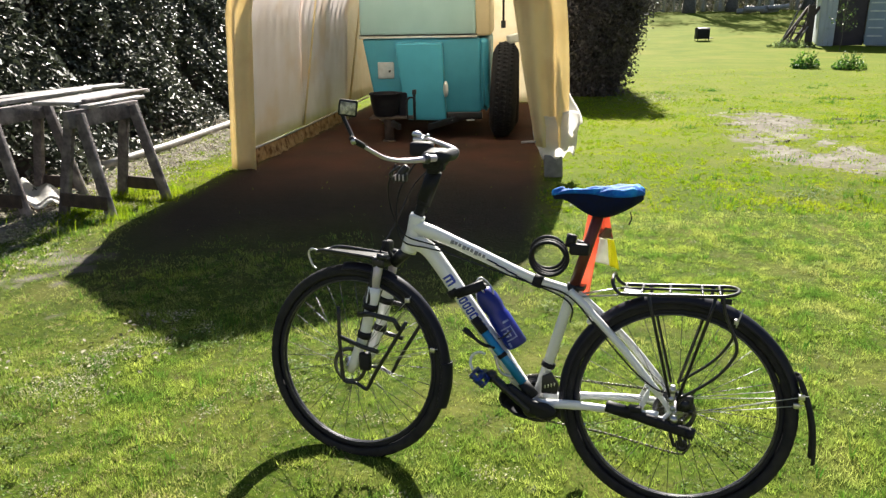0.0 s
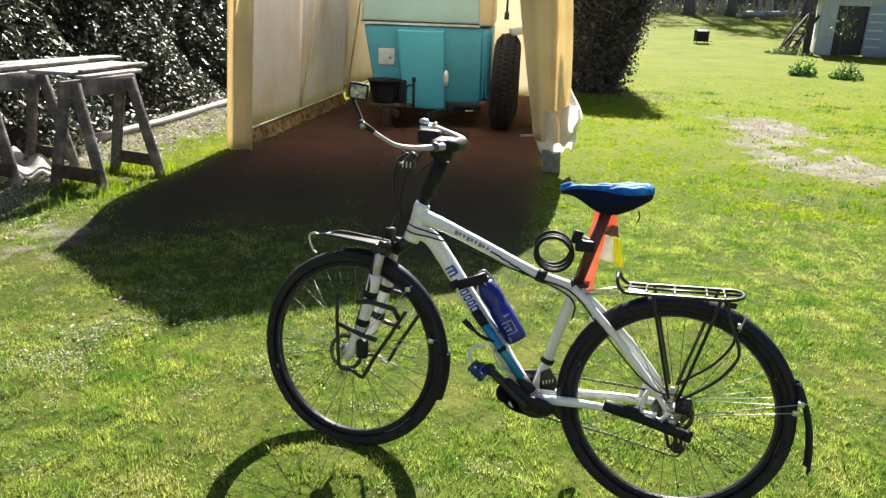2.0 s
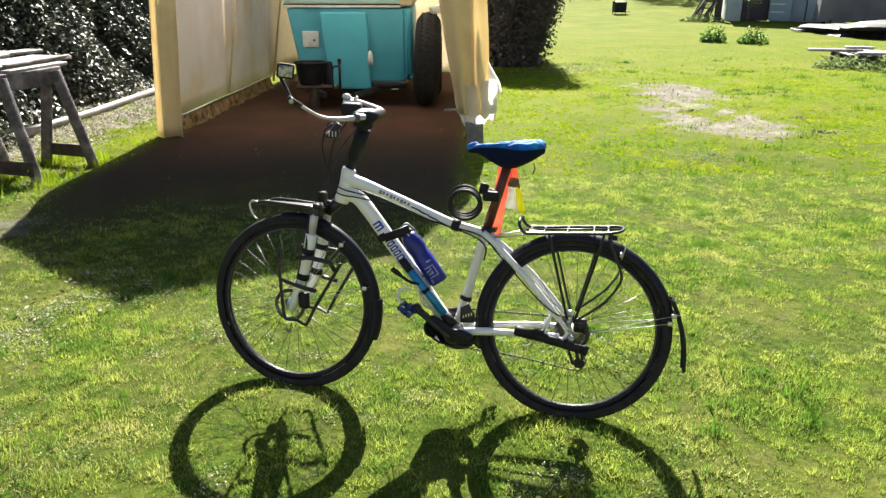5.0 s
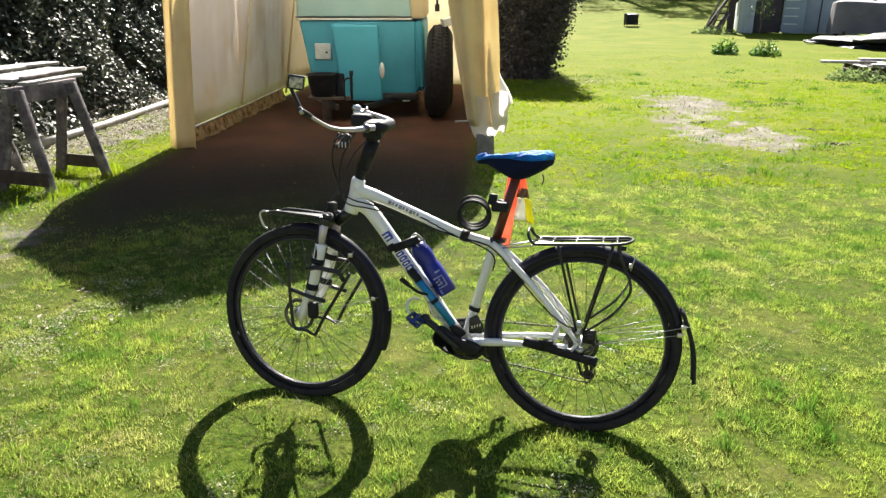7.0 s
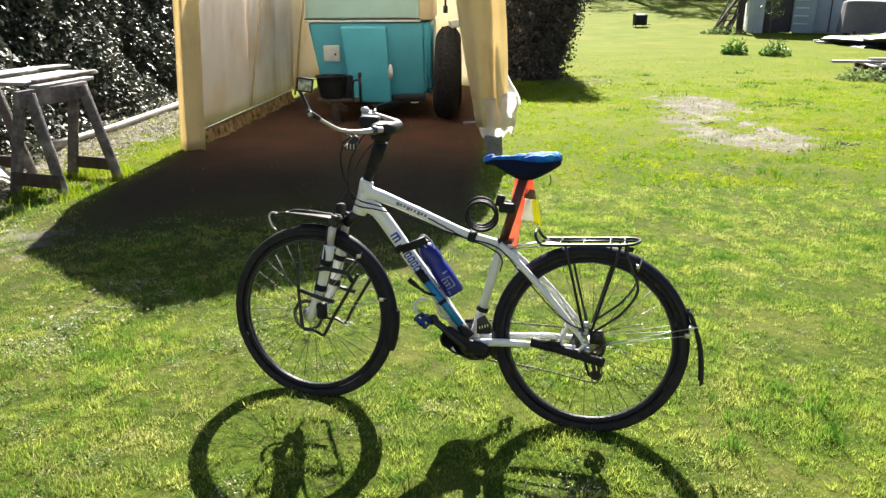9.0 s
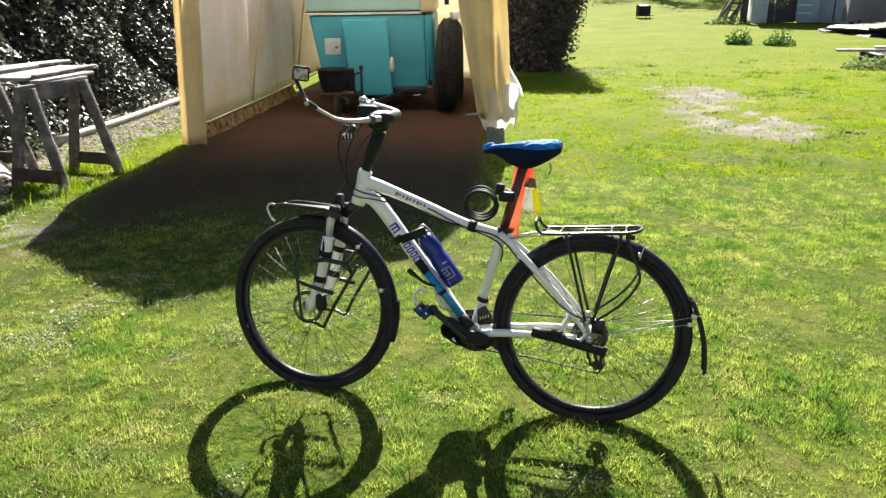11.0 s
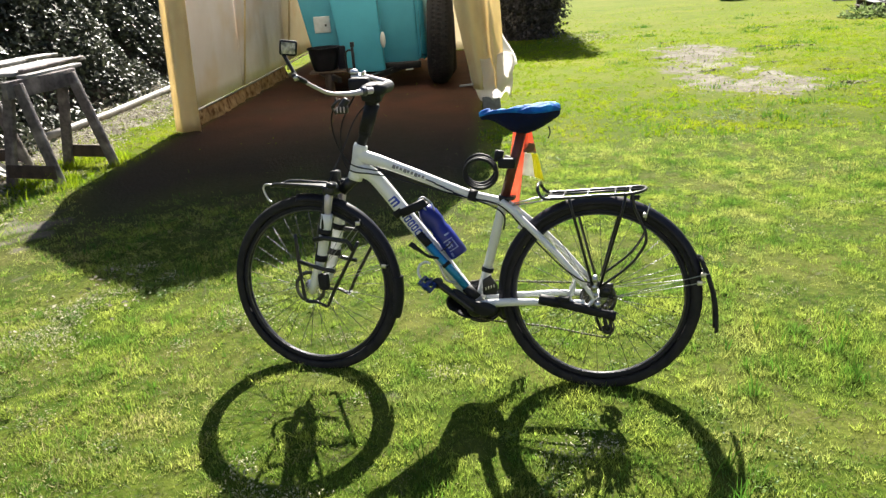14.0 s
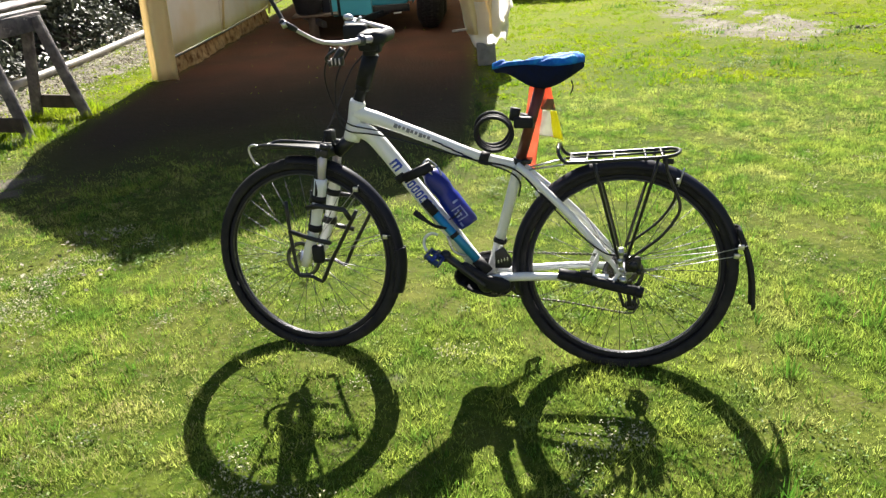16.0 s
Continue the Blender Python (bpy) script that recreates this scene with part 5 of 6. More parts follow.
    def saddle_side(u, v):
        # hull below the cover, from one edge under the seat to the other
        e = min(1.0, max(0.0, (u - 0.04) / 0.46))
        deep = (0.017 + 0.056 * e * e * (3 - 2 * e)) * (1 - 0.72 * max(0.0, (u - 0.56) / 0.44) ** 1.4)
        a = math.pi * v
        c = math.cos(a)
        y = outline(u) * 0.985 * (1 if c >= 0 else -1) * abs(c) ** 0.62
        return (-0.402 + 0.268 * u, y, rim(u) + 0.003 - deep * math.sin(a) ** 0.9 * min(1.0, outline(u) / 0.014))
    bm = sheet(BM(), saddle_side, 44, 22)
    bmesh.ops.holes_fill(bm, edges=[e for e in bm.edges if e.is_boundary], sides=0)
    part("saddle_skirt", bm, M_SADDLEDARK, sd, "dark navy mesh sides of the cover")
    bm = BM()
    tube(bm, smooth_line([(-0.17, -0.01, 0.985), (-0.165, -0.012, 0.965), (-0.172, -0.012, 0.945)], 4), 0.002, 6)
    part("drawcord", bm, M_BLACK, sd)

    # cranks, chain, gears
    bm = BM()
    lathe(bm, [(0.0, -0.075), (0.022, -0.072), (0.030, -0.06), (0.030, -0.04), (0.0, -0.04)], 20, Matrix.Translation(BB) @ pose(0, 0, 0, 90, 0, 0))
    for v in bm.verts:
        v.co.y = -abs(v.co.y)
    beam(bm, (-0.44, -0.075, 0.315), (-0.565, -0.092, 0.425), 0.020, 0.038, 0.008, up=(0, 1, 0))
    tube(bm, [(-0.565, -0.085, 0.425), (-0.565, -0.105, 0.425)], 0.019, 16)
    cr = part("crank", bm, M_BLACKMETAL, t, "black crank arm")
    bm = BM()
    beam(bm, (-0.44, 0.08, 0.31), (-0.315, 0.095, 0.20), 0.020, 0.038, 0.008, up=(0, 1, 0))
    part("crank", bm, M_BLACKMETAL, t, "black crank arm")
    def plate(bm, pts, y0, y1, bev):
        a, b = [[bm.verts.new((x, y, z)) for x, z in pts] for y in (y0, y1)]
        fs = [bm.faces.new(a), bm.faces.new(b[::-1])] + [bm.faces.new((a[i], b[i], b[(i + 1) % len(a)], a[(i + 1) % len(a)])) for i in range(len(a))]
        bmesh.ops.recalc_face_normals(bm, faces=fs)
        bmesh.ops.bevel(bm, geom=list({e for f in fs for e in f.edges}), offset=bev, segments=2, affect="EDGES", profile=0.5)
        return bm
    part("crank_guard", plate(BM(), [(-0.520, 0.398), (-0.498, 0.397), (-0.430, 0.352), (-0.385, 0.347), (-0.354, 0.330), (-0.358, 0.306), (-0.398, 0.291), (-0.440, 0.304), (-0.478, 0.330), (-0.528, 0.372)], -0.088, -0.062, 0.009), M_BLACK, t, "black smooth chain guard at the crank")
    fd = part("front_derailleur", plate(BM(), [(-0.412, 0.426), (-0.382, 0.444), (-0.357, 0.402), (-0.362, 0.369), (-0.412, 0.366)], -0.036, -0.024, 0.003), M_BLACKMETAL, t, "black front derailleur plate")
    part("clamp_band", tube(BM(), [(-0.400, 0, 0.452), (-0.395, 0, 0.468)], 0.0225, 14), M_BLACK, fd)
    for k in range(4):
        bm = BM()
        box(bm, (-0.402 + 0.010 * k, -0.0375, 0.386 + 0.004 * k), (-0.398 + 0.010 * k, -0.0355, 0.398 + 0.004 * k), 0.0004)
        part("slot", bm, M_ALU, fd, "bright slot edge")
    # skid plate below the bottom bracket
    def belly(u, v):
        a = radians(140 + 150 * u)
        return (-0.455 + (0.085 - 0.01 * v) * math.cos(a) * (1.1 if u < 0.5 else 0.95), -0.055 + 0.11 * v, 0.335 + 0.062 * math.sin(a))
    part("skid_plate", sheet(BM(), belly, 20, 6, 0.006), M_BLACK, t, "black chain guard below the bottom bracket")
    for (x, y, z, clip) in ((-0.590, -0.140, 0.432, 1), (-0.315, 0.140, 0.20, 0)):
        bm = BM()
        tilt = Matrix.Translation((x, y, z)) @ Matrix.Rotation(radians(40), 4, "Y") @ Matrix.Translation((-x, -y, -z))
        box(bm, (x - 0.026, y - 0.036, z - 0.010), (x + 0.026, y - 0.028, z + 0.010), 0.003, tilt)
        box(bm, (x - 0.026, y + 0.026, z - 0.010), (x + 0.026, y + 0.034, z + 0.010), 0.003, tilt)
        for k in (-0.024, 0.024):
            box(bm, (x + k - 0.005, y - 0.036, z - 0.009), (x + k + 0.005, y + 0.034, z + 0.009), 0.002, tilt)
        tube(bm, [(x, y - 0.04, z), (x, y + 0.06 * (1 if clip else -1), z)], 0.010, 10)
        pd = part("pedal", bm, M_PEDALBLUE, t, "blue cage pedal")
        for k in range(4):
            bm = BM()
            tube(bm, [tilt @ Vector((x - 0.021 + 0.014 * k, y - 0.035, z - 0.014)), tilt @ Vector((x - 0.021 + 0.014 * k, y - 0.035, z + 0.014))], 0.002, 6)
            part("pin", bm, M_SPOKE, pd)
        if clip:
            part("toe_clip", tube(BM(), smooth_line([(x - 0.02, y - 0.01, z + 0.025), (x - 0.030, y - 0.005, z + 0.045), (x - 0.026, y + 0.005, z + 0.070), (x - 0.004, y + 0.01, z + 0.082), (x + 0.012, y + 0.015, z + 0.076)], 5), 0.0035, 8, flat=1.8), M_STRIPE, pd, "pale toe clip")
    bm = BM()
    for r, y in ((0.090, 0.050), (0.068, 0.044)):
        prof = [(r - 0.012, y - 0.0015), (r, y - 0.0015), (r, y + 0.0015), (r - 0.012, y + 0.0015)]
        lathe(bm, prof, 44, Matrix.Translation(BB) @ pose(0, 0, 0, -90, 0, 0), closed=True)
    lathe(bm, [(0.012, 0.049), (0.082, 0.049), (0.082, 0.051), (0.012, 0.051)], 44, Matrix.Translation(BB) @ pose(0, 0, 0, -90, 0, 0), closed=True)
    part("chainring", bm, M_BLACKMETAL, t)
    bm = BM()
    for i in range(7):
        r = 0.058 - 0.0062 * i
        lathe(bm, [(r - 0.012, 0.030 + 0.004 * i), (r, 0.030 + 0.004 * i), (r, 0.032 + 0.004 * i), (r - 0.012, 0.032 + 0.004 * i)], 30, Matrix.Translation(REAR) @ pose(0, 0, 0, -90, 0, 0), closed=True)
    part("cassette", bm, M_CHAIN, t)
    # chain, link by link in one run
    run = smooth_line([(-0.44, 0.046, 0.402), (-0.30, 0.046, 0.402), (-0.02, 0.046, 0.404), (0.03, 0.046, 0.39), (0.045, 0.046, 0.345), (0.03, 0.046, 0.315), (0.035, 0.046, 0.285), (0.055, 0.046, 0.235), (0.045, 0.046, 0.200), (0.01, 0.046, 0.188), (-0.2, 0.046, 0.220), (-0.43, 0.046, 0.238), (-0.52, 0.046, 0.275), (-0.53, 0.046, 0.325), (-0.49, 0.046, 0.385), (-0.44, 0.046, 0.402)], 14)
    bm = BM()
    for i in range(0, len(run) - 1):
        a, b = run[i], run[i + 1]
        n = max(1, round((b - a).length / 0.0127))
        for k in range(n):
            p, q = a.lerp(b, (k + 0.08) / n), a.lerp(b, (k + 0.92) / n)
            beam(bm, p, q, 0.006, 0.008 if k % 2 else 0.006, 0)
    part("chain", bm, M_CHAIN, t)
    bm = BM()
    beam(bm, (0.005, 0.06, 0.330), (0.032, 0.055, 0.215), 0.014, 0.028, 0.005, up=(0, 1, 0))
    tube(bm, [(0.012, 0.056, 0.300), (0.040, 0.056, 0.262), (0.046, 0.056, 0.215), (0.030, 0.056, 0.200), (0.008, 0.056, 0.212), (-0.008, 0.056, 0.262)], 0.006, 8, closed=True, flat=0.6)
    box(bm, (-0.024, 0.055, 0.268), (0.016, 0.080, 0.300), 0.009)
    for x, z, r in ((0.018, 0.290, 0.019), (0.032, 0.218, 0.021)):
        lathe(bm, [(0.004, -0.046), (r * 0.8, -0.046), (r, -0.048), (r, -0.050), (r * 0.8, -0.052), (0.004, -0.052)], 18, pose(x, 0, z, 90, 0, 0), closed=True)
    part("derailleur", bm, M_BLACKMETAL, t)
    bm = BM()
    box(bm, (-0.018, -0.082, 0.40), (-0.002, -0.066, 0.470), 0.004)
    tube(bm, [(-0.010, -0.066, 0.455), (-0.010, -0.088, 0.455)], 0.010, 12)
    tube(bm, [(-0.012, -0.066, 0.425), (-0.012, -0.088, 0.425)], 0.009, 12)
    tube(bm, [(-0.006, -0.066, 0.395), (-0.006, -0.088, 0.395)], 0.008, 12)
    tube(bm, [(0.0, -0.066, 0.36), (0.0, -0.094, 0.36)], 0.012, 12)
    part("dropout", bm, M_ALU, t, "bright dropout bracket")
    bm = BM()
    box(bm, (0.004, -0.080, 0.385), (0.052, -0.056, 0.440), 0.009)
    tube(bm, [(0.028, -0.078, 0.412), (0.028, -0.092, 0.412)], 0.015, 12)
    tube(bm, [(0.045, -0.078, 0.392), (0.045, -0.086, 0.392)], 0.008, 10)
    part("brake_caliper", bm, M_BLACKMETAL, t, "black brake caliper")
    bm = BM()
    tube(bm, [(-0.202, -0.086, 0.375), (-0.196, -0.086, 0.374), (-0.13, -0.086, 0.362)], [0.017, 0.020, 0.021], 14)
    beam(bm, (-0.14, -0.086, 0.364), (0.048, -0.086, 0.322), 0.026, 0.033, 0.009)
    box(bm, (-0.135, -0.10, 0.368), (-0.095, -0.07, 0.388), 0.006)
    tube(bm, [(0.04, -0.086, 0.324), (0.062, -0.088, 0.319)], 0.019, 12)
    part("kickstand", bm, M_BLACK, t, "folded black kickstand")
    for ob in t.children:
        if "wheel" not in ob.name and "mudguard" not in ob.name:
            drawn_in(ob, ob.name.startswith(("handlebar", "stem")))
    return t


bicycle()


def on_bike(name, label, category):
    return thing(name, label, category, at=BIKE)


def water_bottle():
    a, b = Vector((-0.624, -0.004, 0.700)), Vector((-0.497, -0.004, 0.512))
    q = (b - a).normalized().to_track_quat("Z", "Y").to_matrix().to_4x4()
    m = Matrix.Translation(a) @ q
    t = on_bike("water_bottle", "dark blue plastic water bottle in the frame", "bottle")
    bm = BM()
    lathe(bm, [(0.0, 0.0), (0.024, 0.002), (0.030, 0.018), (0.036, 0.034), (0.037, 0.07), (0.0335, 0.085), (0.0335, 0.10), (0.037, 0.112), (0.037, 0.215), (0.033, 0.224), (0.0, 0.226)], 28, m)
    part("body", bm, M_BOTTLE, t)
    bm = BM()
    lathe(bm, [(0.0, -0.030), (0.010, -0.028), (0.011, -0.012), (0.022, -0.008), (0.026, 0.0), (0.026, 0.010), (0.0, 0.012)], 20, m)
    part("cap", bm, M_BLACK, t)
    bm = BM()
    tube(bm, smooth_line([(-0.605, -0.03, 0.69), (-0.632, -0.03, 0.722), (-0.618, -0.02, 0.738), (-0.590, -0.015, 0.715), (-0.575, -0.03, 0.69)], 5), 0.003, 8)
    part("carry_loop", bm, M_ALU, t, "pale loop")
    bm = BM()
    ax = (b - a).normalized()
    n0 = Vector((0, -1, 0))
    n1 = ax.cross(n0).normalized()

    def on_bottle(h, deg):
        return a + ax * h + (n0 * math.cos(radians(deg)) + n1 * math.sin(radians(deg))) * 0.0375
    for h, deg, dh, dd in ((0.128, -50, 0.007, 34), (0.150, -44, 0.004, 60), (0.156, -44, 0.036, 7), (0.158, -20, 0.024, 8), (0.164, -8, 0.006, 20), (0.176, -8, 0.005, 18), (0.190, -44, 0.004, 62), (0.200, 8, 0.016, 14)):
        vs = [[bm.verts.new(on_bottle(h + e * dh, deg + dd * f / 4)) for f in range(5)] for e in (0, 1)]
        for f in range(4):
            bm.faces.new((vs[0][f], vs[0][f + 1], vs[1][f + 1], vs[1][f]))
    part("print", bm, M_BOTTLEMARK, t, "pale worn print")
    bm = BM()
    tube(bm, [(-0.50, 0, 0.44), (-0.575, 0.0, 0.545), (-0.655, 0, 0.655)], 0.005, 8)
    for s in (-1, 1):
        tube(bm, smooth_line([(-0.565, s * 0.01, 0.530), (-0.540, s * 0.040, 0.548), (-0.515, s * 0.034, 0.572), (-0.503, 0, 0.580)], 5), 0.0025, 6)
    cage = tagged(mesh_object("bottle_cage", bm, M_BLACKMETAL, None), "thin black wire bottle cage", "bottle cage")
    cage.matrix_world = BIKE
    return list(t.children) + [cage]


def hand_pump():
    t = on_bike("bicycle_pump", "cyan anodised mini pump strapped along the down tube", "pump")
    a, b = Vector((-0.655, -0.046, 0.628)), Vector((-0.435, -0.046, 0.355))
    d = b - a

    def seg(lo, hi, r):
        return tube(BM(), [a + d * lo, a + d * hi], r, 16)
    part("barrel", seg(0.24, 0.86, 0.0145), M_PUMP, t)
    part("head", seg(0.09, 0.25, 0.0155), M_BLACK, t, "black pump head")
    part("end_cap", seg(0.84, 1.0, 0.020), M_BLACK, t, "black end cap")
    part("strap", seg(0.50, 0.54, 0.0165), M_BLACK, t)
    bm = BM()
    tube(bm, smooth_line([a + d * 0.42 + Vector((0, -0.01, 0)), a + d * 0.36 + Vector((-0.03, -0.012, -0.008)), a + d * 0.24 + Vector((-0.065, -0.012, 0.004))], 5), [0.006] * 8 + [0.009, 0.011, 0.010], 8)
    part("lever", bm, M_BLACK, t, "black lever")
    bm = BM()
    tube(bm, smooth_line([a + d * 0.5 + Vector((-0.02, 0, -0.01)), a + d * 0.66 + Vector((-0.035, -0.004, -0.02)), a + d * 0.74 + Vector((-0.01, 0, -0.015))], 5), 0.005, 8)
    part("hose_clip", bm, M_ALU, t, "pale clip")
    bm = BM()
    tube(bm, [(-0.700, -0.03, 0.676), (-0.65, -0.042, 0.700), (-0.605, -0.035, 0.722)], 0.016, 8, flat=0.35)
    tube(bm, [(-0.716, 0, 0.690), (-0.700, 0, 0.667)], 0.031, 16)
    part("strap", bm, M_BLACK, t, "black webbing strap")
    return list(t.children)


def cable_lock():
    t = on_bike("cable_lock", "black coiled cable lock hung on the seatpost", "lock")
    rng = random.Random(5)
    pts = []
    for i in range(96):
        a = 2 * math.pi * i / 24 + 0.3
        k = i / 96
        r = 0.054 + 0.003 * math.sin(3 * k * 6.28)
        pts.append((-0.397 - 0.010 * k + r * math.cos(a) * 1.02 + 0.004 * math.sin(5 * k), -0.03 + 0.075 * (k - 0.5) + 0.004 * math.sin(a * 1.3), 0.824 + 0.014 * k + r * math.sin(a) * 0.98))
    part("coil", tube(BM(), pts, 0.0056, 8), M_BLACK, t)
    bm = BM()
    box(bm, (-0.338, -0.055, 0.845), (-0.280, -0.012, 0.880), 0.007)
    tube(bm, [(-0.310, 0, 0.850), (-0.302, 0, 0.882)], 0.0215, 14)
    part("bracket", bm, M_BLACK, t)
    bm = BM()
    tube(bm, [(-0.340, -0.035, 0.868), (-0.332, -0.035, 0.906)], [0.014, 0.016], 12)
    part("lock_body", bm, M_BLACK, t)
    return list(t.children)


def safety_flag():
    """A folded high-visibility cloth hung below the saddle on the far side."""
    t = on_bike("safety_flag", "orange and yellow reflective safety cloth hung below the saddle", "flag")

    def cloth(a, b, c, d, dy=0.0, n=12):
        a, b, c, d = map(Vector, (a, b, c, d))

        def f(u, v):
            p = a.lerp(b, u).lerp(d.lerp(c, u), v)
            return p + Vector((0, dy + 0.006 * math.sin(6 * u + 4 * v), 0))
        return sheet(BM(), f, n, n, 0.002)
    Y = 0.075
    part("main_fold", cloth((-0.298, Y, 0.985), (-0.252, Y, 0.985), (-0.290, Y, 0.668), (-0.345, Y, 0.672)), M_ORANGE, t)
    part("side_fold", cloth((-0.258, Y, 0.985), (-0.244, Y, 0.985), (-0.222, Y, 0.890), (-0.264, Y, 0.895), 0.004), M_ORANGE, t)
    part("brown_band", cloth((-0.2655, Y, 0.925), (-0.2300, Y, 0.922), (-0.2215, Y, 0.886), (-0.2660, Y, 0.890), 0.001), M_FLAGBAND, t, "grey-brown band")
    part("white_band", cloth((-0.266, Y, 0.888), (-0.241, Y, 0.885), (-0.227, Y, 0.800), (-0.272, Y, 0.808), 0.003), M_REFLECT, t, "white reflective band")
    part("yellow_band", cloth((-0.241, Y, 0.885), (-0.221, Y, 0.884), (-0.196, Y, 0.786), (-0.227, Y, 0.800), 0.003), M_YELLOW, t, "yellow reflective band")
    return list(t.children)


for fitting in (water_bottle(), hand_pump(), cable_lock(), safety_flag()):
    for ob in fitting:
        drawn_in(ob)


# ==== far end of the lawn ====
def shed():
    t = thing("shed", "weathered grey wooden shed with a faded red gabled roof", "shed", at=pose(12.0, 31.3, float(rise(0, 31.3)), 0, 0, -18))
    W, D, APEX, H = 3.7, 3.4, 1.0, 2.02

    def top(x):
        return 2.72 - (0.42 * abs(x - APEX) if x < APEX else 0.36 * abs(x - APEX))
    k, xs = 0, 0.0
    while xs < W - 0.01:
        x1 = min(W, xs + 0.185)
        z0 = 1.84 if 0.56 < (xs + x1) / 2 < 1.58 else 0.0
        ob = BM()
        box(ob, (xs + 0.004, -0.012 - 0.006 * (k % 2), z0), (x1 - 0.004, 0.03, top((xs + x1) / 2) - 0.05), 0.004)
        part("plank", ob, M_SHEDWALL, t)
        xs, k = x1, k + 1
    for x in (0.0, W):
        bm = BM()
        box(bm, (x - 0.03, 0.03, 0), (x + 0.03, D, top(x) - 0.06), 0.01)
        part("side_wall", bm, M_SHEDWALL, t)
    bm = BM()
    box(bm, (0.03, D - 0.06, 0), (W - 0.03, D, 1.6), 0.01)
    part("back_wall", bm, M_SHEDWALL, t)
    for lo, hi in ((-0.45, APEX), (APEX, W + 0.4)):
        bm = BM()
        sheet(bm, lambda u, v, lo=lo, hi=hi: (lo + (hi - lo) * u, -0.45 + (D + 0.7) * v, top(lo + (hi - lo) * u) + 0.02), 6, 6, 0.05)
        part("roof", bm, M_SHEDROOF, t, "faded red roofing")
        bm = BM()
        beam(bm, (lo, -0.47, top(lo) + 0.01), (hi, -0.47, top(hi) + 0.01), 0.03, 0.11)
        part("bargeboard", bm, M_STRIPE, t, "pale edge board")
    bm = BM()
    box(bm, (0.56, 0.06, 0.02), (1.58, 0.10, 1.84), 0.01)
    part("door", bm, M_DARKDOOR, t, "dark brown door")
    bm = BM()
    box(bm, (0.52, -0.035, 1.84), (1.62, 0.03, 1.92), 0.005)
    part("lintel", bm, M_SHEDWALL, t)
    bm = BM()
    box(bm, (0, -0.02, 0.05), (0.86, 0.02, 1.86), 0.006)
    leaf = part("door_leaf", bm, M_BLUEGREY, t, "pale blue-grey door leaf standing open")
    leaf.matrix_basis = pose(1.60, -0.05, 0, 0, 0, -28)
    for z in (0.35, 0.65, 0.95, 1.25, 1.55):
        bm = BM()
        box(bm, (0.08, -0.035, z), (0.62, -0.018, z + 0.05), 0.004)
        part("batten", bm, M_STRIPE, leaf, "pale batten")
    bm = BM()
    box(bm, (2.35, -0.07, 0.05), (3.62, -0.03, 1.9), 0.006)
    part("panel", bm, M_BLUEGREY, t, "blue-grey sheet fixed to the wall")
    bm = BM()
    box(bm, (2.92, -0.085, 0.05), (2.97, -0.068, 1.9), 0.003)
    part("strip", bm, M_DARKWOOD, t, "dark vertical strip")
    return t


shed()


def ladder():
    t = thing("ladder", "old dark wooden ladder leaning beside the shed", "ladder", at=pose(10.9, 31.6, float(rise(0, 31.6)), 0, 0, -10))
    for s in (-0.2, 0.2):
        bm = BM()
        beam(bm, (s, 0, 0), (s + 0.95, 0.35, 1.45), 0.10, 0.10)
        part("rail", bm, M_DARKWOOD, t)
    for i in range(5):
        k = 0.15 + 0.18 * i
        bm = BM()
        beam(bm, (-0.2 + 0.95 * k, 0.35 * k, 1.45 * k), (0.2 + 0.95 * k, 0.35 * k, 1.45 * k), 0.05, 0.05)
        part("rung", bm, M_DARKWOOD, t)
    return t


ladder()


def lean_panel(name, label, x, y, w, h, mat, tilt, turn, category):
    bm = BM()
    box(bm, (0, -0.09, 0), (w, 0.09, h), 0.02)
    ob = mesh_object(name, bm, mat)
    ob.matrix_world = pose(x, y, float(rise(0, y)) - 0.02, -tilt, 0, turn)
    return tagged(ob, label, category)


lean_panel("post", "thick dark wooden post beside the shed", 11.55, 31.4, 0.26, 1.55, M_DARKWOOD, 1, -10, "post")


def covered_cart():
    """A cart under a slack sheet, on two wheels."""
    t = thing("covered_cart", "cart under a slack lilac-grey sheet beside the shed", "cart", at=pose(15.3, 27.6, float(rise(0, 27.6)), 0, 0, -20))

    def cover(u, v):
        a = 2 * math.pi * u
        c, d = math.cos(a), math.sin(a)
        k = (abs(c) ** 4 + abs(d) ** 4) ** -0.25
        top = min(1.0, v / 0.62)
        r = 1.0 if v < 0.62 else math.cos((v - 0.62) / 0.38 * math.pi / 2) ** 0.55
        fold = 1 + 0.035 * math.sin(9 * a + 2 * math.sin(3 * a)) * (1 - top * 0.7)
        return (1.35 * c * k * r * fold * (1 - 0.05 * top), 0.75 * d * k * r * fold, 0.22 + 1.05 * top + 0.10 * max(0, (v - 0.62) / 0.38) ** 0.7 + 0.04 * math.sin(3 * c + 2 * d) * top)
    part("cover", sheet(BM(), cover, 64, 22), M_TARPGREY, t, "slack lilac-grey sheet")
    for x in (-1.0, 1.0):
        w = part("wheel", tyre_mesh(0.30, 0.07, 0), M_RUBBER, t)
        w.matrix_basis = pose(x, 0.5, 0.30)
    for x in (-0.9, 0.9):
        bm = BM()
        beam(bm, (x, -0.68, 0.0), (x, -0.68, 0.30), 0.09, 0.09)
        part("leg", bm, M_DARKWOOD, t)
    return t


covered_cart()


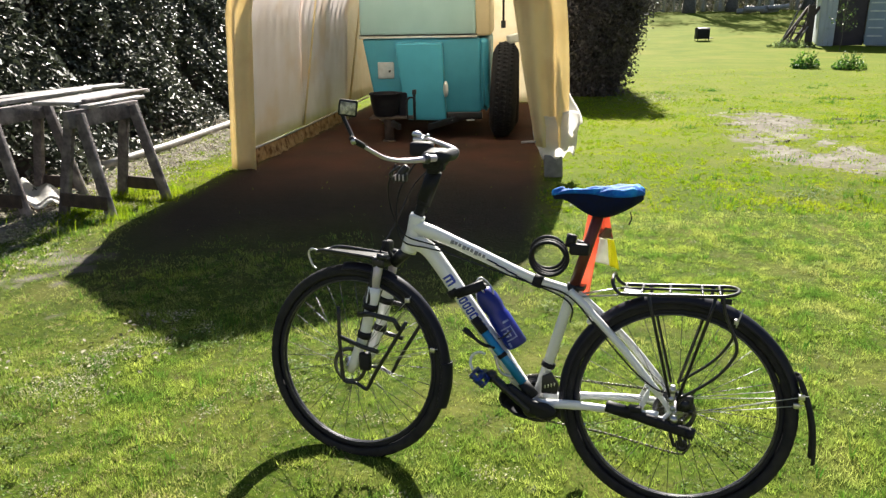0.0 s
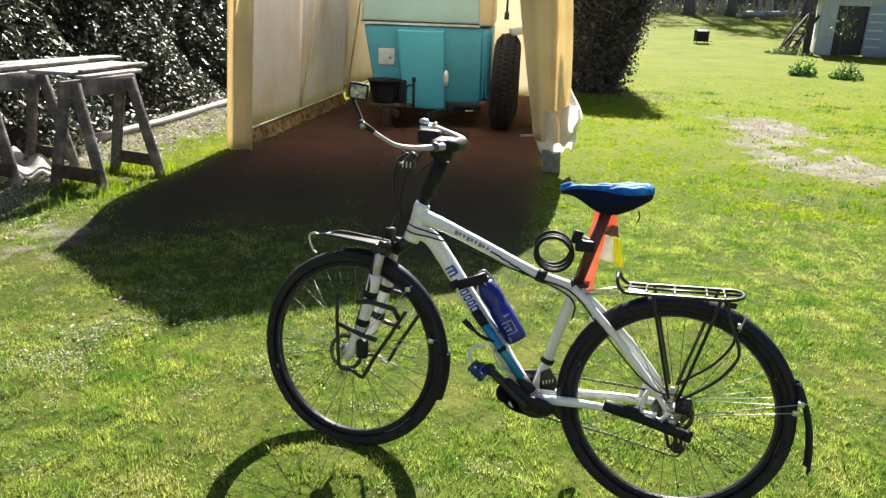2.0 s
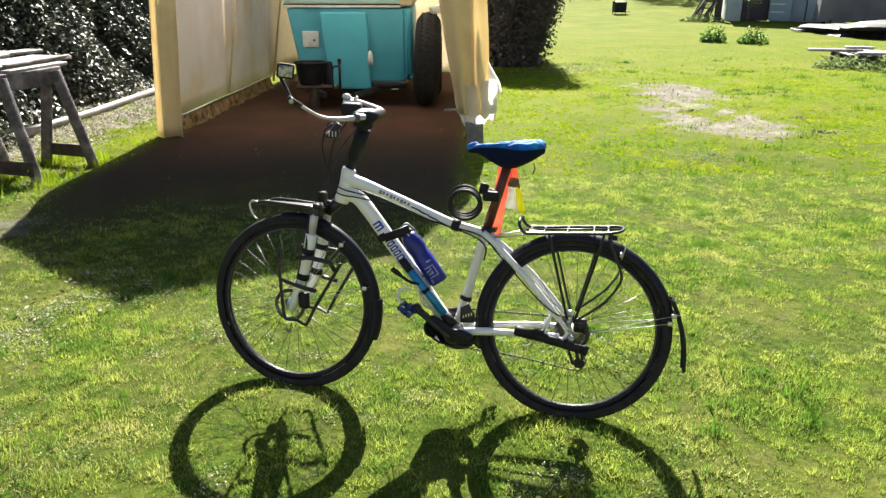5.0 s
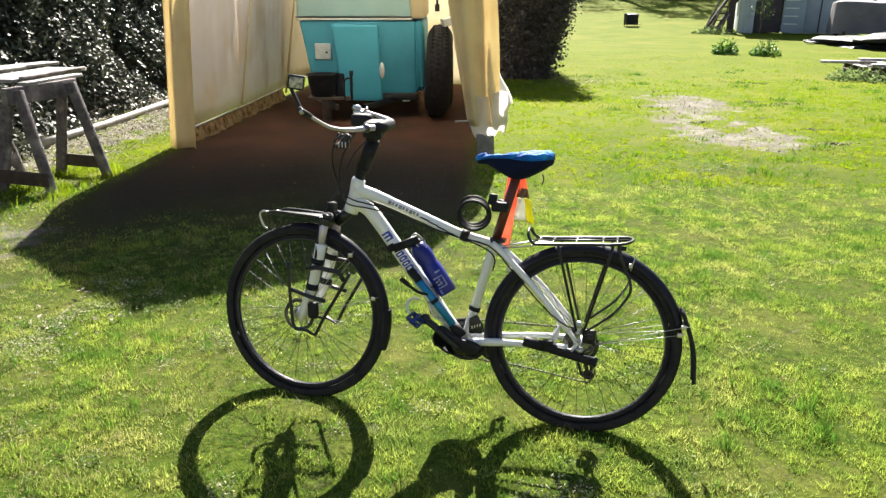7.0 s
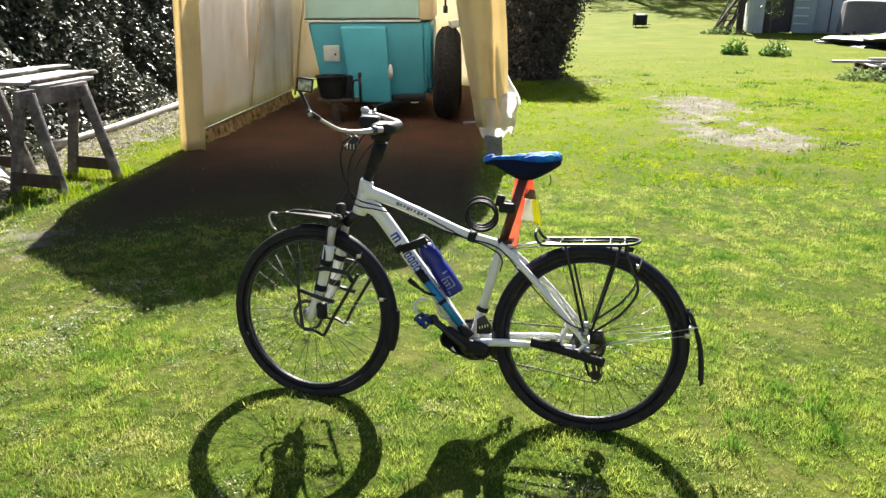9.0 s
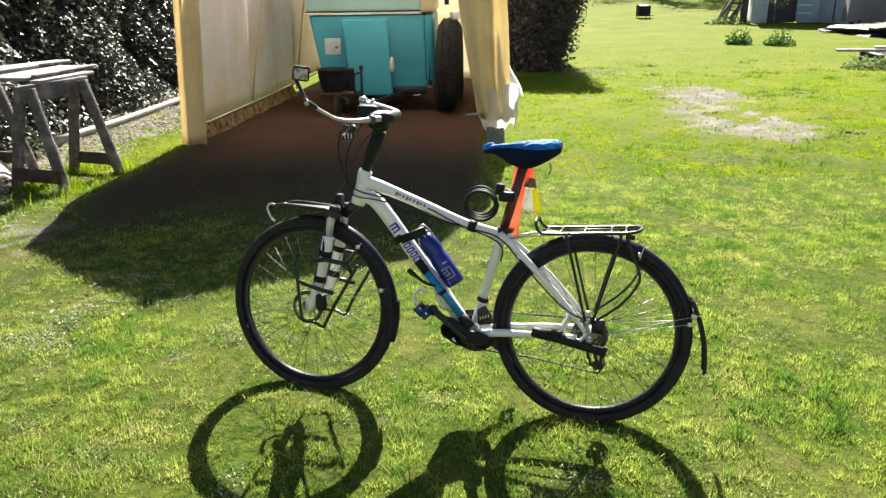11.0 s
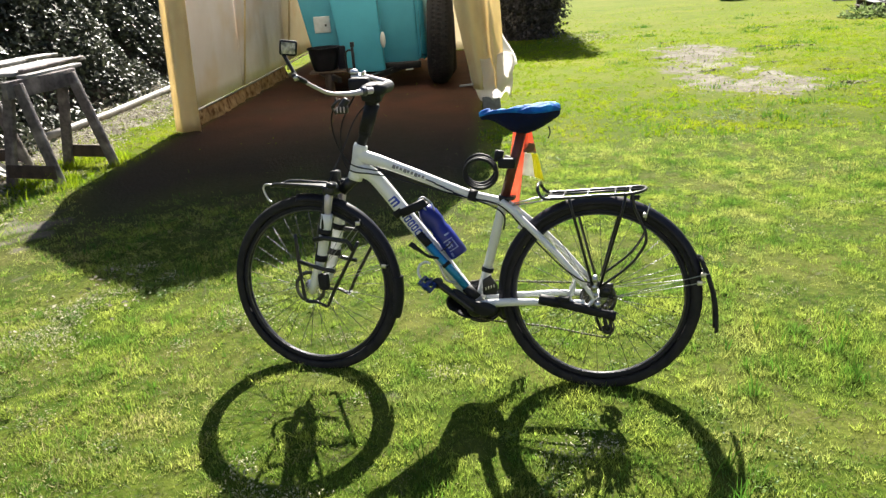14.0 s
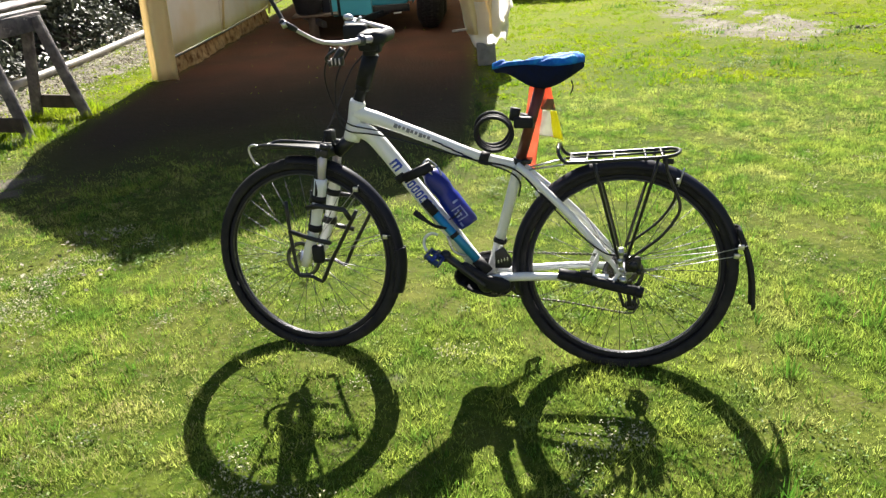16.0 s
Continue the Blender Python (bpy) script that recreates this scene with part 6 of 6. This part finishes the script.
def heap(name, label, category, x, y, a, b, h, mat, seed, turn):
    bm = BM()
    bmesh.ops.create_icosphere(bm, subdivisions=4, radius=1.0)
    for v in bm.verts:
        p = v.co.copy()
        w = 0.5 * noise.noise(p * 1.7 + Vector((seed, 0, 0))) + 0.25 * noise.noise(p * 4.1 + Vector((0, seed, 0)))
        v.co = Vector((p.x * a * (1 + w), p.y * b * (1 + w), max(-0.02, p.z * h * (1 + 0.6 * w))))
    ob = mesh_object(name, bm, mat)
    ob.matrix_world = pose(x, y, float(rise(0, y)), 0, 0, turn)
    return tagged(ob, label, category)


# black mound in place of dark clutter and the shadow cast over it
heap("tarpaulin_cover", "low black mound standing for dark clutter and cast shadow", "tarpaulin", 14.3, 23.7, 2.5, 2.2, 0.42, M_BLACK, 3.0, -15)
heap("plastic_sack", "crumpled white plastic sack beside the black mound", "sack", 13.2, 25.9, 0.36, 0.28, 0.16, M_CANVASWHITE, 9.0, 30)
for (x0, y0, x1, y1, z) in ((12.3, 26.1, 13.5, 25.8, 0.05), (12.0, 25.2, 13.0, 25.5, 0.05), (12.5, 25.0, 13.7, 25.7, 0.10), (12.9, 26.6, 14.0, 26.4, 0.12)):
    bm = BM()
    beam(bm, (x0, y0, z + float(rise(0, y0))), (x1, y1, z + float(rise(0, y0)) + 0.03), 0.22, 0.05)
    tagged(mesh_object("plank", bm, M_BOARDWHITE), "pale plank thrown down on the lawn before the shed", "plank", "planks thrown down before the shed")


def deck():
    t = thing("pallet_stack", "low stack of weathered pallets with pale top boards", "pallet", at=pose(8.12, 14.75, 0, 0, 0, -12))
    for j in range(2):
        z = 0.12 * j
        for i in range(3):
            bm = BM()
            beam(bm, (0.05, 0.08 + 0.55 * i, z + 0.045), (2.9, 0.08 + 0.55 * i, z + 0.045), 0.09, 0.09)
            part("bearer", bm, M_DARKWOOD, t)
        for i in range(14):
            bm = BM()
            x = 0.1 + 0.21 * i
            beam(bm, (x, 0, z + 0.105), (x, 1.25, z + 0.105), 0.13, 0.022)
            # slats are pale on the top tier and dark on the one below
            part("slat", bm, M_BOARDWHITE if j == 1 else M_DARKWOOD, t)
    return t


deck()
for (x0, y0, x1, y1, z, mt, lab) in ((7.75, 15.55, 8.75, 15.35, 0.262, M_BOARDWHITE, "pale plank jutting out over the pallets"), (8.3, 14.67, 10.85, 14.13, 0.265, M_BOARDWHITE, "bleached plank lying along the pallets"), (8.35, 15.25, 8.85, 15.15, 0.33, M_BOARDWHITE, "thick weathered plank lying on the pallets")):
    bm = BM()
    beam(bm, (x0, y0, z), (x1, y1, z), 0.17, 0.05)
    tagged(mesh_object("plank", bm, mt), lab, "plank", "planks on the pallets")


def fire_box():
    t = thing("barbecue", "black box barbecue standing on the far lawn", "barbecue", at=pose(8.5, 35.0, float(rise(0, 35.0)), 0, 0, 6) @ Matrix.Diagonal((0.82, 0.82, 0.85, 1)))
    bm = BM()
    box(bm, (-0.34, -0.26, 0.10), (0.32, 0.26, 0.58), 0.03)
    part("body", bm, M_BLACK, t)
    bm = BM()
    sheet(bm, lambda u, v: (-0.35 + 0.68 * u, -0.27 + 0.54 * v, 0.585 + 0.09 * math.sin(math.pi * v)), 4, 10, 0.012)
    part("lid", bm, M_BLACK, t)
    for x in (-0.30, 0.28):
        for y in (-0.22, 0.22):
            part("leg", tube(BM(), [(x, y, 0), (x, y, 0.12)], 0.02, 8), M_BLACKMETAL, t)
    bm = BM()
    box(bm, (0.32, -0.20, 0.12), (0.56, 0.20, 0.15), 0.008)
    part("side_shelf", bm, M_DARKWOOD, t)
    return t


fire_box()


def tree(name, label, x, y, h, r, seed, leaves):
    rng = random.Random(seed)
    t = thing(name, label, "tree", "trees of the far wood", at=pose(x, y, float(rise(x, y)) - 0.05, 0, 0, rng.uniform(0, 360)))
    bm = BM()
    lx, ly = rng.uniform(-0.4, 0.4), rng.uniform(-0.4, 0.4)
    trunk = smooth_line([(0, 0, 0), (lx * 0.2, ly * 0.2, h * 0.25), (lx * 0.6, ly * 0.5, h * 0.55), (lx, ly, h * 0.92)], 5)
    tube(bm, trunk, [r * (1.5 if i == 0 else 1.15 if i == 1 else 1 - 0.85 * i / len(trunk)) for i in range(len(trunk))], 10)
    pts = []
    for i in range(11):
        k = rng.uniform(0.35, 0.95)
        p = trunk[int(k * (len(trunk) - 1))]
        a, L = rng.uniform(0, 6.28), h * rng.uniform(0.14, 0.28)
        e = p + Vector((math.cos(a) * L, math.sin(a) * L, L * rng.uniform(0.3, 0.9)))
        mid = p.lerp(e, 0.5) + Vector((0, 0, -0.1 * L))
        tube(bm, smooth_line([p, mid, e], 4), [r * 0.4 * (1 - 0.85 * q / 8) for q in range(9)], 6)
        pts += [mid.lerp(e, q) for q in (0.2, 0.5, 0.8, 1.0)]
    part("trunk", bm, M_BARK, t)
    nr = np.random.default_rng(seed)
    base = np.array([tuple(p) for p in pts])
    c = base[nr.integers(0, len(base), leaves)] + nr.normal(0, 0.55, (leaves, 3))
    leaf_cloud("crown", t, c, np.tile([0, 0, 0.6], (leaves, 1)), 0.16, M_LEAFTREE, seed + 1, spread=1.0)
    return t


tree_a = tree("tree", "tall dark-stemmed tree at the edge of the far wood", 13.6, 60.5, 15, 0.36, 41, 2600)
tree_b = tree("tree", "slender pale-stemmed tree of the far wood", 20.5, 63.0, 12, 0.13, 42, 700)
for o in tree_b.children:
    if o.name.startswith("trunk"):
        o.data.materials[0] = M_PALEBARK
rt = random.Random(9)
for i, x in enumerate((17.2, 24.0, 33.0)):
    copy_thing(tree_a, pose(x, 62 + 3 * i, float(rise(x, 62 + 3 * i)) - 0.05, 0, 0, 77 * i))
for i in range(120):
    x, y = 3 + 0.42 * i + rt.uniform(-0.4, 0.4), 65 + rt.uniform(0, 13)
    c = copy_thing(tree_b, pose(x, y, float(rise(x, y)) - 0.05, 0, 0, rt.uniform(0, 360)))
    c.scale = (rt.uniform(0.5, 1.1),) * 2 + (rt.uniform(0.8, 1.15),)


def undergrowth():
    rng = np.random.default_rng(77)
    k = 22000
    x, y = rng.uniform(-10, 70, k), rng.uniform(71, 84, k)
    hgt = 0.9 + 0.7 * np.sin(0.7 * x) * np.sin(0.31 * x + 1) + 0.5 * np.sin(1.9 * x)
    z = rise(x, y) + rng.uniform(0, 1, k) ** 1.5 * np.maximum(hgt, 0.4)
    ob = leaf_cloud("undergrowth", None, np.stack([x, y, z], 1), np.tile([0, -0.6, 0.4], (k, 1)), 0.16, M_BRUSH, 78, spread=0.9)
    return tagged(ob, "tangled bare undergrowth below the far trees", "bushes", kind="stuff")


undergrowth()


def wood_edge():
    def f(u, v):
        x = -120 + 330 * u
        return (x, 92 + 6 * math.sin(9 * u), 1.0 + 14 * v * (0.8 + 0.2 * math.sin(40 * u)))
    ob = mesh_object("backdrop", sheet(BM(), f, 80, 6), M_WOODEDGE)
    return tagged(ob, "dark mass of the distant wood", "wood", kind="structure")


wood_edge()


def sky_screen():
    """Unseen dark ring, added on the other sides to hold back sky light."""
    def f(u, v):
        a = radians(58 + 244 * u)
        return (27 * math.sin(a), 4 + 27 * math.cos(a), -0.2 + 13 * v * (0.85 + 0.15 * math.sin(31 * u) * math.sin(13 * u + 1)))
    ob = mesh_object("backdrop", sheet(BM(), f, 90, 6), M_WOODEDGE)
    return tagged(ob, "unseen dark screen added round the garden", "wood", kind="structure")


sky_screen()


def log_pile():
    t = thing("log_pile", "heap of cut pale logs before the far trees", "logs", at=pose(17.6, 57.5, float(rise(0, 57.5))))
    rng = random.Random(3)
    for i in range(6):
        x, z = -1.3 + 0.42 * i, 0.18 + 0.16 * (i % 2)
        bm = BM()
        tube(bm, [(x, -0.2, z), (x + rng.uniform(0.8, 1.6), rng.uniform(-0.6, 0.6), z + rng.uniform(-0.05, 0.2))], rng.uniform(0.13, 0.2), 10)
        part("log", bm, M_PIPE, t)
    return t


log_pile()


def weed(name, label, x, y, r, h, k, seed, size=0.05, mat=None):
    rng = np.random.default_rng(seed)
    t = thing(name, label, "weeds", at=pose(x, y, float(rise(x, y))))
    a, d = rng.uniform(0, 2 * np.pi, k), np.sqrt(rng.uniform(0, 1, k)) * r
    z = rng.uniform(0.02, 1, k) * h * (1 - 0.6 * (d / r) ** 2) * (0.6 + 0.5 * np.sin(5 * a + seed) * np.sin(3 * a))
    leaf_cloud("leaves", t, np.stack([d * np.cos(a), d * np.sin(a) * 0.7, z], 1), np.tile([0, -0.2, 0.7], (k, 1)), size, mat or M_WEED, seed + 1, spread=0.8)
    bm = BM()
    for i in range(14):
        q = rng.uniform(0, 6.28)
        e = rng.uniform(0.2, 0.9) * r
        tube(bm, [(0.2 * e * math.cos(q), 0.2 * e * math.sin(q), 0), (e * math.cos(q), 0.7 * e * math.sin(q), h * rng.uniform(0.5, 0.95))], 0.006, 5)
    tagged(part("stem", bm, M_WEED, t), kind="stuff")
    return t


weed("weed_clump", "leafy green weed clump in the lawn", 7.72, 20.9, 0.36, 0.50, 620, 51, 0.042, M_TUFT)
weed("weed_clump", "leafy green weed clump in the lawn", 8.62, 20.4, 0.42, 0.48, 560, 52, 0.042, M_TUFT)
weed("weed_clump", "pale leafy weeds growing before the pallets", 7.95, 14.55, 0.55, 0.32, 380, 53, 0.045)
weed("weed_clump", "pale leafy weeds growing before the pallets", 8.60, 14.1, 0.65, 0.36, 460, 54, 0.048)
weed("weed_clump", "leafy weeds beside the old ladder", 10.9, 31.0, 0.9, 0.35, 420, 55, 0.07)


def sapling():
    t = thing("sapling", "thin young tree with sparse pale leaves before the shed", "tree", at=pose(11.75, 28.6, float(rise(0, 28.6))) @ Matrix.Diagonal((0.75, 0.75, 0.78, 1)))
    bm = BM()
    tube(bm, smooth_line([(0, 0, 0), (0.05, 0, 0.6), (0.02, 0.1, 1.2), (0.1, 0.1, 2.2)], 4), 0.02, 6)
    rng = np.random.default_rng(61)
    ends = []
    for i in range(10):
        z = rng.uniform(0.7, 2.1)
        a = rng.uniform(0, 6.28)
        e = (0.36 * math.cos(a), 0.36 * math.sin(a), z + 0.30)
        tube(bm, [(0.05, 0.05, z), e], 0.008, 5)
        ends.append(e)
    part("trunk", bm, M_BARK, t)
    c = np.array(ends)[rng.integers(0, 10, 190)] + rng.normal(0, 0.13, (190, 3))
    leaf_cloud("crown", t, c, np.tile([0, 0, 0.6], (190, 1)), 0.05, M_LEAFTREE, 62, spread=1.0)


sapling()

# poles leaning together beside the shed
rp = random.Random(17)
for k in range(6):
    x, y = 10.5 + 0.16 * k, 31.2 + rp.uniform(-0.2, 0.2)
    z = float(rise(x, y))
    lx, h = rp.uniform(0.3, 0.9), rp.uniform(0.7, 1.6)
    o = mesh_object("pole", tube(BM(), smooth_line([(x, y, z), (x + 0.5 * lx + 0.03, y + 0.1, z + 0.5 * h), (x + lx, y + 0.25, z + h)], 4), 0.03, 8), M_DARKWOOD if k % 3 else M_WOODGREY)
    tagged(o, "thin dark weathered pole leaning beside the shed", "pole", "poles leaning beside the shed")


# ==== turf ====
blades("grass_near", "short sunlit lawn grass near the bicycle", -6.0, 9.0, -2.2, 6.2, 1150000, 0.010, 0.028, 0.0017, M_BLADE, 1, lean=1.0, simple=True,
       keep=lambda x, y: 0.5 + 0.5 * np.clip(2.6 - 0.5 * np.abs(x - 0.2), 0, 1) * np.clip((y + 0.6) / 1.6, 0, 1))
blades("grass_middle", "sunlit lawn grass round the tent", -4.6, 9.5, 6.2, 14.5, 620000, 0.010, 0.026, 0.0040, M_BLADEMID, 2, lean=1.0, simple=True,
       keep=lambda x, y: np.clip((15.0 - y + 0.5 * np.sin(1.3 * x)) / 6.0, 0.0, 1))
blades("grass_far", "sunlit lawn grass of the far lawn", 0.5, 15.0, 11.0, 24.0, 170000, 0.008, 0.022, 0.0085, M_BLADEMID, 3, lean=1.2, simple=True,
       keep=lambda x, y: (x > 1.0 + (y - 10) * 0.16) * np.clip((22 - y) / 9, 0, 1) * np.clip((y - 10.5) / 3, 0.1, 1))
blades("grass_undergrowth", "fine short grass round the bicycle", -4.2, 4.8, -0.2, 6.4, 1350000, 0.009, 0.026, 0.0016, M_BLADE, 8, lean=1.0, simple=True,
       keep=lambda x, y: np.clip((x + 4.2) / 1.6, 0, 1) * np.clip((4.8 - x) / 1.6, 0, 1) * np.clip((y + 0.2) / 1.5, 0, 1) * np.clip((6.4 - y) / 1.6, 0, 1))
blades("half_dry_grass", "half-dry pale grass on the hedge side of the lawn", -4.4, 0.2, 0.6, 6.0, 400000, 0.008, 0.022, 0.0017, M_BLADEDRY, 10, lean=1.4, simple=True,
       keep=lambda x, y: np.clip((0.1 - x) / 2.6, 0, 1) * np.clip((y - 0.6) / 0.8, 0, 1) * np.clip((6.0 - y) / 1.5, 0, 1) * np.clip(2.6 * patchy(x, y, 0.5, 75) - 0.8, 0.05, 1))
blades("thatch", "brown matted thatch in the gaps of the lawn", -4.2, 4.6, 0.2, 6.6, 620000, 0.004, 0.011, 0.0017, M_THATCH, 12, lean=3.2, simple=True, thin=True,
       keep=lambda x, y: np.clip((y - 0.2) / 0.8, 0, 1) * np.clip((6.6 - y) / 1.5, 0, 1) * np.clip(1.0 - 0.12 * x, 0.4, 1))
blades("dry_grass", "dry straw among the lawn grass", -4.5, 6.0, 0.2, 9.0, 34000, 0.006, 0.018, 0.0017, M_STRAW, 4, lean=2.6,
       keep=lambda x, y: np.clip(0.12 + 1.6 * np.maximum(0, np.sin(3.1 * x + 1.4 * np.sin(2.3 * y)) * np.sin(3.7 * y + 1.9 * np.sin(1.7 * x))) ** 1.5 - 0.15 * x, 0, 1))
blades("tall_tufts", "scattered taller green tufts in the lawn", -3.4, 4.2, 0.4, 7.5, 38000, 0.028, 0.065, 0.0021, M_TUFT, 6, lean=0.6,
       keep=lambda x, y: np.clip(np.sin(2.7 * x + 2.1 * np.sin(1.9 * y)) * np.sin(2.9 * y + 1.7 * np.sin(2.3 * x)) * 2.2, 0.0, 1) * np.clip((y - 0.4) / 1.2, 0, 1))
blades("tall_grass", "taller unmown grass round the sawhorses", -4.2, -2.85, 5.3, 7.6, 15000, 0.035, 0.09, 0.0024, M_BLADEMID, 5, lean=0.8, keep=lambda x, y: np.clip(1.25 - np.hypot((x + 3.38) / 0.42, (y - 6.45) / 0.65), 0.03, 1) * 2.5)


def spots(x, y):
    """Places of a few dark tufts in the open lawn."""
    rng = np.random.default_rng(33)
    d = np.zeros_like(x)
    for a, b in zip(rng.uniform(1.6, 8.5, 46), rng.uniform(6.5, 17.0, 46)):
        d = np.maximum(d, np.exp(-(((x - a) / 0.16) ** 2 + ((y - b) / 0.10) ** 2)))
    return d


blades("dark_tufts", "small dark green tufts in the open lawn", 1.2, 9.0, 6.2, 17.5, 260000, 0.03, 0.07, 0.004, M_TUFT, 9, lean=0.6, simple=True, keep=spots)


def litter():
    rng = np.random.default_rng(91)
    k = 90000
    x, y = rng.uniform(-5.0, -1.3, k), rng.uniform(2.4, 12.5, k)
    x2, y2 = rng.uniform(2.4, 5.3, 5000), rng.uniform(7.3, 12.8, 5000)
    x3, y3 = 2.5 + rng.normal(0, 0.35, 900), 14.2 + rng.normal(0, 0.5, 900)
    x, y = np.concatenate([x, x2, x3]), np.concatenate([y, y2, y3])
    ok = rng.uniform(0, 1, len(x)) < np.where(y > 13, 1.0, soil_amount(x, y) * np.where(x > 0, 0.5, 1.0) * (tent_floor_shade(x, y) < 0.05))
    x, y = x[ok], y[ok]
    k = len(x)
    z = lumps(x, y) + rng.uniform(0.004, 0.02, k)
    ob = leaf_cloud("leaf_litter", None, np.stack([x, y, z], 1), np.tile([0, 0, 1.0], (k, 1)), 0.0135, M_LITTER, 92, spread=0.35)
    return tagged(ob, "dry pale leaf litter on bare soil", "litter", kind="stuff")


litter()


def clods():
    rng = np.random.default_rng(94)
    k = 1500
    x, y = rng.uniform(2.3, 5.3, k), rng.uniform(7.0, 13.0, k)
    edge = soil_amount(x, y)
    ok = rng.uniform(0, 1, k) < 2.2 * edge * (1.05 - edge) * np.clip(2.4 * patchy(x, y, 0.4, 83) - 0.6, 0, 1)
    x, y = x[ok], y[ok]
    # dense dark clusters stand for the small shadows along the patch edge
    for a, b, n in ((4.71, 11.4, 60), (5.15, 11.2, 50), (4.9, 11.0, 40), (5.84, 13.8, 60), (4.5, 9.0, 40), (4.35, 8.1, 60), (3.3, 9.5, 50), (3.0, 10.9, 40), (4.2, 9.9, 40), (3.6, 12.6, 40)):
        x, y = np.concatenate([x, a + rng.normal(0, 0.10, n)]), np.concatenate([y, b + rng.normal(0, 0.035, n)])
    k = len(x)
    ob = leaf_cloud("soil_clods", None, np.stack([x, y, lumps(x, y) + 0.012], 1), np.tile([0, 0, 1.0], (k, 1)), 0.019, M_CLOD, 99, spread=0.35)
    return tagged(ob, "dark clods, dead tufts and painted edge shadows on the bare patch", "clods", kind="stuff")


clods()


def lawn_weeds():
    """Small flat glossy leaves in rosettes between the grass."""
    rng = np.random.default_rng(97)
    c = 6500
    cx, cy = rng.uniform(-3.6, 3.8, c), rng.uniform(0.9, 7.0, c)
    ok = rng.uniform(0, 1, c) < np.clip(3.0 * patchy(cx, cy, 0.35, 81) * patchy(cx, cy, 1.1, 82) - 0.75 - 0.08 * cx, 0.015, 1) * (tent_floor_shade(cx, cy) < 0.05)
    cx, cy = cx[ok], cy[ok]
    n = rng.integers(6, 46, len(cx))
    pick = np.repeat(np.arange(len(cx)), n)
    k = len(pick)
    a, d = rng.uniform(0, 2 * np.pi, k), np.sqrt(rng.uniform(0, 1, k)) * rng.uniform(0.02, 0.07, len(cx))[pick]
    x, y = cx[pick] + d * np.cos(a), cy[pick] + d * np.sin(a)
    z = lumps(x, y) + rng.uniform(0.012, 0.034, k)
    ob = leaf_cloud("lawn_weeds", None, np.stack([x, y, z], 1), np.tile([0, 0, 1.0], (k, 1)), 0.0062, M_CLOVER, 98, spread=0.42)
    return tagged(ob, "small glossy weed leaves growing in the lawn", "weeds", kind="stuff")


lawn_weeds()


def clover():
    """Pale dead bits, and pale colour for grass glints, in patches of a hand's width."""
    rng = np.random.default_rng(95)
    k = 520000
    x, y = rng.uniform(-3.9, 3.5, k), rng.uniform(1.0, 6.6, k)
    heart = 0.55 * patchy(x, y, 0.17, 85) + 0.45 * patchy(x, y, 0.60, 86) - 0.045 * (x + 1.0)
    near = rng.uniform(0, 1, k) < np.clip((heart - 0.66) * 4.0, 0.002, 0.9) * (tent_floor_shade(x, y) < 0.1)
    x, y = x[near], y[near]
    k = len(x)
    z = lumps(x, y) + rng.uniform(0.006, 0.022, k)
    ob = leaf_cloud("lawn_flecks", None, np.stack([x, y, z], 1), np.tile([0, 0, 1.0], (k, 1)), 0.0048, M_BLOSSOM, 96, spread=0.7)
    return tagged(ob, "small pale dry leaves and painted glints scattered in the lawn", "leaves", kind="stuff")


clover()
